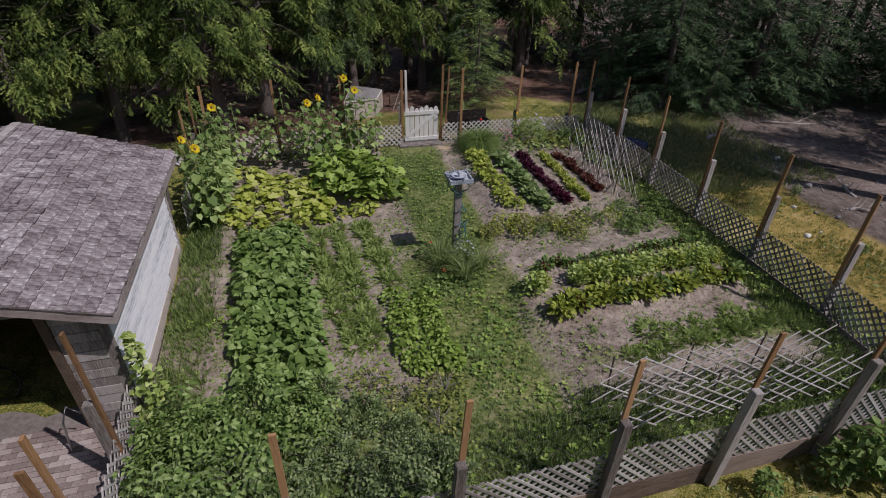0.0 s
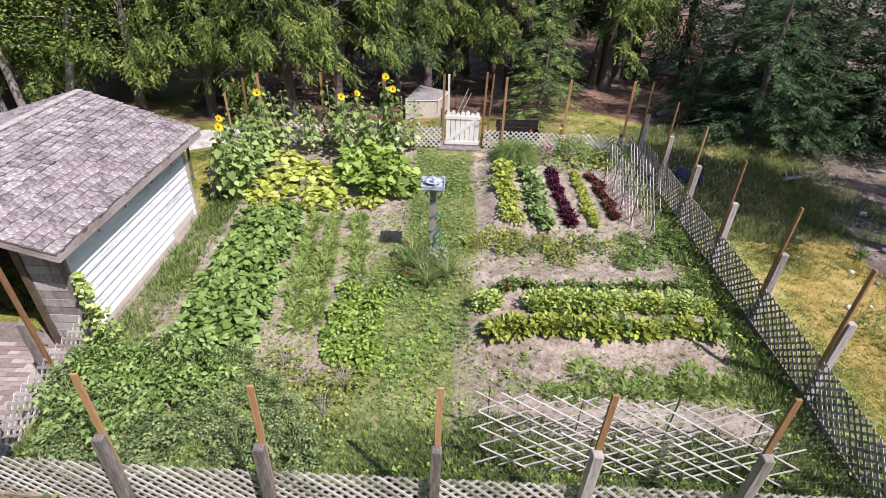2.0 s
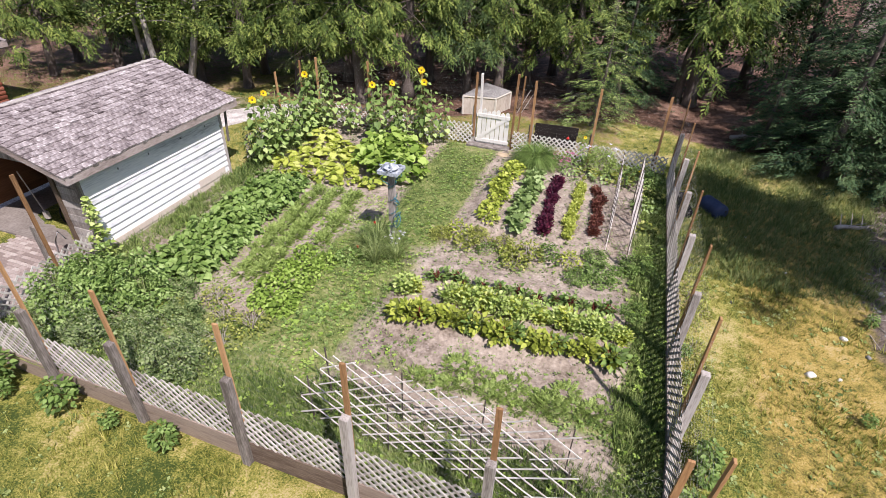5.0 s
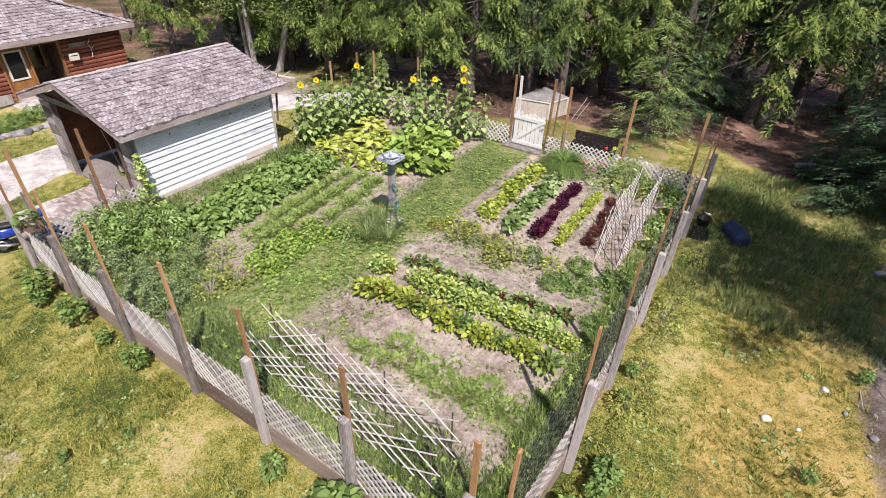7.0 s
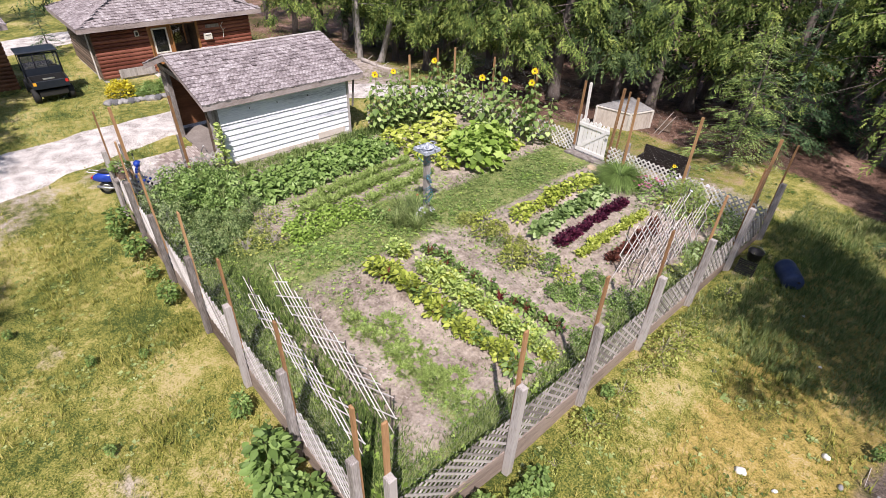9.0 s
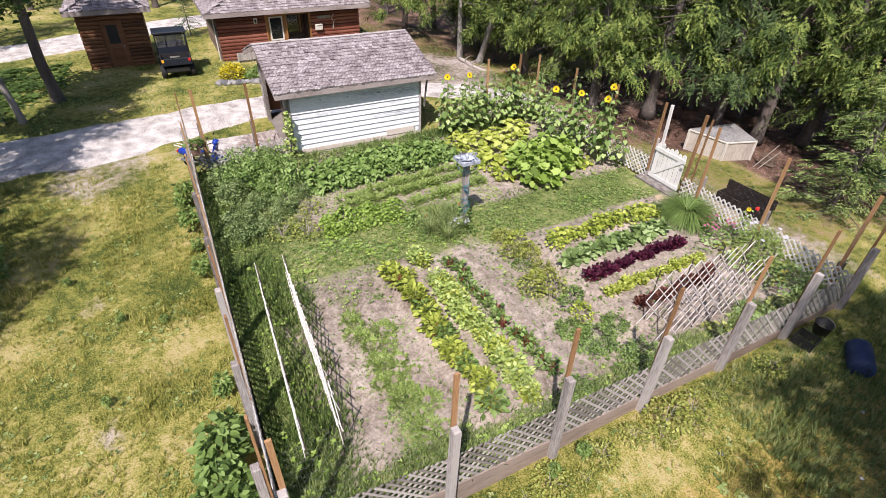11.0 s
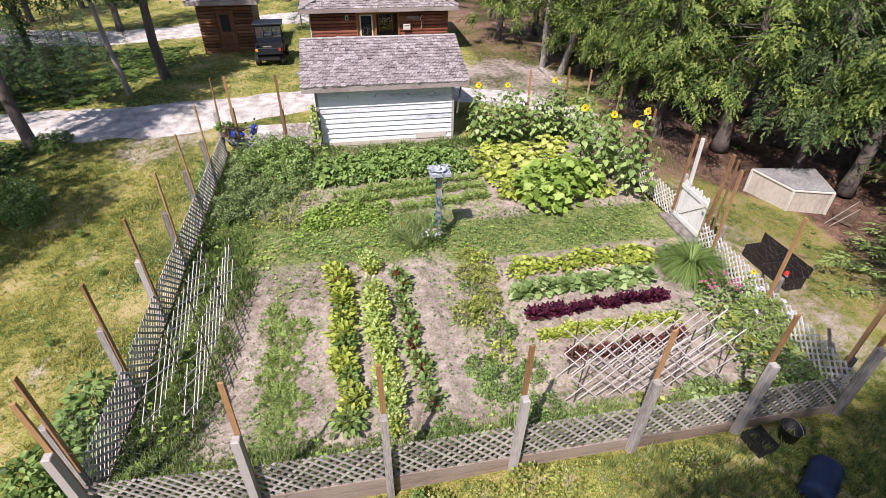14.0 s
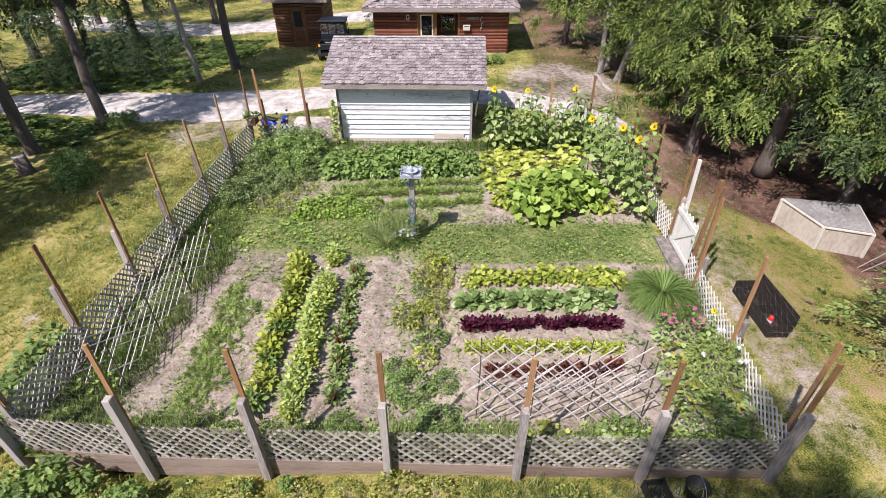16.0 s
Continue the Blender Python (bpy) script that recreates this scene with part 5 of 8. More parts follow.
for x, y, s, a in [(-12.6, -4.6, 0.42, 80), (-14.6, -4.6, 0.62, 150), (-17.5, -5.8, 0.7, 220), (-13.4, -9.6, 0.8, 300), (-16.0, -9.0, 0.9, 0), (-20.5, -7.5, 0.8, 50), (-26.4, 6.6, 0.75, 20), (-28.0, 9.3, 0.8, 200), (-13.2, -2.6, 0.34, 90), (-12.2, -2.9, 0.22, 30), (-12.9, -6.0, 0.4, 12), (-6.4, -6.2, 0.3, 70), (-19.6, -3.6, 0.42, 120), (-15.6, -6.6, 0.6, 33), (-13.6, -7.2, 0.7, 250), (-19.0, -9.5, 0.75, 170), (-16.8, -3.9, 0.5, 77), (-18.2, -7.2, 0.6, 15), (-11.6, -8.2, 0.7, 45), (-14.8, -10.8, 0.95, 140), (-17.4, -11.6, 1.0, 230), (-19.4, -5.6, 0.75, 310), (-21.6, -10.0, 0.95, 25), (-15.9, -7.6, 0.8, 100), (-13.0, -8.4, 0.75, 190), (-14.2, -5.9, 0.6, 280), (-11.0, -6.6, 0.5, 5), (-17.0, -8.2, 0.85, 60), (-12.0, -12.4, 0.9, 330)]:
    place_tree(thicket, x, y, s, a)
for x, y, s, a in [(-1.0, 36, 1.1, 20), (-7, 35, 1.0, 90), (10, 37, 1.1, 200), (-13, 33, 1.0, 60), (16, 36.5, 1.1, 150), (-19, 31, 1.0, 10), (-24, 28, 1.1, 220), (-28, 22, 1.0, 80), (-32, 16, 1.1, 0), (-31, -14, 1.1, 30), (23, 35, 1.1, 40), (30, 32, 1.2, 310), (36, 24, 1.2, 70), (-37, 5, 1.1, 120), (-39, -4, 1.0, 10), (-36, -12, 1.0, 200), (-27, -16, 1.0, 10)]:
    place_tree(sparse, x, y, s, a)
# tall trees, mostly out of view, added to shade the drive and the east lawn
tall = conifer("tall_spruce_tree", 51, 21.5, 11.0, 2.7, 54, 1.2, 0.3, M["spruce"], M["bark"], "very tall dark spruce outside the garden, added to cast shade", hang=0.35, density=1.1, trunk_r=0.3, m=pose(20.9, 10.6, -0.2, 0, 0, 0))
for x, y, s, a in [(25.5, 12.5, 0.62, 60), (21.6, 12.8, 0.8, 140), (23.7, 10.3, 1.1, 215), (-3.4, -5.4, 0.85, 10)]:
    place_tree(tall, x, y, s, a)
# far cedar copies, most beyond the view, set here for the shade they cast
for x, y, s, a in [(6.2, -7.0, 1.28, 20), (1.4, -8.4, 1.5, 200), (10.0, -9.5, 1.6, 90), (-4.6, -13.0, 1.5, 10), (-17.6, -14.8, 1.1, 35), (-21.0, -15.8, 1.15, 170), (-13.6, -14.6, 1.05, 255), (27.8, 11.4, 1.1, 50), (30.6, 13.8, 1.15, 140), (33.5, 15.5, 1.2, 220)]:
    place_tree(far_cedar, x, y, s, a)


def bare_trunk(x, y, height, r0, lean, az, label, mat, crown_mat, seed, leaf_size=(0.1, 0.19)):
    """A mixed-wood trunk whose leafy crown starts high up."""
    rr = np.random.default_rng(seed)
    tree = base("forest_tree", pose(x, y, ground_z(x, y) - 0.05, 0, 0, az), label, "tree", "trees along the drive")
    g = Geo()
    pt = lambda z: Vector((lean * z + 0.06 * math.sin(z), 0.05 * math.cos(z * 1.3), z))
    zs = [-0.2, 0.2, 0.7, 2, 4, 6, 8, height]
    g.tube([pt(z) for z in zs], [r0 * 1.6, r0 * 1.2, r0, r0 * 0.92, r0 * 0.8, r0 * 0.66, r0 * 0.45, 0.03], 10)
    places = []
    for b in range(30):
        z = height * (0.36 + 0.64 * (b + 0.5) / 30)
        az2, reach = b * 2.4, rr.uniform(1.2, 3.4) * (1.15 - 0.75 * z / height)
        q = pt(z) + Vector((math.cos(az2) * reach, math.sin(az2) * reach, rr.uniform(-0.2, 0.7)))
        g.tube([pt(z), (pt(z) + q) / 2 + Vector((0, 0, 0.12)), q], [0.045, 0.025, 0.008], 5, False)
        for s in np.linspace(0.35, 1, 5):
            c = np.array(pt(z).lerp(q, s))
            places.append(c + rr.normal(0, 0.32, (36, 3)))
    part("trunk", g, mat, tree, "", None, True)
    p = np.concatenate(places)
    n = len(p)
    v, t = strew(OVAL, p, turns(rr.uniform(0, 6.28, n), rr.uniform(-0.9, 0.5, n), rr.normal(0, 0.6, n), rr.uniform(*leaf_size, n)))
    put("crown", tri_mesh("crown", v, t, crown_mat), tree, None, "light green leaves")
    return tree


bare_trunk(-6.6, -4.0, 17, 0.25, -0.13, 30, "tall dark leaning trunk beside the drive", M["bark"], M["broadleaf"], 5, (0.24, 0.38))
bare_trunk(-12.9, -1.9, 14, 0.14, -0.1, 60, "slender pale leaning tree trunk", M["pale_bark"], M["broadleaf"], 6, (0.2, 0.32))
bare_trunk(-15.5, -0.7, 12, 0.26, 0.02, 0, "thick dark tree trunk beside the cabin", M["bark"], M["cedar"], 7)
bare_trunk(-14.6, 21.6, 9, 0.17, 0.0, 0, "pale slim tree trunk at the forest edge", M["pale_bark"], M["cedar"], 9)
bare_trunk(-16.2, 22.4, 9, 0.12, 0.02, 0, "pale slim tree trunk at the forest edge", M["pale_bark"], M["cedar"], 10)
bare_trunk(-13.3, 22.3, 8, 0.2, 0.3, 25, "pale leaning tree trunk at the forest edge", M["pale_bark"], M["cedar"], 14)
for x, y in [(11.7, 29.2), (12.4, 29.6), (13.3, 30.4), (7.6, 29.0), (-1.6, 28.2), (3.8, 29.4)]:
    h = random.uniform(7, 9)
    tr = base("forest_tree", pose(x, y, 0, random.uniform(-3, 3), random.uniform(-3, 3), 0), "bare brown conifer trunk in the forest", "tree", "trees round the garden")
    g = Geo().tube([(0, 0, -0.2), (0, 0, 0.3), (0, 0, 1), (0.05, 0, 4), (0, 0, h)], [0.42, 0.3, 0.24, 0.19, 0.1], 9)
    for k in range(9):
        a, z = k * 2.4, 1.5 + 0.5 * k
        g.tube([(0, 0, z), (math.cos(a) * 0.8, math.sin(a) * 0.8, z - 0.15)], [0.02, 0.006], 4, False)
    part("trunk", g, M["bark"], tr, "", None, True)
# ---- plants ----
PR = np.random.default_rng(99)


def leaves(r, n, form, spread, low, high, size, mat, pitch=(-0.5, 0.4), roll=0.4, dome=1.0, outward=0.7, name="leaves", stretch=(1, 1)):
    """Leaves strewn through a rounded heap: spread is its radius, low to high its height."""
    az = r.uniform(0, 2 * math.pi, n)
    rad = spread * np.sqrt(r.uniform(0.02, 1, n))
    top = low + (high - low) * np.sqrt(np.maximum(0, 1 - dome * (rad / spread) ** 2))
    z = low + (top - low) * r.uniform(0.35, 1, n)
    places = np.stack([rad * np.cos(az) * stretch[0], rad * np.sin(az) * stretch[1], z], 1)
    yaw = az + r.normal(0, 1 / max(outward, 0.05) * 0.5, n)
    return strew(form, places, turns(yaw, r.uniform(*pitch, n), r.normal(0, roll, n), r.uniform(*size, n)))


def rosette(r, n, form, size, pitch, rise=0.02, base_r=0.02):
    az = np.arange(n) * 2.39996 + r.uniform(-0.3, 0.3, n)
    k = np.linspace(0, 1, n)
    p = pitch[0] + (pitch[1] - pitch[0]) * k + r.normal(0, 0.12, n)
    places = np.stack([np.cos(az) * base_r, np.sin(az) * base_r, rise * k], 1)
    return strew(form, places, turns(az, p, r.normal(0, 0.25, n), size[0] + (size[1] - size[0]) * r.uniform(0, 1, n) * (1 - 0.35 * k)))


def arching(r, n, length, pitch, width, segs=4, bend=(0.9, 1.5)):
    """Long grass leaves that rise and bend over."""
    vs, ts, k = [], [], 0
    for i in range(n):
        az, p0, L, sag = r.uniform(0, 6.283), r.uniform(*pitch), r.uniform(*length), r.uniform(*bend)
        d = np.array([math.cos(az), math.sin(az), 0])
        s = np.array([-d[1], d[0], 0]) * width
        pos, pts = d * r.uniform(0, 0.08), []
        for q in range(segs + 1):
            w = s * (1 - (q / segs) ** 1.5)
            pts += [pos - w, pos + w]
            p = p0 - (q / segs) * sag
            pos = pos + (d * math.cos(p) + np.array([0, 0, math.sin(p)])) * L / segs
        vs += pts
        for q in range(segs):
            a = k + 2 * q
            ts += [(a, a + 1, a + 3), (a, a + 3, a + 2)]
        k += 2 * (segs + 1)
    return np.array(vs), np.array(ts)


def single(name, arrays, mat):
    return tri_mesh(name, arrays[0], arrays[1], mat)


def sow(name, meshes, spots, label, category, group, size=(0.85, 1.15), stems=None):
    """One plant thing at each spot, in turn from a few meshes; with stems where the kind shows them."""
    for i, (x, y) in enumerate(spots):
        k, s = i % len(meshes), PR.uniform(*size)
        m = pose(x, y, bed_z(x, y) - 0.005, PR.uniform(-4, 4), PR.uniform(-4, 4), PR.uniform(0, 360)) @ Matrix.Scale(s, 4)
        if stems:
            ob = base(name, m, label, category, group)
            put("stem", stems[k], ob)
            put("foliage", meshes[k], ob)
        else:
            put(name, meshes[k], None, m, label, category, group)


def row(p, q, n, jitter=0.05):
    return [(p[0] + (q[0] - p[0]) * i / (n - 1) + PR.normal(0, jitter), p[1] + (q[1] - p[1]) * i / (n - 1) + PR.normal(0, jitter)) for i in range(n)]


def stalks(r, n, spread, height, radius=0.008):
    g = Geo()
    for i in range(n):
        a, q = r.uniform(0, 6.28), r.uniform(0.3, 1) * spread
        g.tube([(0.02 * math.cos(a), 0.02 * math.sin(a), -0.02), (0.5 * q * math.cos(a), 0.5 * q * math.sin(a), height * 0.6), (q * math.cos(a), q * math.sin(a), height * r.uniform(0.75, 1))], [radius, radius * 0.8, radius * 0.4], 5, False)
    return g


R = lambda k: np.random.default_rng(k)
# beans beside the shed
bean = [single("bean_plant", leaves(R(k), 135, HEART, 0.38, 0.06, 0.6, (0.095, 0.19), None, (-0.95, 0.3), 0.5), M["bean"]) for k in (1, 2, 3)]
for x, n in ((-1.95, 14), (-1.45, 15), (-0.95, 15)):
    sow("bean_plant", bean, row((x + 0.25, 8.35), (x, 13.7), n, 0.06), "bushy bean plant with broad dark green leaves", "bean plant", "bean rows beside the shed", (0.75, 1.3))
# carrots and low beans
carrot = [single("carrot_plant", rosette(R(10 + k), 44, FEATHER, (0.14, 0.24), (0.3, 1.35), 0.02, 0.09), M["feather"]) for k in range(3)]
for xa, xb, n in ((0.25, -0.25, 26), (0.78, 0.38, 26)):
    sow("carrot_plant", carrot, row((xa, 8.9), (xb, 13.9), n, 0.05), "feathery light green carrot tops in a row", "carrot plant", "carrot rows", (0.85, 1.4))
sow("carrot_plant", carrot, row((1.5, 10.9), (1.25, 14.0), 15, 0.09), "feathery light green carrot tops in a row", "carrot plant", "carrot rows", (0.85, 1.4))
lowbean = [single("low_bean_plant", leaves(R(20 + k), 110, HEART, 0.32, 0.04, 0.36, (0.06, 0.115), None, (-0.6, 0.3), 0.4), M["squash"]) for k in range(2)]
sow("low_bean_plant", lowbean, row((1.55, 7.9), (1.5, 10.2), 8, 0.08) + row((2.15, 8.0), (2.1, 10.0), 7, 0.1), "low bean plant with bright green leaves", "bean plant", "low bean patch")
# tomatoes and rough bushes in the south-west corner
tom_l = [single("tomato_leaves", leaves(R(30 + k), 190, COMPOUND, 0.52, 0.05, 0.9, (0.18, 0.34), None, (-1.0, 0.4), 0.6), M["tomato"]) for k in range(2)]
tom_b = [single("tomato_leaves", leaves(R(33 + k), 190, COMPOUND, 0.5, 0.06, 1.05, (0.2, 0.4), None, (-0.9, 0.4), 0.6), M["bean"]) for k in range(2)]
tom_s = [stalks(R(35 + k), 9, 0.4, 0.9, 0.011).mesh("tomato_stems", M["pale_stem"]) for k in range(2)]
sow("tomato_plant", tom_b, [(-2.9, 7.2), (-2.3, 6.6), (-1.6, 7.2), (-2.9, 6.2), (-1.9, 5.9), (-0.9, 6.9)], "tall leafy tomato plant with dark green leaves", "tomato plant", "tomato patch", (0.85, 1.15), tom_s)
sow("tomato_plant", tom_l, [(-2.5, 5.3), (-1.2, 5.5), (-0.4, 6.2), (0.3, 5.5), (0.2, 6.9), (0.9, 6.3), (-0.5, 7.6), (1.3, 5.4)], "sprawling grey-green tomato plant", "tomato plant", "tomato patch", (0.6, 0.95), tom_s)
dry_l = [single("dry_bush_leaves", leaves(R(38), 170, OVAL, 0.42, 0.03, 0.4, (0.05, 0.1), None, (-0.9, 0.4), 0.7), M["currant"])]
dry_s = [stalks(R(39), 22, 0.42, 0.4, 0.006).mesh("dry_stems", M["dead_wood"])]
sow("withered_bush", dry_l, [(-0.3, 7.0), (1.1, 7.2), (1.6, 6.5), (0.5, 7.7), (1.9, 7.2)], "half-withered low bush with bare stems", "bush", "tomato patch", (0.8, 1.15), dry_s)
# yellowing squash and big-leaved squash
lime_l = [single("squash_leaves", leaves(R(40 + k), 64, LOBED, 0.55, 0.1, 0.4, (0.14, 0.26), None, (-0.45, 0.25), 0.3), M["lime"]) for k in range(2)]
ygr_l = [single("squash_leaves", leaves(R(43 + k), 60, LOBED, 0.5, 0.08, 0.45, (0.12, 0.23), None, (-0.5, 0.25), 0.35), M["yellow_green"]) for k in range(2)]
big_l = [single("squash_leaves", leaves(R(46 + k), 135, LOBED, 0.74, 0.12, 1.05, (0.14, 0.3), None, (-0.8, 0.5), 0.45), M["squash"]) for k in range(3)]
sq_s = [stalks(R(49 + k), 14, 0.45, 0.35, 0.012).mesh("squash_stems", M["pale_stem"]) for k in range(3)]
bq_s = [stalks(R(52 + k), 16, 0.55, 0.8, 0.016).mesh("squash_stems", M["pale_stem"]) for k in range(3)]
sow("squash_plant", lime_l, [(-1.6, 15.3), (-0.9, 16.1), (-1.9, 16.4), (-0.2, 15.4), (-1.1, 17.0), (-2.2, 17.6), (-0.2, 16.9), (-2.5, 15.3)], "low squash plant with pale yellow-green leaves", "squash plant", "squash patch", (0.85, 1.15), sq_s[:2])
sow("squash_plant", ygr_l, [(-1.2, 14.4), (-0.3, 14.6), (0.5, 14.7), (1.4, 14.8), (-2.0, 14.5), (1.7, 18.2)], "low yellow-green squash plant", "squash plant", "squash patch", (0.6, 0.95), sq_s[:2])
sow("squash_plant", big_l, [(1.5, 15.7), (0.7, 16.3), (1.7, 16.6), (0.7, 17.3), (1.3, 17.5), (2.1, 15.9)], "large squash plant with huge bright green leaves", "squash plant", "squash patch", (0.9, 1.15), bq_s)


# sunflowers
def sunflower(seed, height, flower):
    r = R(seed)
    g = Geo()
    top = (r.normal(0, 0.08), r.normal(0, 0.08), height)
    g.tube([(0, 0, -0.05), (top[0] * 0.4, top[1] * 0.4, height * 0.5), top], [0.022, 0.017, 0.01], 6)
    n = int(24 * height / 2)
    f = np.linspace(0.14, 0.99, n)
    az = np.arange(n) * 2.4 + r.uniform(0, 6)
    places = np.stack([top[0] * f + np.cos(az) * 0.05, top[1] * f + np.sin(az) * 0.05, height * f], 1)
    arm = places + np.stack([np.cos(az) * 0.12, np.sin(az) * 0.12, 0.03 + 0 * az], 1)
    for a, b in zip(places, arm):
        g.tube([a, b], [0.006, 0.004], 4, False)
    v, t = strew(HEART, arm, turns(az, r.uniform(-0.9, -0.05, n), r.normal(0, 0.3, n), (0.14 + 0.14 * np.sin(np.pi * f)) * r.uniform(0.7, 1.2, n)))
    ob = base("sunflower", pose(0, 0, 0), "tall sunflower with large heart-shaped leaves" + (" and an open yellow bloom" if flower else ", not yet in bloom"), "sunflower", "sunflowers along the fence")
    put("stem", g.mesh("stem", M["pale_stem"], True), ob)
    put("foliage", tri_mesh("leaves", v, t, M["sunleaf"]), ob)
    if flower:
        face = pose(top[0] + 0.02, top[1] - 0.02, height + 0.03, 62, 0, 50)
        hd = part("seed_head", Geo().lathe([(0.0, -0.02), (0.03, -0.015), (0.042, 0.0), (0.034, 0.012), (0.0, 0.018)], 14), M["seed_disc"], ob, "dark brown seed disc", face, True)
        k = 34
        az2 = np.arange(k) * 2.4
        pl = np.stack([np.cos(az2) * 0.03, np.sin(az2) * 0.03, np.zeros(k)], 1)
        v, t = strew(OVAL, pl, turns(az2, r.uniform(-0.1, 0.8, k), r.normal(0, 0.2, k), r.uniform(0.09, 0.13, k)))
        put("petals", tri_mesh("petals", v, t, M["petal_yellow"]), hd, None, "bright yellow petals")
    else:
        part("bud", Geo().blob(top, 0.045, seed), M["pale_stem"], ob, "green flower bud", None, True)
    return ob


sun_protos = [sunflower(60 + k, h, fl) for k, (h, fl) in enumerate([(1.85, False), (2.2, False), (2.45, False), (2.75, True), (2.5, True)])]
spots = []
for i in range(11):
    spots.append((-3.2 + PR.normal(0, 0.2), 14.5 + i * 0.43, [0, 1, 0, 1, 2][i % 5]))
    spots.append((-2.7 + PR.normal(0, 0.16), 14.7 + i * 0.35, [0, 1, 0][i % 3])) if i % 3 else None
for i in range(11):
    spots.append((-2.9 + i * 0.55 + PR.normal(0, 0.1), 19.0 + PR.normal(0, 0.14), [1, 2, 1, 0, 2][i % 5]))
    if i < 14 and i % 3 == 0:
        spots.append((-2.6 + i * 0.38, 18.45 + PR.normal(0, 0.14), [0, 1, 0, 1][i % 4]))
spots += [(-3.0, 14.65, 4), (-3.5, 16.0, 4), (-2.9, 17.7, 4), (0.2, 17.9, 4), (0.55, 18.8, 4), (1.75, 18.9, 4), (1.5, 19.3, 3)]
used = set()
for x, y, k in spots:
    m = pose(x, y, bed_z(x, y), PR.uniform(-3, 3), PR.uniform(-3, 3), PR.uniform(0, 360) if k < 3 else PR.uniform(-40, 40)) @ Matrix.Scale(PR.uniform(0.9, 1.08), 4)
    if k not in used:
        used.add(k)
        sun_protos[k].matrix_basis = m
    else:
        copy_thing(sun_protos[k], m)

# salad rows in the north-east bed
green_l = [single("bush_bean_plant", leaves(R(70 + k), 60, HEART, 0.33, 0.05, 0.4, (0.08, 0.15), None, (-0.6, 0.3), 0.4), M["yellow_green"]) for k in range(2)]
sow("bush_bean_plant", green_l, row((5.9, 13.7), (5.85, 17.6), 14, 0.07), "bushy yellow-green bean plant in a row", "bean plant", "bush bean row")
kale = [single("kale_plant", joined([rosette(R(73 + k), 22, LOBED, (0.16, 0.26), (0.15, 1.2), 0.12, 0.05), leaves(R(75 + k), 26, LOBED, 0.26, 0.06, 0.34, (0.12, 0.2), None, (-0.4, 0.5), 0.5)]), M["blue_green"]) for k in range(2)]
sow("kale_plant", kale, row((6.78, 13.6), (6.75, 17.2), 14, 0.06), "blue-green leafy kale plant in a row", "kale plant", "kale row")
frilly = lambda k: joined([rosette(R(k), 40, OVAL, (0.12, 0.19), (0.2, 1.35), 0.05, 0.04), leaves(R(k + 5), 40, OVAL, 0.17, 0.04, 0.22, (0.05, 0.1), None, (0.0, 1.0), 0.7)])
purple = [single("purple_lettuce", frilly(80 + k), M["purple"]) for k in range(2)]
sow("purple_lettuce", purple, row((7.68, 13.6), (7.6, 17.2), 20, 0.05), "dark purple frilly lettuce in a row", "lettuce", "purple lettuce row", (0.9, 1.3))
yellow = [single("green_lettuce", frilly(83 + k), M["lime"]) for k in range(2)]
sow("green_lettuce", yellow, row((8.42, 13.65), (8.42, 17.1), 20, 0.05), "bright yellow-green lettuce in a row", "lettuce", "green lettuce row", (0.8, 1.1))
redl = [single("red_lettuce", frilly(86 + k), M["red_leaf"]) for k in range(2)]
sow("red_lettuce", redl, row((9.15, 14.0), (9.08, 16.95), 18, 0.07), "red-brown leaf lettuce in a row", "lettuce", "red lettuce row", (0.8, 1.15))


# chard, spinach and beet rows
def chard(seed, leaf_mat, stem_mat, n=30, size=(0.12, 0.22)):
    r = R(seed)
    g = Geo()
    az = np.arange(n) * 2.4 + r.uniform(-0.3, 0.3, n)
    p = r.uniform(0.5, 1.45, n)
    L = r.uniform(0.1, 0.28, n)
    tips = np.stack([np.cos(az) * np.cos(p) * L, np.sin(az) * np.cos(p) * L, np.sin(p) * L], 1)
    for q in tips:
        g.tube([(0, 0, -0.01), q], [0.011, 0.007], 5, False)
    v, t = strew(OVAL, tips, turns(az + r.normal(0, 0.2, n), p - r.uniform(0.2, 1.2, n), r.normal(0, 0.6, n), r.uniform(*size, n)))
    return tri_mesh("chard_leaves", v, t, leaf_mat), g.mesh("chard_stems", stem_mat)


ch = [chard(90 + k, M[a], M[b], 76, (0.08, 0.15)) for k, (a, b) in enumerate((("chard_leaf", "pale_stem"), ("yellow_green", "pale_stem"), ("chard_leaf", "pale_stem"), ("chard_leaf", "chard_stem"), ("mid_green", "pale_stem")))]
sow("chard_plant", [c[0] for c in ch], row((5.0, 8.8), (10.15, 8.95), 25, 0.08), "yellow-green chard with upright leaves and pale or red stems", "chard", "chard row", (1.0, 1.4), [c[1] for c in ch])
romaine = [single("curly_lettuce", joined([rosette(R(95 + k), 44, OVAL, (0.12, 0.2), (0.2, 1.4), 0.16, 0.04), leaves(R(195 + k), 110, OVAL, 0.22, 0.08, 0.4, (0.045, 0.095), None, (-0.2, 0.9), 0.8)]), mt) for k, mt in enumerate((M["pale_green"], M["lime"], M["pale_green"]))]
sow("curly_lettuce", romaine, [s for s in row((4.9, 9.65), (10.3, 9.8), 26, 0.06) if not 5.3 < s[0] < 5.8], "curly pale green lettuce in a row", "lettuce", "pale lettuce row", (1.05, 1.5))
spin = [chard(98, M["mid_green"], M["pale_stem"], 34, (0.08, 0.15)), chard(99, M["bean"], M["chard_stem"], 34, (0.08, 0.15))]
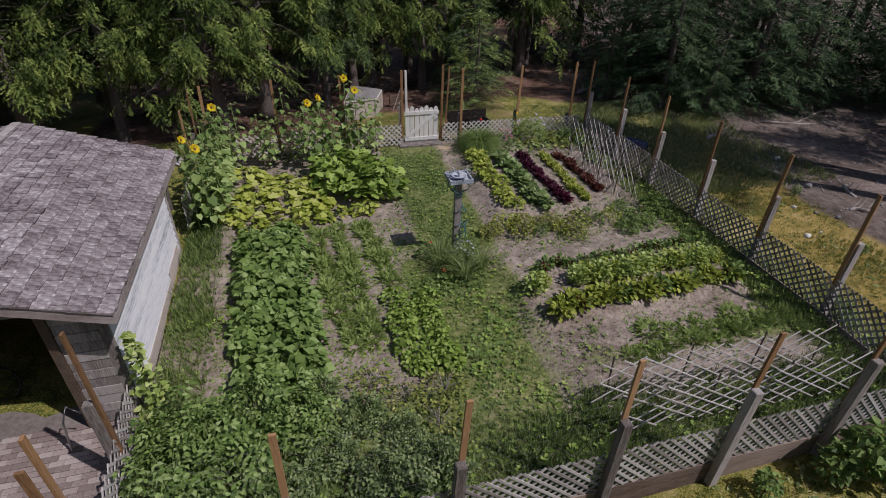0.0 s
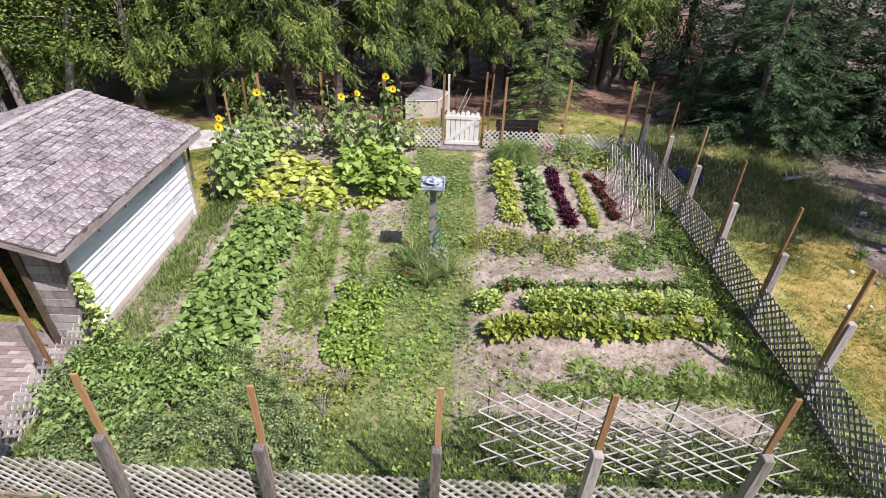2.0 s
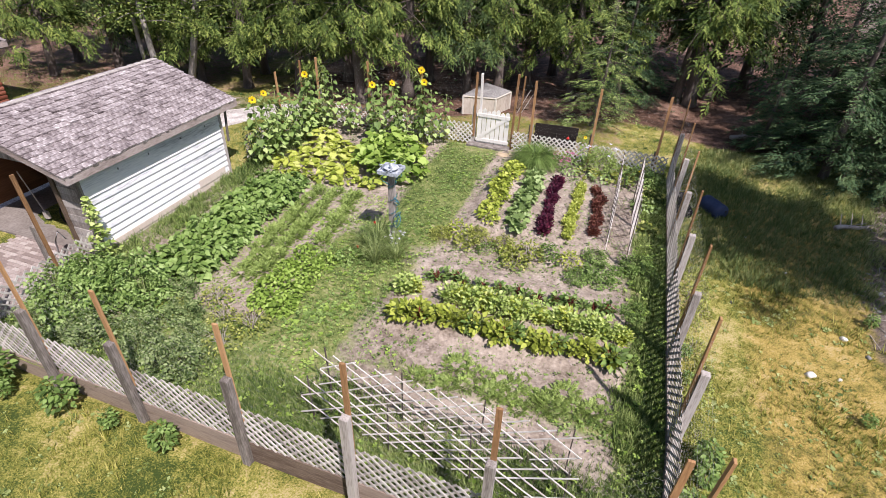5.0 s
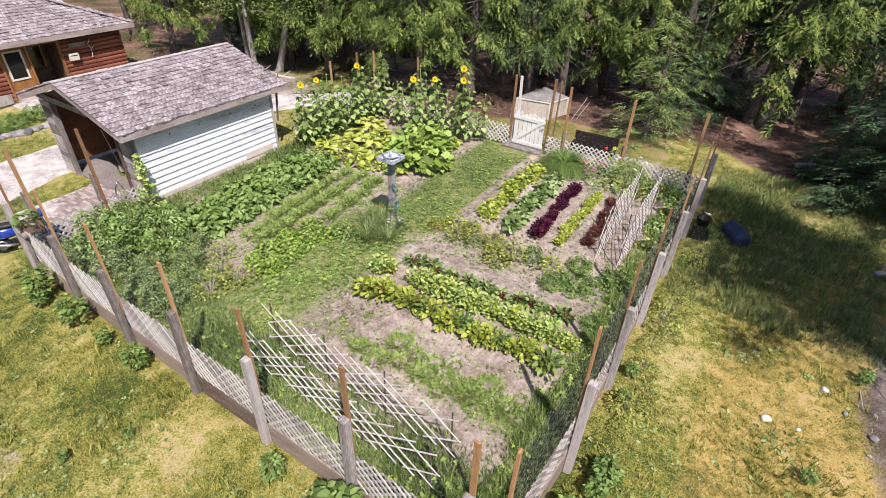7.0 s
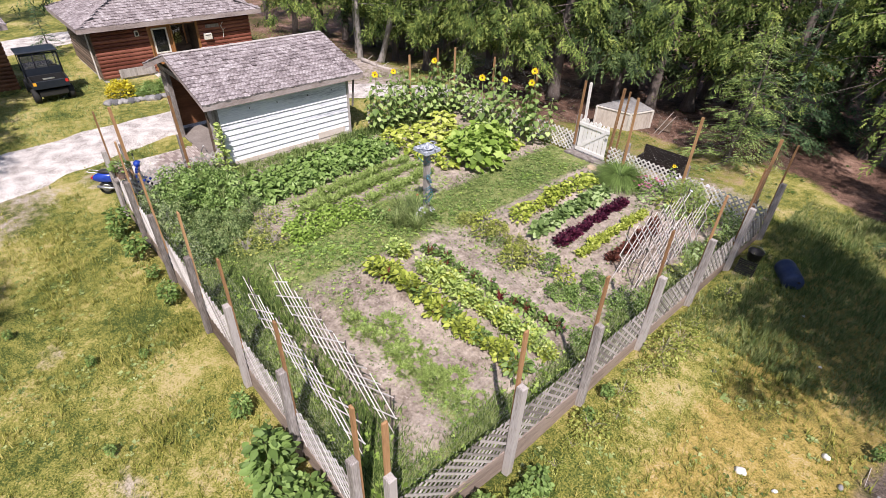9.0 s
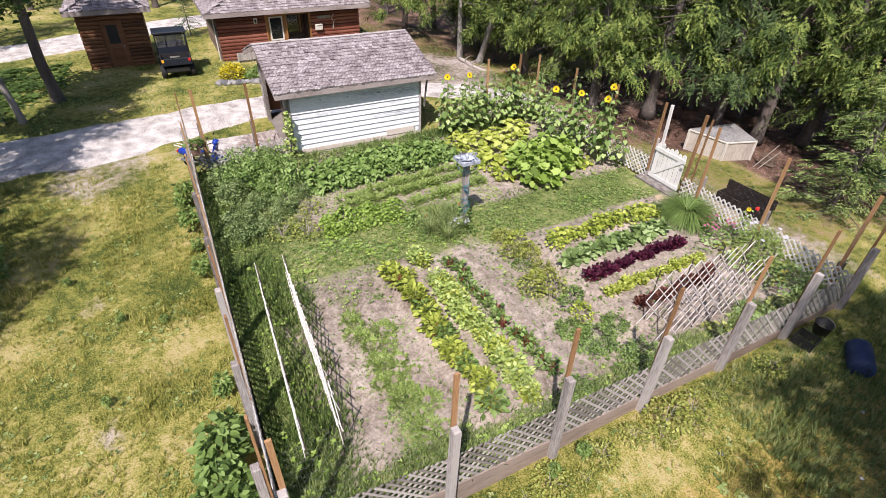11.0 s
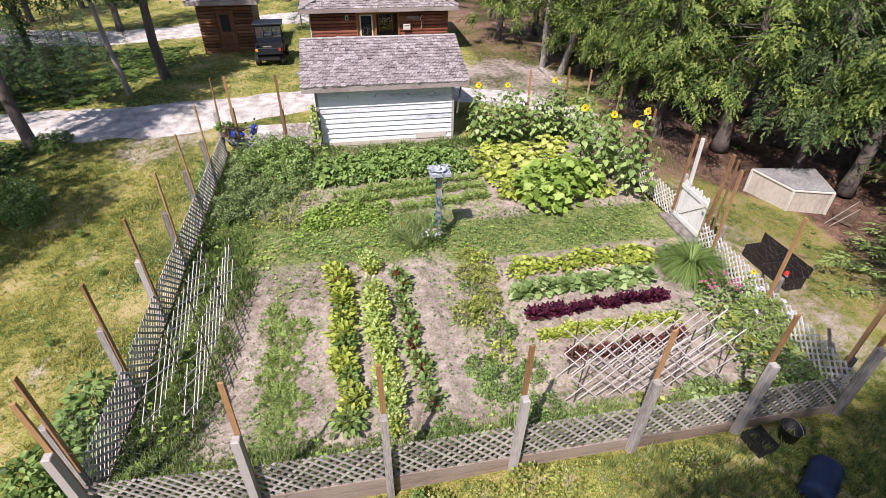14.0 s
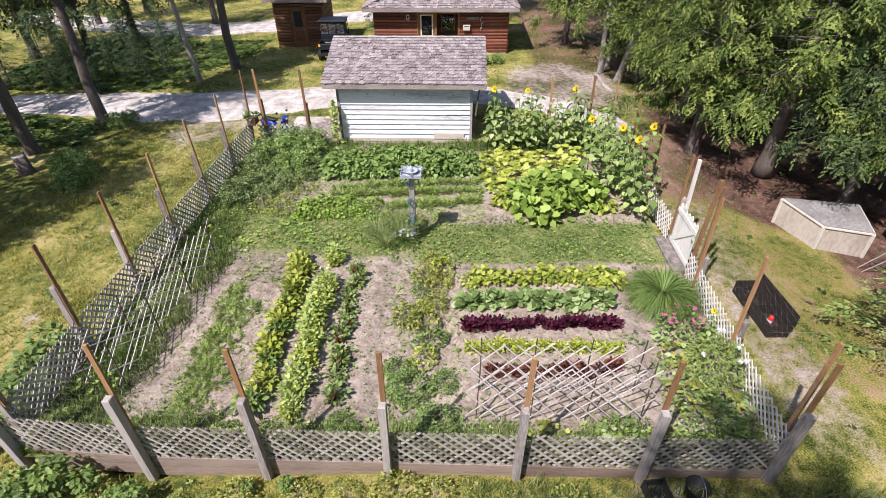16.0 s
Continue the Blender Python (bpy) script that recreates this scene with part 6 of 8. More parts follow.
sow("beet_plant", [c[0] for c in spin], row((5.2, 10.4), (10.0, 10.6), 22, 0.07), "low dark green beet plant in a row", "beet plant", "beet row", (0.75, 1.15), [c[1] for c in spin])
# currant-like bushes and potato patch
cur_l = [single("bush_leaves", leaves(R(110 + k), 190, COMPOUND, 0.5, 0.06, 0.7, (0.14, 0.28), None, (-0.8, 0.5), 0.6), M["currant"]) for k in range(2)]
cur_s = [stalks(R(113 + k), 7, 0.42, 0.5, 0.007).mesh("bush_stems", M["dead_wood"]) for k in range(2)]
cur_y = [single("bush_leaves", leaves(R(210 + k), 190, OVAL, 0.45, 0.05, 0.6, (0.07, 0.13), None, (-0.8, 0.6), 0.7, stretch=((1.1, 0.8), (0.9, 1.0), (1.2, 0.7))[k]), M[("yellow_green", "currant", "mid_green")[k]]) for k in range(3)]
sow("currant_bush", cur_l, [(5.9, 12.75), (6.75, 12.7), (4.8, 12.6)], "low bush with small yellowing leaves", "bush", "yellowing bushes", (0.6, 0.85), cur_s)
sow("currant_bush", cur_y, [(5.3, 12.85), (5.7, 12.35), (6.3, 12.3), (6.9, 12.35), (7.5, 12.45), (8.1, 12.65), (8.7, 12.5), (7.2, 12.0)], "low straggly bush with yellow-green leaves", "bush", "yellowing bushes", (0.55, 1.05), [cur_s[0], cur_s[1], cur_s[0]])
pot_l = [single("potato_leaves", leaves(R(116 + k), 130, COMPOUND, 0.45, 0.06, 0.52, (0.18, 0.32), None, (-0.7, 0.4), 0.5), M["mid_green"]) for k in range(2)]
sow("potato_plant", pot_l, [(9.0, 11.95), (9.55, 12.25), (9.35, 13.05), (10.5, 12.9), (10.5, 10.9)], "leafy green potato plant", "potato plant", "potato patch", (0.6, 0.95))
dill = [single("dill_plant", joined([rosette(R(120 + k), 52, FEATHER, (0.13, 0.25), (0.25, 1.35), 0.03, 0.16)]), M["feather"]) for k in range(2)]
sow("carrot_plant", dill, row((6.1, 7.2), (10.4, 7.4), 32, 0.16) + row((6.8, 7.6), (10.0, 7.7), 18, 0.17), "feathery green carrot tops in an uneven row", "carrot plant", "south carrot row", (0.5, 1.1))
# flowers and shrubs by the north fence
og = base("ornamental_grass", pose(6.45, 18.68, bed_z(6.45, 18.68)) @ Matrix.Scale(1.3, 4), "dense arching clump of ornamental grass", "grass clump")
put("grass_leaves", single("grass_leaves", arching(R(130), 2400, (0.6, 1.15), (0.7, 1.5), 0.008, 6, (1.9, 2.9)), M["mid_green"]), og)
tg = base("grass_clump", pose(3.3, 11.2, bed_z(3.2, 11.2)) @ Matrix.Scale(1.35, 4), "tall unmown grass round the bird feeder post", "grass clump")
put("grass_leaves", single("grass_leaves", joined([(arching(R(131 + k), 150, (0.45, 0.75), (0.9, 1.5), 0.006)[0] + np.array([dx, dy, 0]), arching(R(131 + k), 150, (0.45, 0.75), (0.9, 1.5), 0.006)[1]) for k, (dx, dy) in enumerate([(0, 0), (0.3, 0.25), (-0.3, 0.1), (0.1, -0.35), (-0.2, 0.45), (0.5, -0.1)])]), M["grass"]), tg)


def flowering(name, x, y, label, leaf_mat, petal_mat, n_fl, seed, spread, high, leaf_n=150, fl_size=0.05, form=OVAL, lsize=(0.06, 0.12)):
    r = R(seed)
    ob = base(name, pose(x, y, bed_z(x, y)), label, "flowers")
    put("foliage", single("leaves", leaves(r, leaf_n, form, spread, 0.04, high, lsize, None, (-0.6, 0.6), 0.6), leaf_mat), ob)
    for k in range(n_fl):
        a, q = r.uniform(0, 6.28), spread * math.sqrt(r.uniform(0, 1))
        p = (q * math.cos(a), q * math.sin(a), high * (1.05 - 0.35 * (q / spread) ** 2) + r.uniform(0, 0.08))
        v, t = rosette(r, 11, OVAL, (fl_size * 0.9, fl_size * 1.2), (0.1, 0.7), 0.01, 0.005)
        put("bloom", tri_mesh("bloom", v, t, petal_mat), ob, pose(*p))
    return ob


flowering("pink_flowers", 7.55, 18.85, "clump of pink zinnias among green leaves", M["mid_green"], M["petal_pink"], 24, 140, 0.55, 0.5, 240, 0.05)
flowering("cosmos_flowers", 8.85, 19.1, "feathery green cosmos clump with a few white blooms", M["feather"], M["petal_white"], 6, 141, 0.65, 0.95, 1300, 0.06, FEATHER, (0.07, 0.15))
flowering("daisies", 3.75, 11.65, "white daisies at the foot of the bird feeder post", M["bean"], M["petal_white"], 18, 142, 0.4, 0.35, 140, 0.045)
flowering("red_geranium", 2.75, 11.9, "dark leafy plant with a red bloom beside the post", M["bean"], M["petal_red"], 1, 143, 0.35, 0.38, 130, 0.06)
flowering("nasturtiums", 2.7, 10.6, "low round dark green clump with a red bloom", M["bean"], M["petal_red"], 2, 144, 0.4, 0.3, 170, 0.045)
flowering("yellow_flower_bush", 10.35, 18.4, "dark green shrub with small yellow blooms in the fence corner", M["bean"], M["petal_yellow"], 5, 145, 0.75, 0.7, 520, 0.03)
small_sun = copy_thing(sun_protos[4], pose(8.15, 19.1, bed_z(8.1, 19.1), 0, 0, -20) @ Matrix.Scale(0.48, 4))
tagged(small_sun, "small sunflower with one yellow bloom among the flowers")
vine_sq = [single("squash_leaves", leaves(R(150 + k), 60, LOBED, 0.5, 0.05, 0.35, (0.08, 0.14), None, (-0.6, 0.4), 0.5), M[("blue_green", "currant")[k]]) for k in range(2)]
sow("squash_plant", vine_sq, [(7.9, 18.45), (8.5, 18.5), (9.2, 18.55), (9.7, 18.3), (8.9, 18.2), (9.9, 18.9)], "low green trailing squash plant", "squash plant", "north squash patch", (0.8, 1.1))
sow("squash_plant", vine_sq, [(9.6, 19.2), (10.8, 17.6), (10.6, 16.6), (10.7, 15.2)], "low green trailing squash plant", "squash plant", "north squash patch", (0.7, 1.0))
# climbing vine at the shed corner, potted plant, leafy plants outside the fence
r = R(160)
n = 240
zz = r.uniform(0, 1, n)
v, t = strew(HEART, np.stack([r.normal(0, 0.14, n) * (1.2 - zz), r.normal(0, 0.16, n) * (1.2 - zz), 1.95 * zz], 1), turns(r.uniform(0, 6.28, n), r.uniform(-0.9, 0.3, n), r.normal(0, 0.5, n), r.uniform(0.08, 0.15, n)))
vine = base("climbing_vine", pose(-3.5, 8.1, 0), "climbing vine with light green leaves at the shed corner", "vine")
put("foliage", tri_mesh("leaves", v, t, M["pale_green"]), vine)
part("stake", Geo().beam((0, 0, -0.1), (0.04, 0.03, 1.6), 0.035, 0.035), M["grey_wood"], vine, "grey wooden stake")
tall_l = [single("tall_leaves", leaves(R(165 + k), 170, OVAL, 0.27, 0.08, 0.95, (0.1, 0.17), None, (-0.6, 0.3), 0.45, 0.5), M["mid_green"]) for k in range(2)]
tall_s = [stalks(R(168 + k), 6, 0.25, 0.8, 0.011).mesh("tall_stems", M["pale_stem"]) for k in range(2)]


def sow_outside(name, meshes, stems, spots, label, category, group, size):
    for i, (x, y, k) in enumerate(spots):
        ob = base(name, pose(x, y, ground_z(x, y) - 0.01, 0, 0, PR.uniform(0, 360)) @ Matrix.Scale(k * PR.uniform(*size), 4), label, category, group)
        put("stem", stems[i % len(stems)], ob)
        put("foliage", meshes[i % len(meshes)], ob)


sow_outside("leafy_plant", tall_l, tall_s, [(8.7, 3.75, 1.35), (9.2, 3.6, 1.2), (10.1, 3.8, 1.2), (10.6, 3.7, 1.0), (9.8, 3.4, 1.1), (10.3, 3.1, 1.4), (10.9, 3.3, 1.2), (8.2, 3.9, 1.0), (9.6, 4.0, 1.1), (6.8, 3.95, 0.65), (2.2, 4.05, 0.8), (0.8, 4.05, 0.6), (-0.4, 4.05, 0.95), (-2.2, 4.05, 1.0), (-1.9, 3.85, 0.6), (3.7, 2.9, 0.3)], "leafy green self-sown plant at the foot of the fence", "plant", "plants outside the fence", (0.9, 1.1))
weed_l = [single("weed_leaves", leaves(R(180 + k), 330, OVAL, 0.5, 0.03, 0.5, (0.05, 0.1), None, (-0.7, 0.6), 0.6), M["currant"]) for k in range(2)]
sow_outside("weed_bush", weed_l, cur_s, [(12.0, 8.0, 0.55), (11.95, 10.4, 0.7), (11.9, 11.3, 0.6), (11.9, 12.2, 0.95), (12.0, 12.9, 0.85), (11.95, 9.2, 0.8), (11.9, 6.4, 0.9), (12.0, 15.4, 0.7), (11.95, 8.6, 0.5), (12.2, 9.8, 0.45), (12.2, 11.8, 0.6), (12.3, 12.6, 0.6), (12.0, 13.6, 0.6), (11.9, 14.3, 0.5)], "bushy yellow-green weeds along the fence", "weed", "weeds outside the fence", (0.8, 1.1))
sow_outside("leafy_plant", tall_l, tall_s, [(12.1, 7.3, 0.75), (11.75, 5.6, 1.05), (11.75, 6.2, 0.85), (11.8, 9.35, 0.4), (11.75, 10.1, 0.45), (12.3, 5.2, 0.9), (11.9, 5.0, 1.0), (12.5, 6.0, 0.7), (12.4, 4.6, 0.9), (11.95, 4.4, 0.8), (12.05, 6.9, 0.6), (16.2, 12.8, 0.5), (15.3, 9.4, 0.4), (3.2, 1.9, 0.35), (1.0, 0.6, 0.35), (6.0, 1.6, 0.3)], "leafy green self-sown plant at the foot of the fence", "plant", "plants outside the fence", (0.9, 1.1))
sow_outside("yellow_shrub", [single("shrub_leaves", leaves(R(171), 520, OVAL, 0.62, 0.05, 0.8, (0.1, 0.18), None, (-0.2, 1.0), 0.5), M["golden"])], cur_s, [(-15.9, 7.75, 1.1)], "bright golden-yellow ornamental shrub before the log house", "shrub", "", (1, 1))
sow_outside("green_shrub", tom_b, cur_s, [(-15.7, 9.2, 0.75), (-16.0, 10.1, 0.7), (-15.4, 8.6, 0.5), (-16.4, 14.6, 0.9), (-16.6, 15.6, 0.7)], "dark green garden shrub before the log house", "shrub", "house border", (0.9, 1.1))


sow_outside("green_shrub", tom_b, cur_s, [(-6.2, -3.1, 0.8), (-7.0, -2.9, 0.65), (-0.9, -1.9, 1.1), (-0.2, -1.5, 0.9), (-1.6, -2.4, 1.0)], "dark green shrub under the trees beside the drive", "shrub", "shrubs beside the drive", (0.9, 1.1))


# ---- grass and weeds, too many to count ----
def tuft(blades, seed):
    r = np.random.default_rng(seed)
    v, t = [], []
    for i in range(blades):
        a, lean, w = r.uniform(0, 6.28), r.uniform(0.15, 0.75), 0.05
        d = np.array([math.cos(a), math.sin(a)])
        b = r.normal(0, 0.18, 2)
        k = len(v)
        v += [(b[0] - d[1] * w, b[1] + d[0] * w, -0.05), (b[0] + d[1] * w, b[1] - d[0] * w, -0.05), (b[0] + d[0] * lean, b[1] + d[1] * lean, r.uniform(0.6, 1))]
        t.append((k, k + 1, k + 2))
    return shape(v, t)


TUFT = tuft(6, 3)
CLOVER = shape(*(lambda v, t: (v, t))([(0, 0, 0), (0.5, -0.35, 0.35), (0.9, 0, 0.3), (0.5, 0.35, 0.35), (-0.5, -0.35, 0.3), (-0.8, 0.1, 0.35), (-0.2, 0.6, 0.3), (0, -0.8, 0.32)], [(0, 1, 2), (0, 2, 3), (0, 4, 7), (0, 5, 4), (0, 6, 5)]))


def meadow(name, n, area, want, height, size, form, mat, label, seed, category="grass"):
    """Tufts strewn over an area where want(x, y) lets them."""
    r = np.random.default_rng(seed)
    xs, ys = r.uniform(area[0], area[1], n), r.uniform(area[2], area[3], n)
    keep = [i for i in range(n) if r.uniform() < want(xs[i], ys[i])]
    pts = np.array([(xs[i], ys[i], height(xs[i], ys[i])) for i in keep])
    k = len(keep)
    patch = np.array([0.75 + 0.5 * noise.noise((p[0] * 0.7, p[1] * 0.7, 5)) for p in pts])
    v, t = strew(form, pts, turns(r.uniform(0, 6.28, k), r.normal(0, 0.08, k), r.normal(0, 0.08, k), r.uniform(*size, k) * patch))
    return put(name, tri_mesh(name, v, t, mat), None, None, label, category, "", "stuff")


GARDEN = (GX0 + 0.05, GX1 - 0.05, GY0 + 0.05, GY1 - 0.05)
clump = lambda x, y, s=0.9, o=0: 0.5 + 0.9 * noise.noise((x * s, y * s, 9 + o))
meadow("path_grass", 56000, GARDEN, lambda x, y: max(0, greenery(x, y) - 0.12) * 1.2, bed_z, (0.05, 0.13), TUFT, M["grass"], "short green grass on the garden paths", 1)
meadow("path_clover", 30000, GARDEN, lambda x, y: greenery(x, y) * max(0, clump(x, y)), lambda x, y: bed_z(x, y) + 0.04 + 0.03 * noise.noise((x * 4, y * 4, 1)), (0.045, 0.1), CLOVER, M["mid_green"], "clover leaves among the path grass", 2, "clover")
meadow("path_weeds", 16000, GARDEN, lambda x, y: greenery(x, y) * max(0, clump(x, y, 1.3, 21) - 0.1) * (1 if y < 13 else 0.35), lambda x, y: bed_z(x, y) + 0.05, (0.05, 0.11), CLOVER, M["squash"], "broad-leaved weeds on the garden paths", 22, "weeds")
meadow("row_weeds", 9000, (-2.6, 2.4, 7.8, 14.2), lambda x, y: 0.25 + 0.6 * max(0, clump(x, y, 1.1, 41)), bed_z, (0.03, 0.08), CLOVER, M["squash"], "small weeds between the carrot rows", 42, "weeds")
meadow("bed_weeds", 34000, GARDEN, lambda x, y: max(0.0, (clump(x, y, 1.4, 3) - 0.42)) * 1.1 + 0.05, bed_z, (0.02, 0.085), CLOVER, M["mid_green"], "small green weeds on the soil", 3, "weeds")
meadow("bed_grass", 24000, GARDEN, lambda x, y: max(0, clump(x, y, 1.0, 12) - 0.5) * 0.9 + 0.35 * smooth(1.3 - abs(y - 7.1) / 0.6) * smooth((x - 4.2) / 1) + 0.4 * smooth((6.6 - y) / 0.8) * (0.3 + max(0, clump(x, y, 1.6, 51))), bed_z, (0.05, 0.16), TUFT, M["grass"], "patches of weedy grass on the soil", 14)
meadow("edge_grass", 95000, GARDEN, lambda x, y: smooth((x - 10.25 + 0.5 * noise.noise((x, y * 0.9, 3))) / 0.5) + 0.85 * smooth((6.4 - y + 0.6 * noise.noise((x * 0.8, y, 8))) / 0.6) * (1 if x > 1.5 else 0.6) + 0.5 * smooth((-2.6 - x) / 0.4), bed_z, (0.12, 0.36), TUFT, M["long_grass"], "long unmown grass along the fence", 4)


CLOD = shape([(-1, -0.7, -0.2), (0.9, -0.9, -0.2), (1.1, 0.8, -0.2), (-0.8, 1, -0.2), (0.1, -0.1, 0.75)], [(0, 1, 4), (1, 2, 4), (2, 3, 4), (3, 0, 4)])
meadow("edge_weeds", 6000, GARDEN, lambda x, y: 0.8 * smooth((x - 10.2 + 0.5 * noise.noise((x, y * 0.9, 3))) / 0.5) + 0.7 * smooth((6.0 - y + 0.6 * noise.noise((x * 0.8, y, 8))) / 0.6), lambda x, y: bed_z(x, y) + 0.16 + 0.14 * noise.noise((x * 2.1, y * 2.1, 3)), (0.05, 0.12), CLOVER, M["squash"], "tall leafy weeds among the long grass at the fence", 44, "weeds")
meadow("soil_clods", 16000, GARDEN, lambda x, y: max(0.0, 0.9 - 1.1 * greenery(x, y)), bed_z, (0.012, 0.042), CLOD, M["soil"], "dry crumbs and clods on the tilled soil", 45, "soil")


def lawn_want(x, y):
    if GX0 - 0.3 < x < GX1 + 0.25 and GY0 - 0.2 < y < GY1 + 0.1 or x < -3.5 and y > 3.6:
        return 0
    k = max(0.25, min(1, 0.42 + 1.2 * (clump(x, y, 0.75, 1) - 0.3) + 0.5 * noise.noise((x * 2.4, y * 2.4, 17))))
    return k * (1 - 0.85 * smooth(earth_layer(x, y) * 1.3)) * (1 - 0.9 * litter_layer(x, y))


meadow("lawn_grass", 90000, (-6, 16.5, -2.5, 15), lawn_want, ground_z, (0.04, 0.16), TUFT, M["dry_grass"], "short sun-dried yellow-green lawn grass", 5)
meadow("lawn_tufts", 40000, (-6, 16.5, -2.5, 15), lambda x, y: lawn_want(x, y) * max(0, clump(x, y, 0.9, 31) - 0.15), ground_z, (0.1, 0.3), TUFT, M["dry_grass"], "longer yellow-green tufts in the lawn", 25)
meadow("lawn_weeds", 26000, (-6, 16.5, -3, 15), lambda x, y: lawn_want(x, y) * max(0, clump(x, y, 1.1, 4) - 0.25), ground_z, (0.05, 0.13), CLOVER, M["grass"], "green weeds in the dry lawn", 6, "weeds")
meadow("meadow_grass", 16000, (11.6, 19, 13.5, 23), lambda x, y: 0.9 * (1 - 0.7 * earth_layer(x, y)), ground_z, (0.12, 0.34), TUFT, M["rough_grass"], "rough meadow grass in the shade of the trees", 7)
DRIVE = ((-9.2, -12), (-9.2, -10.2), (-9.2, -8.5), (-9.2, -6.8), (-9.2, -5), (-9.1, -3.5), (-9.0, -2), (-9.0, -0.4), (-9.1, 1.2), (-9.6, 3), (-10.2, 4.8), (-10.5, 7), (-10.8, 9), (-10.8, 11.5), (-10.8, 14), (-9.8, 16.5), (-8.5, 18.2), (-6.5, 19.6))
meadow("verge_grass", 24000, (-24, -3.6, -6, 22), lambda x, y: 0 if (-9.6 < x < -3.6 and 6.9 < y < 14.4) or (x < HX - 1.85 and HY0 < y < HY1 + 0.5) or (-24 < x < CX - 1.4 and CY0 < y < CY1 + 0.3) or min(math.hypot(x - a, y - b) for a, b in DRIVE) < 1.9 else 0.85 * (1 - 0.9 * smooth(earth_layer(x, y) * 1.5)) * (1 - 0.9 * litter_layer(x, y)), ground_z, (0.07, 0.22), TUFT, M["grass"], "grass along the drive and round the houses", 8)
meadow("north_grass", 9000, (-3, 13, 19.9, 23.5), lambda x, y: 0.6 * (1 - 0.8 * litter_layer(x, y)), ground_z, (0.04, 0.12), TUFT, M["rough_grass"], "dry grass between the fence and the forest", 9)
meadow("forest_sprigs", 5000, (-26, 30, 21, 34), lambda x, y: 0.4 * max(0, clump(x, y, 0.4, 6) - 0.2), ground_z, (0.06, 0.2), CLOVER, M["broadleaf"], "scattered green sprigs on the forest floor", 10, "undergrowth")
meadow("drive_undergrowth", 15000, (-22, -4, -14, -0.5), lambda x, y: max(0, clump(x, y, 0.5, 8)) * smooth((-3.4 - y + (x + 6.5 if x > -6.5 else 0) + max(0, (-11 - x) * 0.5)) / 1.2) if min(math.hypot(x - a, y - b) for a, b in DRIVE) > 2.1 else 0, ground_z, (0.15, 0.45), CLOVER, M["broadleaf"], "leafy undergrowth beside the drive", 11, "undergrowth")
# ---- trellises ----
def folding_trellis(x, y, z, length, height, yaw, tilt, label, count, angle, mat):
    """An expanding trellis: two layers of parallel slats that cross, with iron stakes."""
    ob = base("folding_trellis", pose(x, y, z, tilt, 0, yaw), label, "trellis", "trellises in the garden")
    run = height / math.tan(radians(angle))
    L = math.hypot(height, run)
    me = Geo().box((-0.012, -0.007, -L / 2), (0.012, 0.007, L / 2)).mesh("slat", mat)
    short = Geo().box((-0.012, -0.007, -L / 4), (0.012, 0.007, L / 4)).mesh("slat", mat)
    for i in range(count):
        cx = -run / 2 * 0.1 + (length - run) * i / (count - 1) + run / 2
        for side in (-1, 1):
            put("slat", me, ob, pose(cx + random.uniform(-0.02, 0.02), side * 0.009, height / 2 + random.uniform(-0.02, 0.02), 0, side * (90 - angle) + random.uniform(-1, 1), 0))
    for cx, side, zc in ((run * 0.25, 1, height * 0.75), (run * 0.25, -1, height * 0.25), (length - run * 0.25, 1, height * 0.25), (length - run * 0.25, -1, height * 0.75)):
        put("slat", short, ob, pose(cx, side * 0.009, zc, 0, side * (90 - angle), 0))
    for k in range(4):
        part("stake", Geo().beam((0.2 + (length - 0.4) * k / 3, 0.03, -0.35), (0.2 + (length - 0.4) * k / 3 + random.uniform(-0.06, 0.06), 0.03, height * 1.1), 0.022, 0.022), M["stake"], ob, "dark iron stake")
    return ob


TL = "folding trellis of thin pale wooden slats on iron stakes"
folding_trellis(4.55, 5.33, 0.28, 5.25, 1.0, -2.6, 0, TL, 9, 31, M["cane"])
folding_trellis(4.55, 6.02, 0.28, 5.2, 1.05, -2.0, 0, TL, 9, 32, M["cane"])
folding_trellis(9.6, 13.6, 0.2, 3.7, 1.5, 90, 0, TL, 8, 48, M["cane_dull"])
folding_trellis(10.25, 13.5, 0.2, 3.8, 1.55, 90, 0, TL, 8, 48, M["cane_dull"])

# ---- bird feeder on its post ----
bx, by = 3.5, 11.9
bird = base("bird_feeder", pose(bx, by, bed_z(bx, by)), "chipped pale blue bird feeder on a weathered post", "bird feeder")
part("post", Geo().box((-0.085, -0.075, -0.2), (0.085, 0.075, 2.3), None, 0.012), M["grey_wood"], bird, "weathered pale grey post")
part("shelf", Geo().box((-0.3, -0.3, 2.3), (0.3, 0.3, 2.345), None, 0.01), M["bird_blue"], bird)
part("tray_rim", Geo().box((-0.3, -0.3, 2.345), (-0.275, 0.3, 2.41)).box((0.275, -0.3, 2.345), (0.3, 0.3, 2.41)).box((-0.275, -0.3, 2.345), (0.275, -0.275, 2.41)).box((-0.275, 0.275, 2.345), (0.275, 0.3, 2.41)), M["bird_blue"], bird)
part("basin", Geo().lathe([(0.0, 2.35), (0.11, 2.36), (0.2, 2.42), (0.215, 2.44), (0.19, 2.43), (0.1, 2.385), (0.0, 2.37)], 18), M["bird_blue"], bird, "shallow pale blue basin", None, True)
part("finial", Geo().lathe([(0.0, 2.38), (0.04, 2.39), (0.03, 2.44), (0.06, 2.49), (0.035, 2.54), (0.0, 2.56)], 12), M["bird_blue"], bird, "small pale finial", None, True)
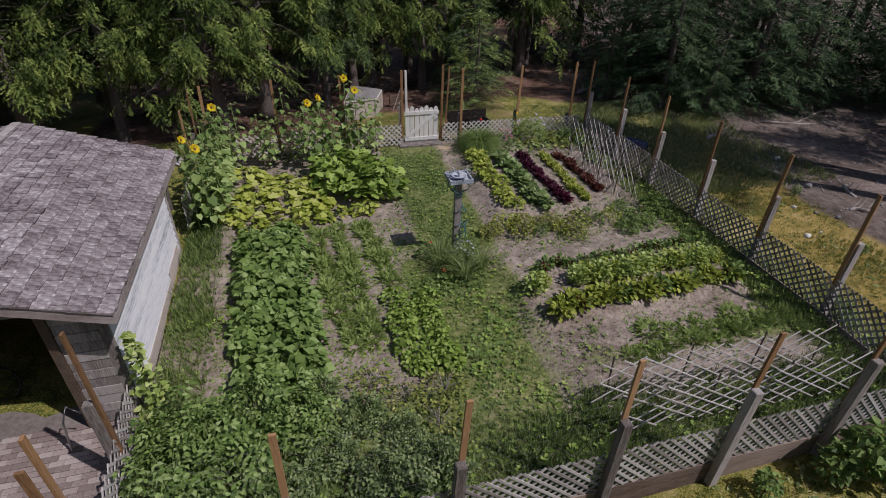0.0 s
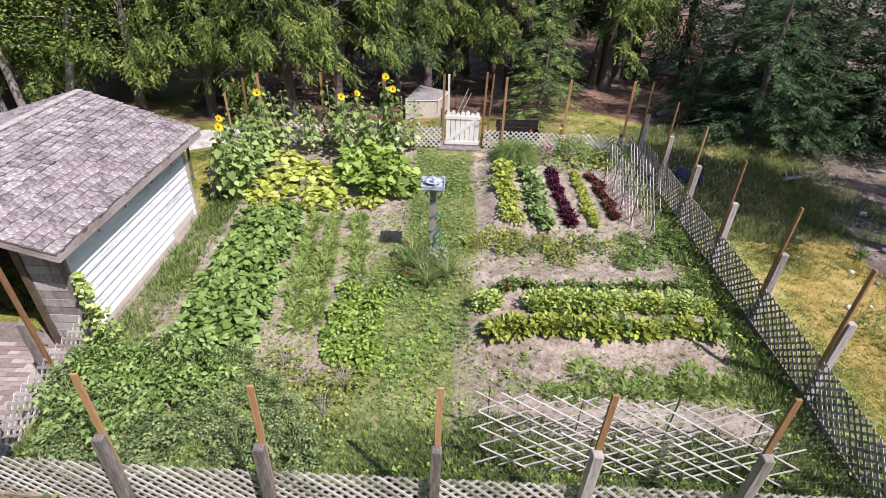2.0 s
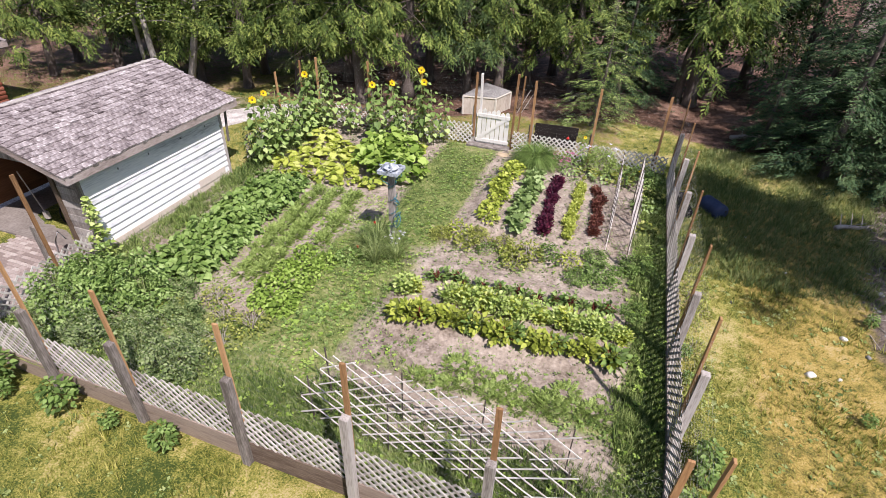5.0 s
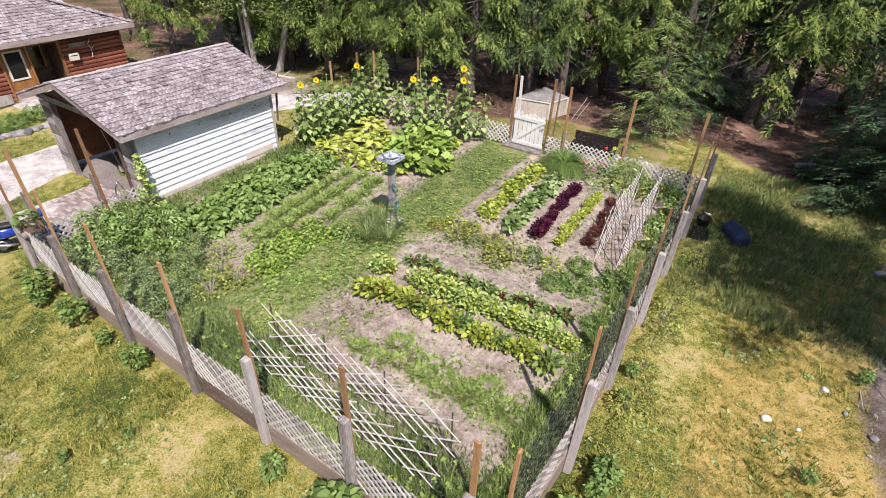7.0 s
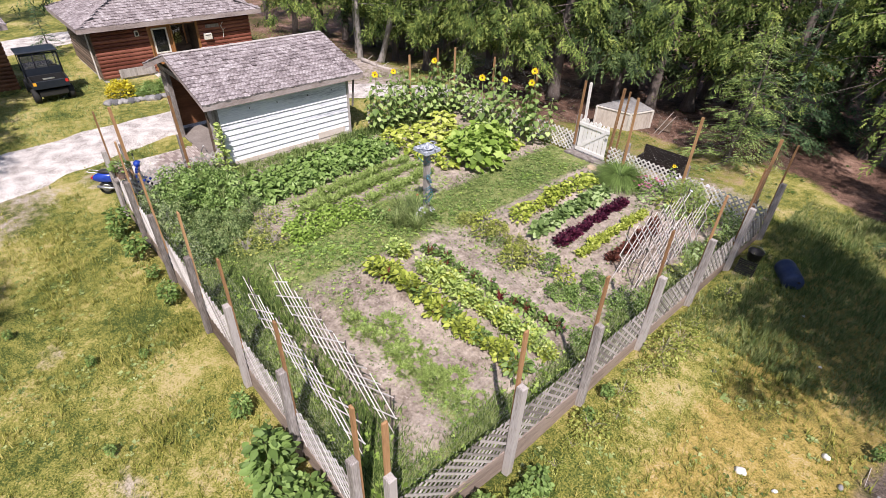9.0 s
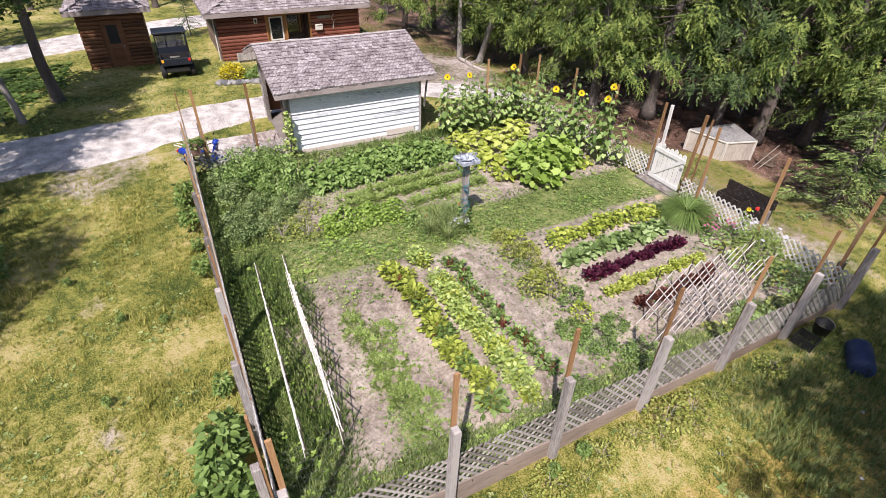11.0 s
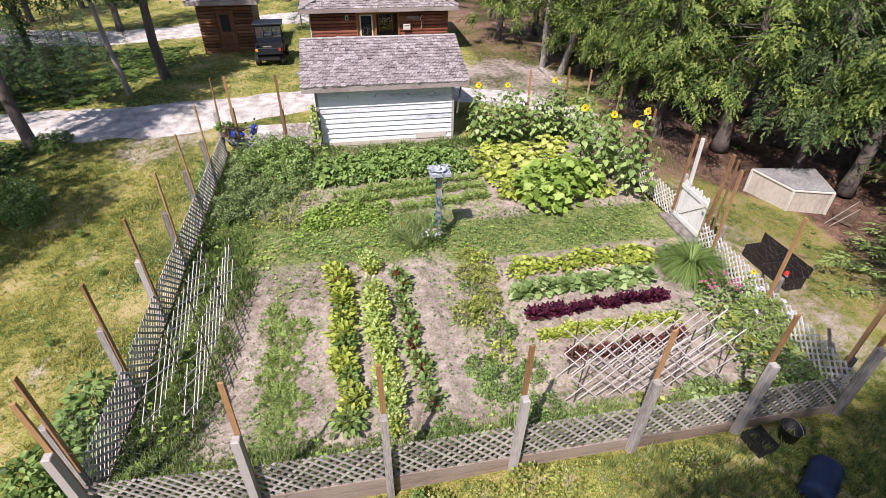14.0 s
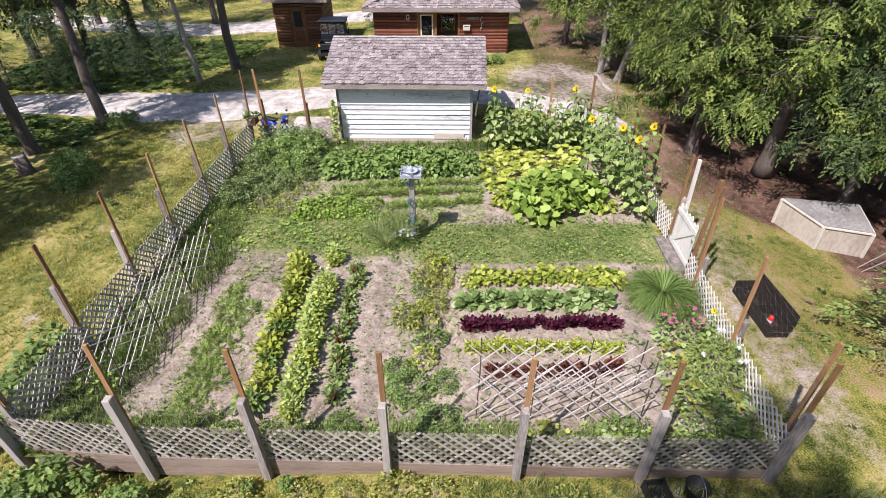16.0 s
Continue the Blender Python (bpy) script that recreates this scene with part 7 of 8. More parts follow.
for k in range(8):
    a = k * math.pi / 4 + 0.2
    d, low = Vector((math.cos(a), math.sin(a), 0)), 1.95 if k % 2 else 2.38
    pts = [d * (0.1 + (0.2 if k % 2 else 0.26) * math.sin(s * 2.6)) + Vector((0, 0, low + (0.36 if k % 2 else 0.14) * s)) + Vector((-d.y, d.x, 0)) * 0.06 * math.cos(s * 6) for s in [i / 9 for i in range(10)]]
    part("scroll", Geo().tube(pts, 0.015, 6), M["teal" if k % 2 else "bird_blue"], bird, "curled painted metal scroll", None, True)
pts = [(0.13 * math.cos(a * 1.3) + 0.02, 0.12 * math.sin(a * 1.3), 0.25 + 0.09 * a) for a in [i * 0.5 for i in range(40)]]
part("wire_spiral", Geo().tube(pts, 0.011, 6), M["teal"], bird, "dark teal wire winding up the post", None, True)
for k, (zc, rr) in enumerate([(0.75, 0.2), (0.85, 0.17), (0.95, 0.21), (1.35, 0.15), (1.45, 0.13)]):
    pts = [(0.16 + rr * 0.5 * math.cos(a), -0.04 + rr * math.sin(a) * 0.6, zc + rr * 0.7 * math.sin(a + k)) for a in [i * 2 * math.pi / 14 for i in range(15)]]
    part("hose_loop", Geo().tube(pts, 0.013, 6), M["teal"], bird, "loop of teal hose hung on the post", None, True)
pl = R(201)
v, t = leaves(pl, 80, OVAL, 0.2, 0.4, 1.0, (0.06, 0.1), None, (-0.6, 0.4), 0.6)
put("foliage", tri_mesh("climber", v + np.array([0.12, -0.05, 0]), t, M["bean"]), bird, None, "small dark green climber")

# ---- things beyond the north fence ----
tb = base("tool_box", pose(5.95, 20.78, ground_z(6.5, 21.2) - 0.02, 0, 0, 3) @ Matrix.Diagonal((1.0, 0.72, 0.82, 1.0)), "long black wooden tool box with its lid standing open", "storage box")
part("base_board", Geo().box((0.0, 0.0, 0.02), (1.75, 0.75, 0.06)), M["black_wood"], tb)
part("side_panel", Geo().box((0.0, 0.0, 0.06), (0.03, 0.75, 0.5), None, 0.006), M["black_wood"], tb)
part("side_panel", Geo().box((1.72, 0.0, 0.06), (1.75, 0.75, 0.5), None, 0.006), M["black_wood"], tb)
part("front_panel", Geo().box((0.03, 0.72, 0.06), (1.72, 0.75, 0.5), None, 0.006), M["black_wood"], tb)
part("back_panel", Geo().box((0.03, 0.0, 0.06), (1.72, 0.03, 0.5), None, 0.006), M["black_wood"], tb)
part("lid", Geo().box((-0.03, 0.755, 0.48), (1.78, 0.79, 0.9), None, 0.008), M["black_wood"], tb, "black lid standing upright")
part("divider", Geo().box((0.9, 0.03, 0.06), (0.93, 0.72, 0.45)), M["black_wood"], tb)
ext = base("fire_extinguisher", pose(7.35, 21.02, ground_z(7, 21) + 0.1, -8, 0, 0) @ Matrix.Scale(0.72, 4), "small red canister with a white band in the tool box", "canister")
part("tank", Geo().lathe([(0.0, 0.0), (0.085, 0.0), (0.09, 0.03), (0.09, 0.36), (0.06, 0.42), (0.03, 0.45), (0.0, 0.45)], 16), M["red_paint"], ext, "", None, True)
part("label_band", Geo().lathe([(0.092, 0.14), (0.092, 0.26)], 16), M["petal_white"], ext, "white band", None, True)
part("valve", Geo().box((-0.02, -0.03, 0.45), (0.02, 0.07, 0.51), None, 0.006), M["black_plastic"], ext)

bn = base("compost_bin", pose(1.85, 23.95, ground_z(2.7, 24.8)), "pale plywood compost bin with a grey sloping lid", "bin")
cs = [(0.0, 0.0), (1.5, 0.55), (1.95, 1.75), (0.55, 2.05)]
tops = [0.92, 0.82, 0.86, 1.02]
for k in range(4):
    a, b = cs[k], cs[(k + 1) % 4]
    d = (Vector(b) - Vector(a)).normalized() * 0.02
    n2 = Vector((d.y, -d.x))
    part("side_panel", Geo().add([(a[0], a[1], 0), (b[0], b[1], 0), (b[0], b[1], tops[(k + 1) % 4]), (a[0], a[1], tops[k]), (a[0] - n2.x, a[1] - n2.y, 0), (b[0] - n2.x, b[1] - n2.y, 0), (b[0] - n2.x, b[1] - n2.y, tops[(k + 1) % 4]), (a[0] - n2.x, a[1] - n2.y, tops[k])],
                                 [(0, 1, 2, 3), (7, 6, 5, 4), (0, 4, 5, 1), (1, 5, 6, 2), (2, 6, 7, 3), (3, 7, 4, 0)]), M["bin_wall"], bn)
    part("corner_post", Geo().box((a[0] - 0.04, a[1] - 0.04, 0), (a[0] + 0.04, a[1] + 0.04, tops[k]), None, 0.006), M["trim_pale"], bn)
    part("rim_board", Geo().beam((*a, tops[k] + 0.0), (*b, tops[(k + 1) % 4] + 0.0), 0.08, 0.05), M["trim_pale"], bn, "pale rim board")
    m1, m2 = (a[0] * 2 + b[0]) / 3, (a[1] * 2 + b[1]) / 3
part("lid", Geo().add([(*cs[k], tops[k] + 0.03) for k in range(4)] + [(*cs[k], tops[k] + 0.05) for k in range(4)] + [(1.0, 1.1, 1.06)], [(3, 2, 1, 0), (4, 5, 8), (5, 6, 8), (6, 7, 8), (7, 4, 8), (0, 1, 5, 4), (1, 2, 6, 5), (2, 3, 7, 6), (3, 0, 4, 7)]), M["lid"], bn, "weathered grey lid")
cr = base("wooden_crate", pose(4.2, 25.7, ground_z(4.2, 25.7), 0, 0, 25), "dark leaning wooden frame beside the compost bin", "crate")
for k in range(4):
    part("board", Geo().box((0.0, -0.01, 0.05 + 0.14 * k), (0.6, 0.01, 0.16 + 0.14 * k), None, 0.004), M["dark_wood"], cr)
part("post", Geo().box((0.0, 0.01, 0), (0.05, 0.05, 0.7)), M["dark_wood"], cr)
part("post", Geo().box((0.55, 0.01, 0), (0.6, 0.05, 0.7)), M["dark_wood"], cr)
for k in range(2):
    put("pole", Geo().tube([(4.3 + 0.2 * k, 25.3, ground_z(4.3, 25.3)), (4.8 + 0.15 * k, 25.6, 0.85 - 0.2 * k)], [0.02, 0.014], 6).mesh("pole", M["dead_wood"]), label="bleached pole leaning beside the compost bin", category="pole")
put("straw_mound", Geo().blob((5.15, 19.05, 0.1), 0.36, 4, (1.15, 0.8, 0.28), 0.5, 3).mesh("straw_mound", M["straw"], True), label="small heap of dry straw inside the gate", category="straw")

# ---- things outside the east fence ----
pl = base("black_pail", pose(11.78, 17.68, ground_z(11.78, 17.68), 0, 0, 0), "black plastic pail at the foot of the fence", "pail")
part("body", Geo().lathe([(0.0, 0.0), (0.17, 0.0), (0.215, 0.34), (0.225, 0.35), (0.2, 0.34), (0.16, 0.03), (0.0, 0.03)], 22), M["black_plastic"], pl, "", None, True)
part("handle", Geo().tube([(0.22 * math.cos(a), 0.05, 0.34 + 0.16 * math.sin(a)) for a in [i * math.pi / 10 for i in range(11)]], 0.006, 6), M["metal"], pl, "thin wire handle")
ct = base("plastic_crate", pose(11.82, 17.0, ground_z(11.82, 17.0), 0, 3, 10) @ Matrix.Scale(0.8, 4), "black slatted plastic crate by the fence", "crate")
part("tray", Geo().box((-0.3, -0.25, 0.0), (0.3, 0.25, 0.03)), M["black_plastic"], ct)
for k in range(4):
    part("slat", Geo().box((-0.3, -0.25, 0.06 + k * 0.075), (0.3, -0.225, 0.11 + k * 0.075)).box((-0.3, 0.225, 0.06 + k * 0.075), (0.3, 0.25, 0.11 + k * 0.075)).box((-0.3, -0.225, 0.06 + k * 0.075), (-0.275, 0.225, 0.11 + k * 0.075)).box((0.275, -0.225, 0.06 + k * 0.075), (0.3, 0.225, 0.11 + k * 0.075)), M["black_plastic"], ct)
for sx, sy in ((-1, -1), (1, -1), (1, 1), (-1, 1)):
    part("corner", Geo().box((sx * 0.29 - 0.015, sy * 0.24 - 0.015, 0.0), (sx * 0.29 + 0.015, sy * 0.24 + 0.015, 0.36)), M["black_plastic"], ct)
bk = base("blue_drum", pose(12.8, 17.55, ground_z(12.8, 17.55) + 0.17, 90, 0, 35), "dark blue plastic drum lying in the grass", "drum")
part("body", Geo().lathe([(0.0, -0.45), (0.22, -0.45), (0.27, -0.41), (0.285, -0.3), (0.27, -0.18), (0.285, -0.1), (0.285, 0.1), (0.27, 0.18), (0.285, 0.3), (0.27, 0.41), (0.22, 0.45), (0.0, 0.45)], 24), M["blue_plastic"], bk, "", None, True)
part("bung", Geo().lathe([(0.0, 0.47), (0.04, 0.47), (0.04, 0.44)], 10, pose(0.1, 0.08, 0)), M["black_plastic"], bk, "black bung")

for k, (x, y, s, mt) in enumerate([(14.5, 10.55, 0.1, "white_stone"), (15.1, 10.62, 0.05, "white_stone"), (15.9, 11.6, 0.06, "stone"), (16.4, 11.2, 0.09, "stone"), (13.7, 16.2, 0.04, "white_stone"), (14.6, 14.6, 0.04, "white_stone"), (13.0, 12.6, 0.05, "stone"), (15.5, 12.1, 0.08, "white_stone"), (17.2, 13.2, 0.14, "stone"), (16.9, 14.4, 0.1, "stone"), (18.0, 15.5, 0.12, "white_stone")]):
    put("stone", Geo().blob((0, 0, 0), s, k + 2, (1.1, 0.9, 0.75), 0.5).mesh("stone", M[mt], True), None, pose(x, y, ground_z(x, y) + s * 0.35, 0, 0, k * 47), "pale rounded field stone lying on the dry lawn", "stone", "loose stones")


def log_on_ground(x, y, length, r, yaw, seed, label):
    g = Geo()
    pts = [(length * (s - 0.5), 0.08 * math.sin(s * 5 + seed), r * 0.8 + 0.05 * math.sin(3 * s + seed)) for s in [i / 7 for i in range(8)]]
    g.tube(pts, [r * (1.1 - 0.5 * i / 7) for i in range(8)], 8)
    for k in range(5):
        a = pts[1 + k]
        g.tube([a, (a[0] + 0.3, a[1] + 0.35 * (-1) ** k, a[2] + 0.3)], [r * 0.3, r * 0.08], 5, False)
    put("fallen_log", g.mesh("fallen_log", M["dead_wood"], True), None, pose(x, y, ground_z(x, y) - 0.03, 0, 0, yaw), label, "log", "dead wood")


log_on_ground(17.1, 18.1, 1.3, 0.08, 35, 1, "bleached broken log lying on the mossy ground")
log_on_ground(22.5, 18.6, 4.0, 0.045, -12, 2, "long bleached dead branch at the forest edge")
log_on_ground(25.0, 18.0, 3.6, 0.04, 8, 3, "long bleached dead branch at the forest edge")
log_on_ground(23.5, 19.3, 3.0, 0.05, 18, 4, "long bleached dead branch at the forest edge")
log_on_ground(18.4, 12.6, 0.8, 0.07, 60, 5, "short grey stump end among brush")
log_on_ground(17.6, 11.4, 0.7, 0.06, -30, 6, "short grey stump end among brush")
log_on_ground(15.6, 25.6, 3.6, 0.1, 30, 7, "fallen grey branch under the trees")
log_on_ground(-12.4, 21.3, 2.6, 0.12, 10, 8, "grey fallen log beside the leaning tree")
st = base("tree_stump", pose(-1.5, -4.3, ground_z(-1.5, -4.3)), "old grey tree stump at the edge of the lawn", "stump")
part("trunk", Geo().tube([(0, 0, -0.1), (0, 0, 0.15), (0.02, 0, 0.75)], [0.36, 0.28, 0.24], 12), M["bark"], st, "", None, True)
part("cut_face", Geo().lathe([(0.0, 0.757), (0.23, 0.755)], 12, pose(0.02, 0, 0)), M["dead_wood"], st, "pale sawn face")
tw = R(301)
g = Geo()
for k in range(260):
    x, y = tw.uniform(15.5, 27), tw.uniform(9, 20)
    if earth_layer(x, y) > 0.4:
        a, L = tw.uniform(0, 6.28), tw.uniform(0.15, 0.7)
        z = ground_z(x, y)
        g.tube([(x, y, z + 0.01), (x + L * math.cos(a), y + L * math.sin(a), z + tw.uniform(0.02, 0.1))], [0.012, 0.005], 4, False)
put("twig_litter", g.mesh("twig_litter", M["dead_wood"]), None, None, "scattered dead twigs on bare earth", "twigs", "", "stuff")
g = Geo()
for k in range(400):
    x, y = tw.uniform(15, 26), tw.uniform(9, 20)
    if earth_layer(x, y) > 0.35:
        g.blob((x, y, ground_z(x, y) + 0.01), tw.uniform(0.02, 0.07), k, (1, 0.8, 0.6), 0.5, 1)
put("gravel_stones", g.mesh("gravel_stones", M["stone"]), None, None, "small stones scattered on bare earth", "stones", "", "stuff")

# ---- scooter by the south-west corner ----
def wheel(parent, x, z, r, w, yaw=0):
    m = pose(x, 0, z, 90, 0, yaw)
    ob = put("wheel", Geo().lathe([(r * 0.35, -w * 0.3), (r * 0.62, -w * 0.4), (r * 0.62, w * 0.4), (r * 0.35, w * 0.3), (r * 0.35, -w * 0.3)], 20).mesh("wheel", M["metal"], True), parent, m, "silver wheel rim")
    put("tyre", Geo().lathe([(r * 0.62, -w * 0.42), (r * 0.9, -w * 0.5), (r, -w * 0.25), (r, w * 0.25), (r * 0.9, w * 0.5), (r * 0.62, w * 0.42)], 24).mesh("tyre", M["rubber"], True), ob, None, "black tyre")
    return ob


sc = base("scooter", pose(-5.1, 5.0, ground_z(-5.1, 5.0), -5, 0, 62), "glossy blue motor scooter parked beside the fence", "scooter")
wheel(sc, -0.62, 0.24, 0.24, 0.13)
wheel(sc, 0.65, 0.24, 0.24, 0.12)
part("rear_body", Geo().blob((-0.5, 0, 0.62), 0.32, 3, (1.55, 0.62, 0.62), 0.12, 3), M["blue_paint"], sc, "glossy blue rear bodywork", None, True)
part("seat", Geo().blob((-0.36, 0, 0.84), 0.3, 5, (1.45, 0.55, 0.3), 0.08, 3), M["black_plastic"], sc, "black saddle", None, True)
part("floor_board", Geo().box((-0.2, -0.17, 0.3), (0.38, 0.17, 0.4), None, 0.03), M["black_plastic"], sc, "black foot board")
part("leg_shield", Geo().add([(0.34, -0.24, 0.32), (0.34, 0.24, 0.32), (0.52, 0.22, 0.95), (0.52, -0.22, 0.95), (0.42, -0.2, 0.32), (0.42, 0.2, 0.32), (0.6, 0.16, 0.95), (0.6, -0.16, 0.95)], [(0, 1, 2, 3), (7, 6, 5, 4), (0, 4, 5, 1), (1, 5, 6, 2), (2, 6, 7, 3), (3, 7, 4, 0)]), M["blue_paint"], sc, "glossy blue leg shield")
part("front_mudguard", Geo().blob((0.65, 0, 0.4), 0.22, 8, (1.25, 0.45, 0.6), 0.05, 3), M["blue_paint"], sc, "blue front mudguard", None, True)
part("fork", Geo().tube([(0.65, 0.08, 0.24), (0.56, 0.07, 0.75), (0.5, 0, 1.0)], 0.022, 6).tube([(0.65, -0.08, 0.24), (0.56, -0.07, 0.75), (0.5, 0, 1.0)], 0.022, 6), M["metal"], sc)
part("handlebar", Geo().tube([(0.38, -0.36, 1.06), (0.47, -0.12, 1.04), (0.5, 0, 1.02), (0.47, 0.12, 1.04), (0.38, 0.36, 1.06)], 0.016, 6), M["black_plastic"], sc, "black handlebar")
part("headlamp_cowl", Geo().blob((0.56, 0, 1.04), 0.13, 9, (1, 1.2, 0.9), 0.05, 3), M["blue_paint"], sc, "", None, True)
part("headlamp", Geo().blob((0.66, 0, 1.03), 0.07, 10, (0.6, 1.2, 0.9), 0.02, 2), M["trim_pale"], sc, "pale headlamp", None, True)
for s in (-1, 1):
    mr = part("mirror", Geo().blob((0.4, s * 0.3, 1.28), 0.06, 11, (0.35, 1.2, 0.85), 0.02, 2), M["black_plastic"], sc, "round black mirror", None, True)
    part("mirror_stalk", Geo().tube([(0.43, s * 0.24, 1.06), (0.4, s * 0.3, 1.25)], 0.007, 5), M["metal"], mr)
part("exhaust", Geo().tube([(-0.2, -0.15, 0.25), (-0.45, -0.17, 0.26), (-0.85, -0.18, 0.36)], [0.025, 0.05, 0.055], 10), M["metal"], sc, "silver exhaust silencer", None, True)
part("tail_lamp", Geo().box((-1.0, -0.1, 0.62), (-0.95, 0.1, 0.7), None, 0.01), M["red_paint"], sc, "red tail lamp")
part("rear_rack", Geo().tube([(-0.75, 0.12, 0.84), (-1.05, 0.1, 0.9), (-1.05, -0.1, 0.9), (-0.75, -0.12, 0.84)], 0.012, 6), M["metal"], sc)
part("stand", Geo().tube([(-0.15, 0.12, 0.25), (-0.22, 0.25, 0.01)], 0.014, 6), M["metal"], sc)

ht = base("hanging_planter", pose(-3.3, 4.75, 1.0, 0, 0, 0), "brown planter box with leafy greens fixed on the fence corner", "planter")
part("box", Geo().box((-0.22, -0.16, 0), (0.22, 0.16, 0.28), None, 0.02), M["terracotta"], ht, "brown planter box")
put("foliage", single("leaves", leaves(R(210), 90, OVAL, 0.28, 0.25, 0.55, (0.1, 0.18), None, (-0.3, 0.9), 0.5), M["mid_green"]), ht)
part("bracket", Geo().box((-0.2, -0.3, -0.06), (0.2, -0.14, 0.0)).beam((0, -0.25, -1.3), (0, -0.2, 0), 0.06, 0.06), M["grey_wood"], ht)

# ---- utility vehicle beside the log house ----
uz = ground_z(-18.3, 5.1)
ut = base("utility_vehicle", pose(-18.3, 5.1, uz, 0, 0, 180) @ Matrix.Scale(1.08, 4), "dark green utility vehicle with a rear cargo bed", "vehicle")
for x in (-0.95, 0.95):
    for y in (-0.68, 0.68):
        ob = wheel(ut, x, 0.33, 0.33, 0.27)
        ob.location.y = y
part("chassis", Geo().box((-1.35, -0.55, 0.35), (1.4, 0.55, 0.6), None, 0.03), M["black_plastic"], ut, "black chassis")
part("bonnet", Geo().box((0.65, -0.68, 0.6), (1.45, 0.68, 1.05), None, 0.1), M["dark_paint"], ut, "dark bonnet")
part("cargo_bed", Geo().box((-1.4, -0.72, 0.72), (-0.4, 0.72, 0.78)).box((-1.4, -0.72, 0.78), (-0.4, -0.66, 1.08)).box((-1.4, 0.66, 0.78), (-0.4, 0.72, 1.08)).box((-0.46, -0.66, 0.78), (-0.4, 0.66, 1.08)), M["black_plastic"], ut, "black cargo bed")
part("tailgate", Geo().box((-1.46, -0.7, 0.72), (-1.4, 0.7, 1.06), None, 0.015), M["dark_paint"], ut, "dark tailgate")
part("seat", Geo().box((-0.3, -0.62, 0.75), (0.25, 0.62, 0.95), None, 0.06).box((-0.38, -0.62, 0.95), (-0.22, 0.62, 1.45), None, 0.05), M["black_plastic"], ut, "black bench seat")
part("cab_rear", Geo().box((-0.42, -0.74, 0.95), (-0.36, 0.74, 1.4), None, 0.01), M["dark_paint"], ut, "dark cab back")
g = Geo()
for y in (-0.72, 0.72):
    g.tube([(-0.4, y, 0.8), (-0.4, y, 1.98), (-0.2, y, 2.05), (0.6, y, 2.0), (0.95, y, 1.05)], 0.035, 8)
for y in (-0.24, 0.24):
    g.tube([(-0.4, y, 1.35), (-0.4, y, 1.98)], 0.025, 6)
g.tube([(-0.4, -0.72, 1.98), (-0.4, 0.72, 1.98)], 0.035, 8)
part("roll_cage", g, M["dark_paint"], ut, "dark roll cage", None, True)
part("roof", Geo().box((-0.5, -0.8, 2.04), (0.7, 0.8, 2.12), None, 0.03), M["dark_paint"], ut, "dark flat roof")
for y0, y1 in ((-0.68, -0.27), (-0.21, 0.21), (0.27, 0.68)):
    part("rear_window", Geo().box((-0.405, y0, 1.42), (-0.395, y1, 1.95)), M["glass"], ut)
part("windscreen", Geo().add([(0.97, -0.66, 1.1), (0.97, 0.66, 1.1), (0.63, 0.66, 1.96), (0.63, -0.66, 1.96)], [(0, 1, 2, 3)]), M["glass"], ut)
for s in (-1, 1):
    part("tail_lamp", Geo().box((-1.47, s * 0.62 - 0.06, 0.9), (-1.455, s * 0.62 + 0.06, 1.04)), M["amber"] if s > 0 else M["red_paint"], ut, "amber and red tail lamp")
part("side_panel", Geo().box((-0.4, -0.74, 0.6), (0.7, -0.7, 0.9)).box((-0.4, 0.7, 0.6), (0.7, 0.74, 0.9)), M["dark_paint"], ut)
part("number_bar", Geo().box((-1.47, -0.2, 1.12), (-1.44, 0.25, 1.18)), M["metal"], ut)

# ---- stones of the border before the house ----
sr = R(401)
sms = [Geo().blob((0, 0, 0), 0.2, 20 + k, (1.2, 0.95, 0.75), 0.45, 2).mesh("border_stone", M["stone"], True) for k in range(4)]
for k in range(24):
    y = 6.9 + 0.16 * k + sr.normal(0, 0.03)
    x = -15.0 + 0.5 * math.sin((y - 7.0) * 0.8) * 0.6 + sr.normal(0, 0.06)
    put("border_stone", sms[k % 4], None, pose(x, y, ground_z(x, y) + 0.07, 0, 0, sr.uniform(0, 360)) @ Matrix.Scale(sr.uniform(0.6, 1.1), 4), "rounded grey stone edging the flower border", "stone", "border stones")

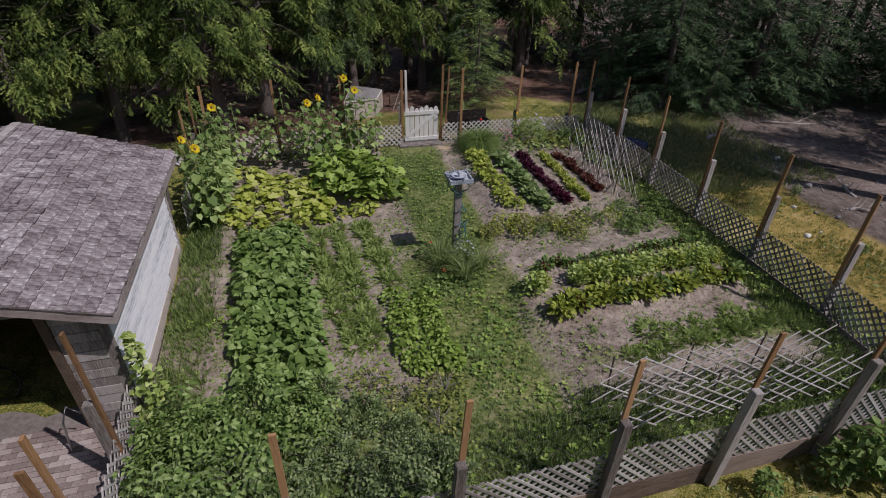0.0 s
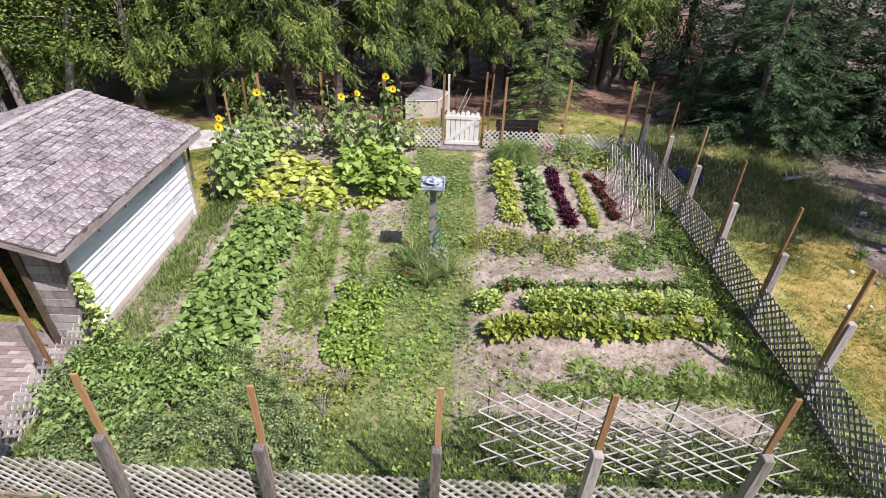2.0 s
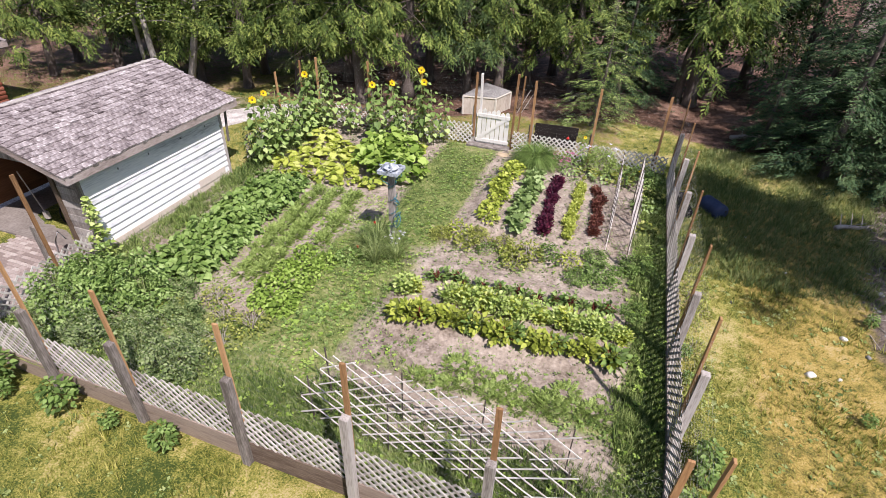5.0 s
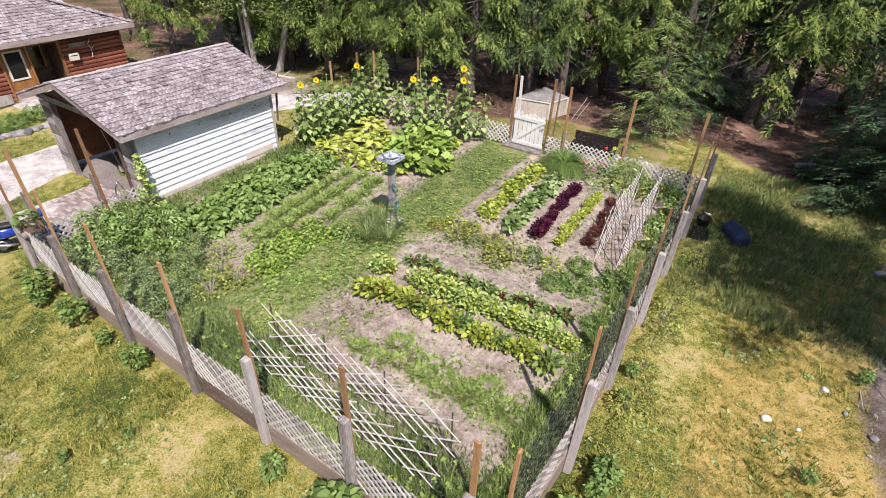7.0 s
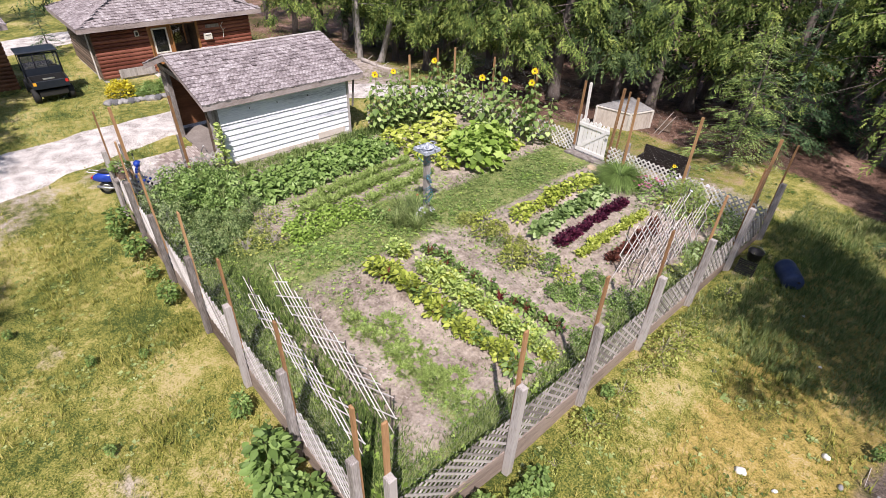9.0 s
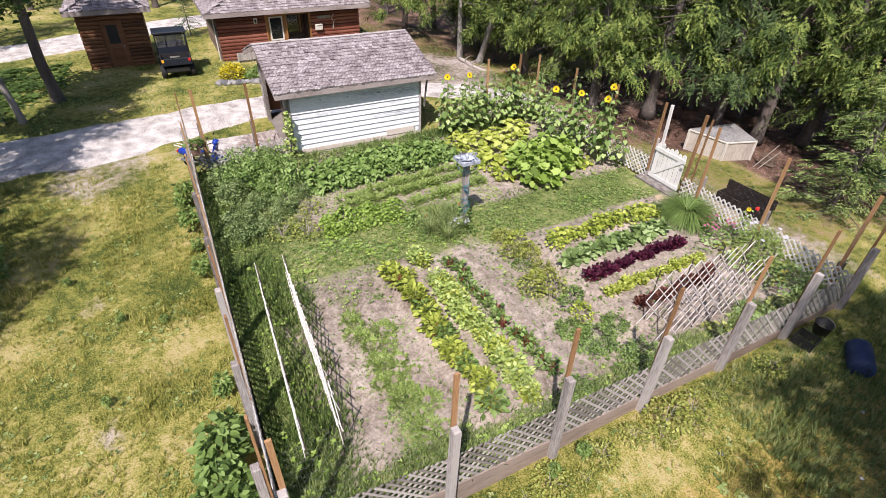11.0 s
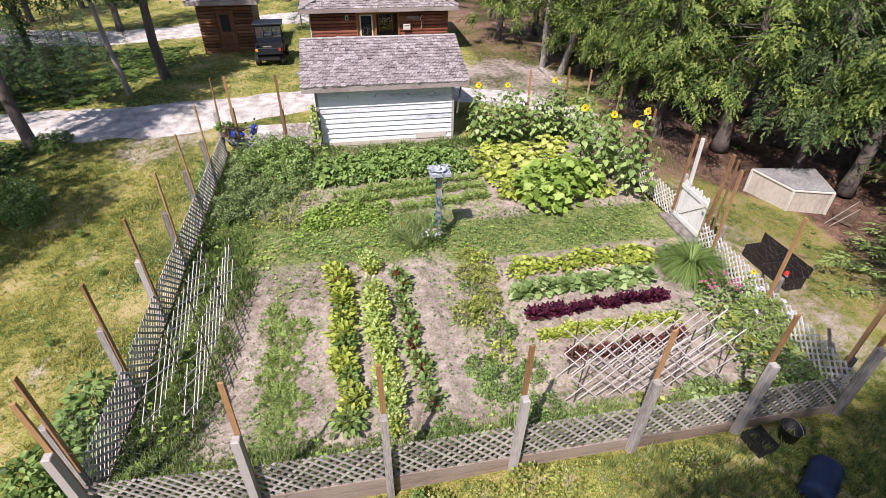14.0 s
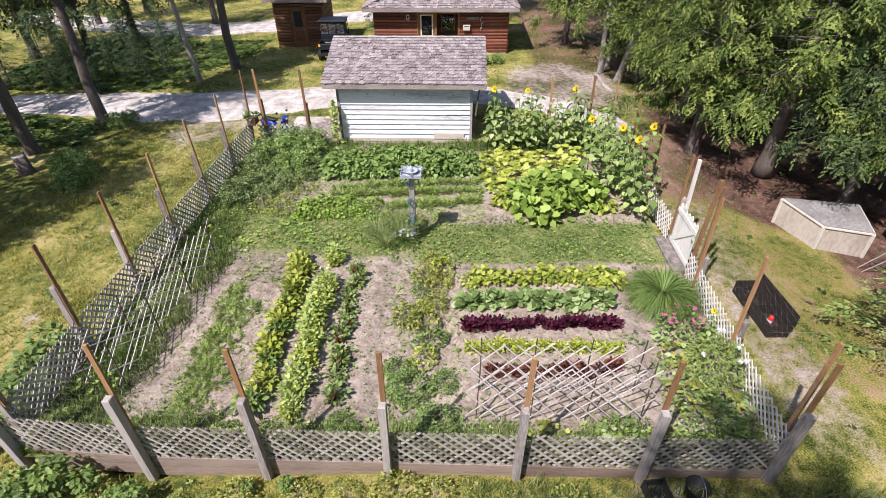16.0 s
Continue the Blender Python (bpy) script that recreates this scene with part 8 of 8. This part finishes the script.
# things in the shed mouth
bc = base("bicycle_wheel", pose(-6.4, 9.3, 0.18, 0, 0, 0), "old wheel leaning inside the shed", "wheel")
part("rim", Geo().tube([(0.3 * math.cos(a), 0.12 * math.sin(a), 0.02 + 0.3 * math.sin(a)) for a in [i * 2 * math.pi / 24 for i in range(25)]], 0.022, 6), M["rubber"], bc, "", None, True)
put("garden_tool", Geo().tube([(-7.2, 9.2, -0.12), (-7.35, 9.0, 1.55)], 0.018, 6).box((-7.27, 9.12, -0.12), (-7.1, 9.22, 0.12)).mesh("garden_tool", M["dead_wood"]), label="long-handled garden tool leaning in the shed", category="tool")
put("wheelbarrow_frame", Geo().tube([(-4.9, 7.7, -0.2), (-4.85, 7.75, 0.45), (-4.75, 7.85, 0.75), (-4.6, 7.9, 0.5)], 0.022, 6).mesh("wheelbarrow_frame", M["metal"], True), label="bent steel tube frame leaning by the shed front", category="frame")
# ---- pieces of the shed roof and the paving ----
east_rows = shingle_rows(RY1 - RY0 + 0.06, roof_run, 3)
near_rows = [s for s in east_rows if s[1] < 1.9][:300]
rest = [s for s in east_rows if s not in near_rows]
piece_meshes = {}
for x, s, w, lift, skew in near_rows:
    key = (round(w, 2), round(lift, 3), round(skew))
    if key not in piece_meshes:
        piece_meshes[key] = shingle_geo(Geo(), 0, 0, key[0], key[1], key[2], 99).mesh("shingle", M["shingle"])
    put("shingle", piece_meshes[key], roof, east_frame @ pose(x, s, 0, 0, 0, skew))
for frame_m, rows, nm in ((east_frame, rest, "shingles"), (west_frame, shingle_rows(RY1 - RY0 + 0.06, roof_run, 4), "shingles")):
    g = Geo()
    for row in rows:
        shingle_geo(g, *row, roof_run)
    g.v = [tuple(frame_m @ Vector(v)) for v in g.v]
    tagged(part(nm, g, M["shingle_joined"], roof, "overlapping weathered cedar shingles"), kind="stuff")
# brick paving before the shed
n_brick = 0
bm_ = Geo().box((0.004, 0.004, -0.05), (0.236, 0.116, 0.01), None, 0.004).mesh("brick", M["brick"])
pv_base = put("paving", Geo().box((-7.4, 5.3, -0.52), (-3.86, 8.3, -0.31)).mesh("paving", M["gravel"]), label="pinkish brick paving before the shed", category="paving", kind="structure")
g = Geo()
for j in range(25):
    for i in range(15):
        x, y = -7.4 + i * 0.24 + (0.12 if j % 2 else 0), 5.3 + j * 0.12
        if x > -4.1 or (x < -6.3 and y < 6.2 + 0.6 * (-6.3 - x)):
            continue
        z = ground_z(x, y) + 0.04
        m = pose(x, y, max(z, -0.3), random.uniform(-0.8, 0.8), random.uniform(-0.8, 0.8), random.uniform(-0.6, 0.6))
        if n_brick < 300:
            put("brick", bm_, pv_base, m)
            n_brick += 1
        else:
            g.box((0.004, 0.004, -0.05), (0.236, 0.116, 0.01), m)
if g.v:
    tagged(part("bricks", g, M["brick_joined"], pv_base, "pinkish paving bricks"), kind="stuff")
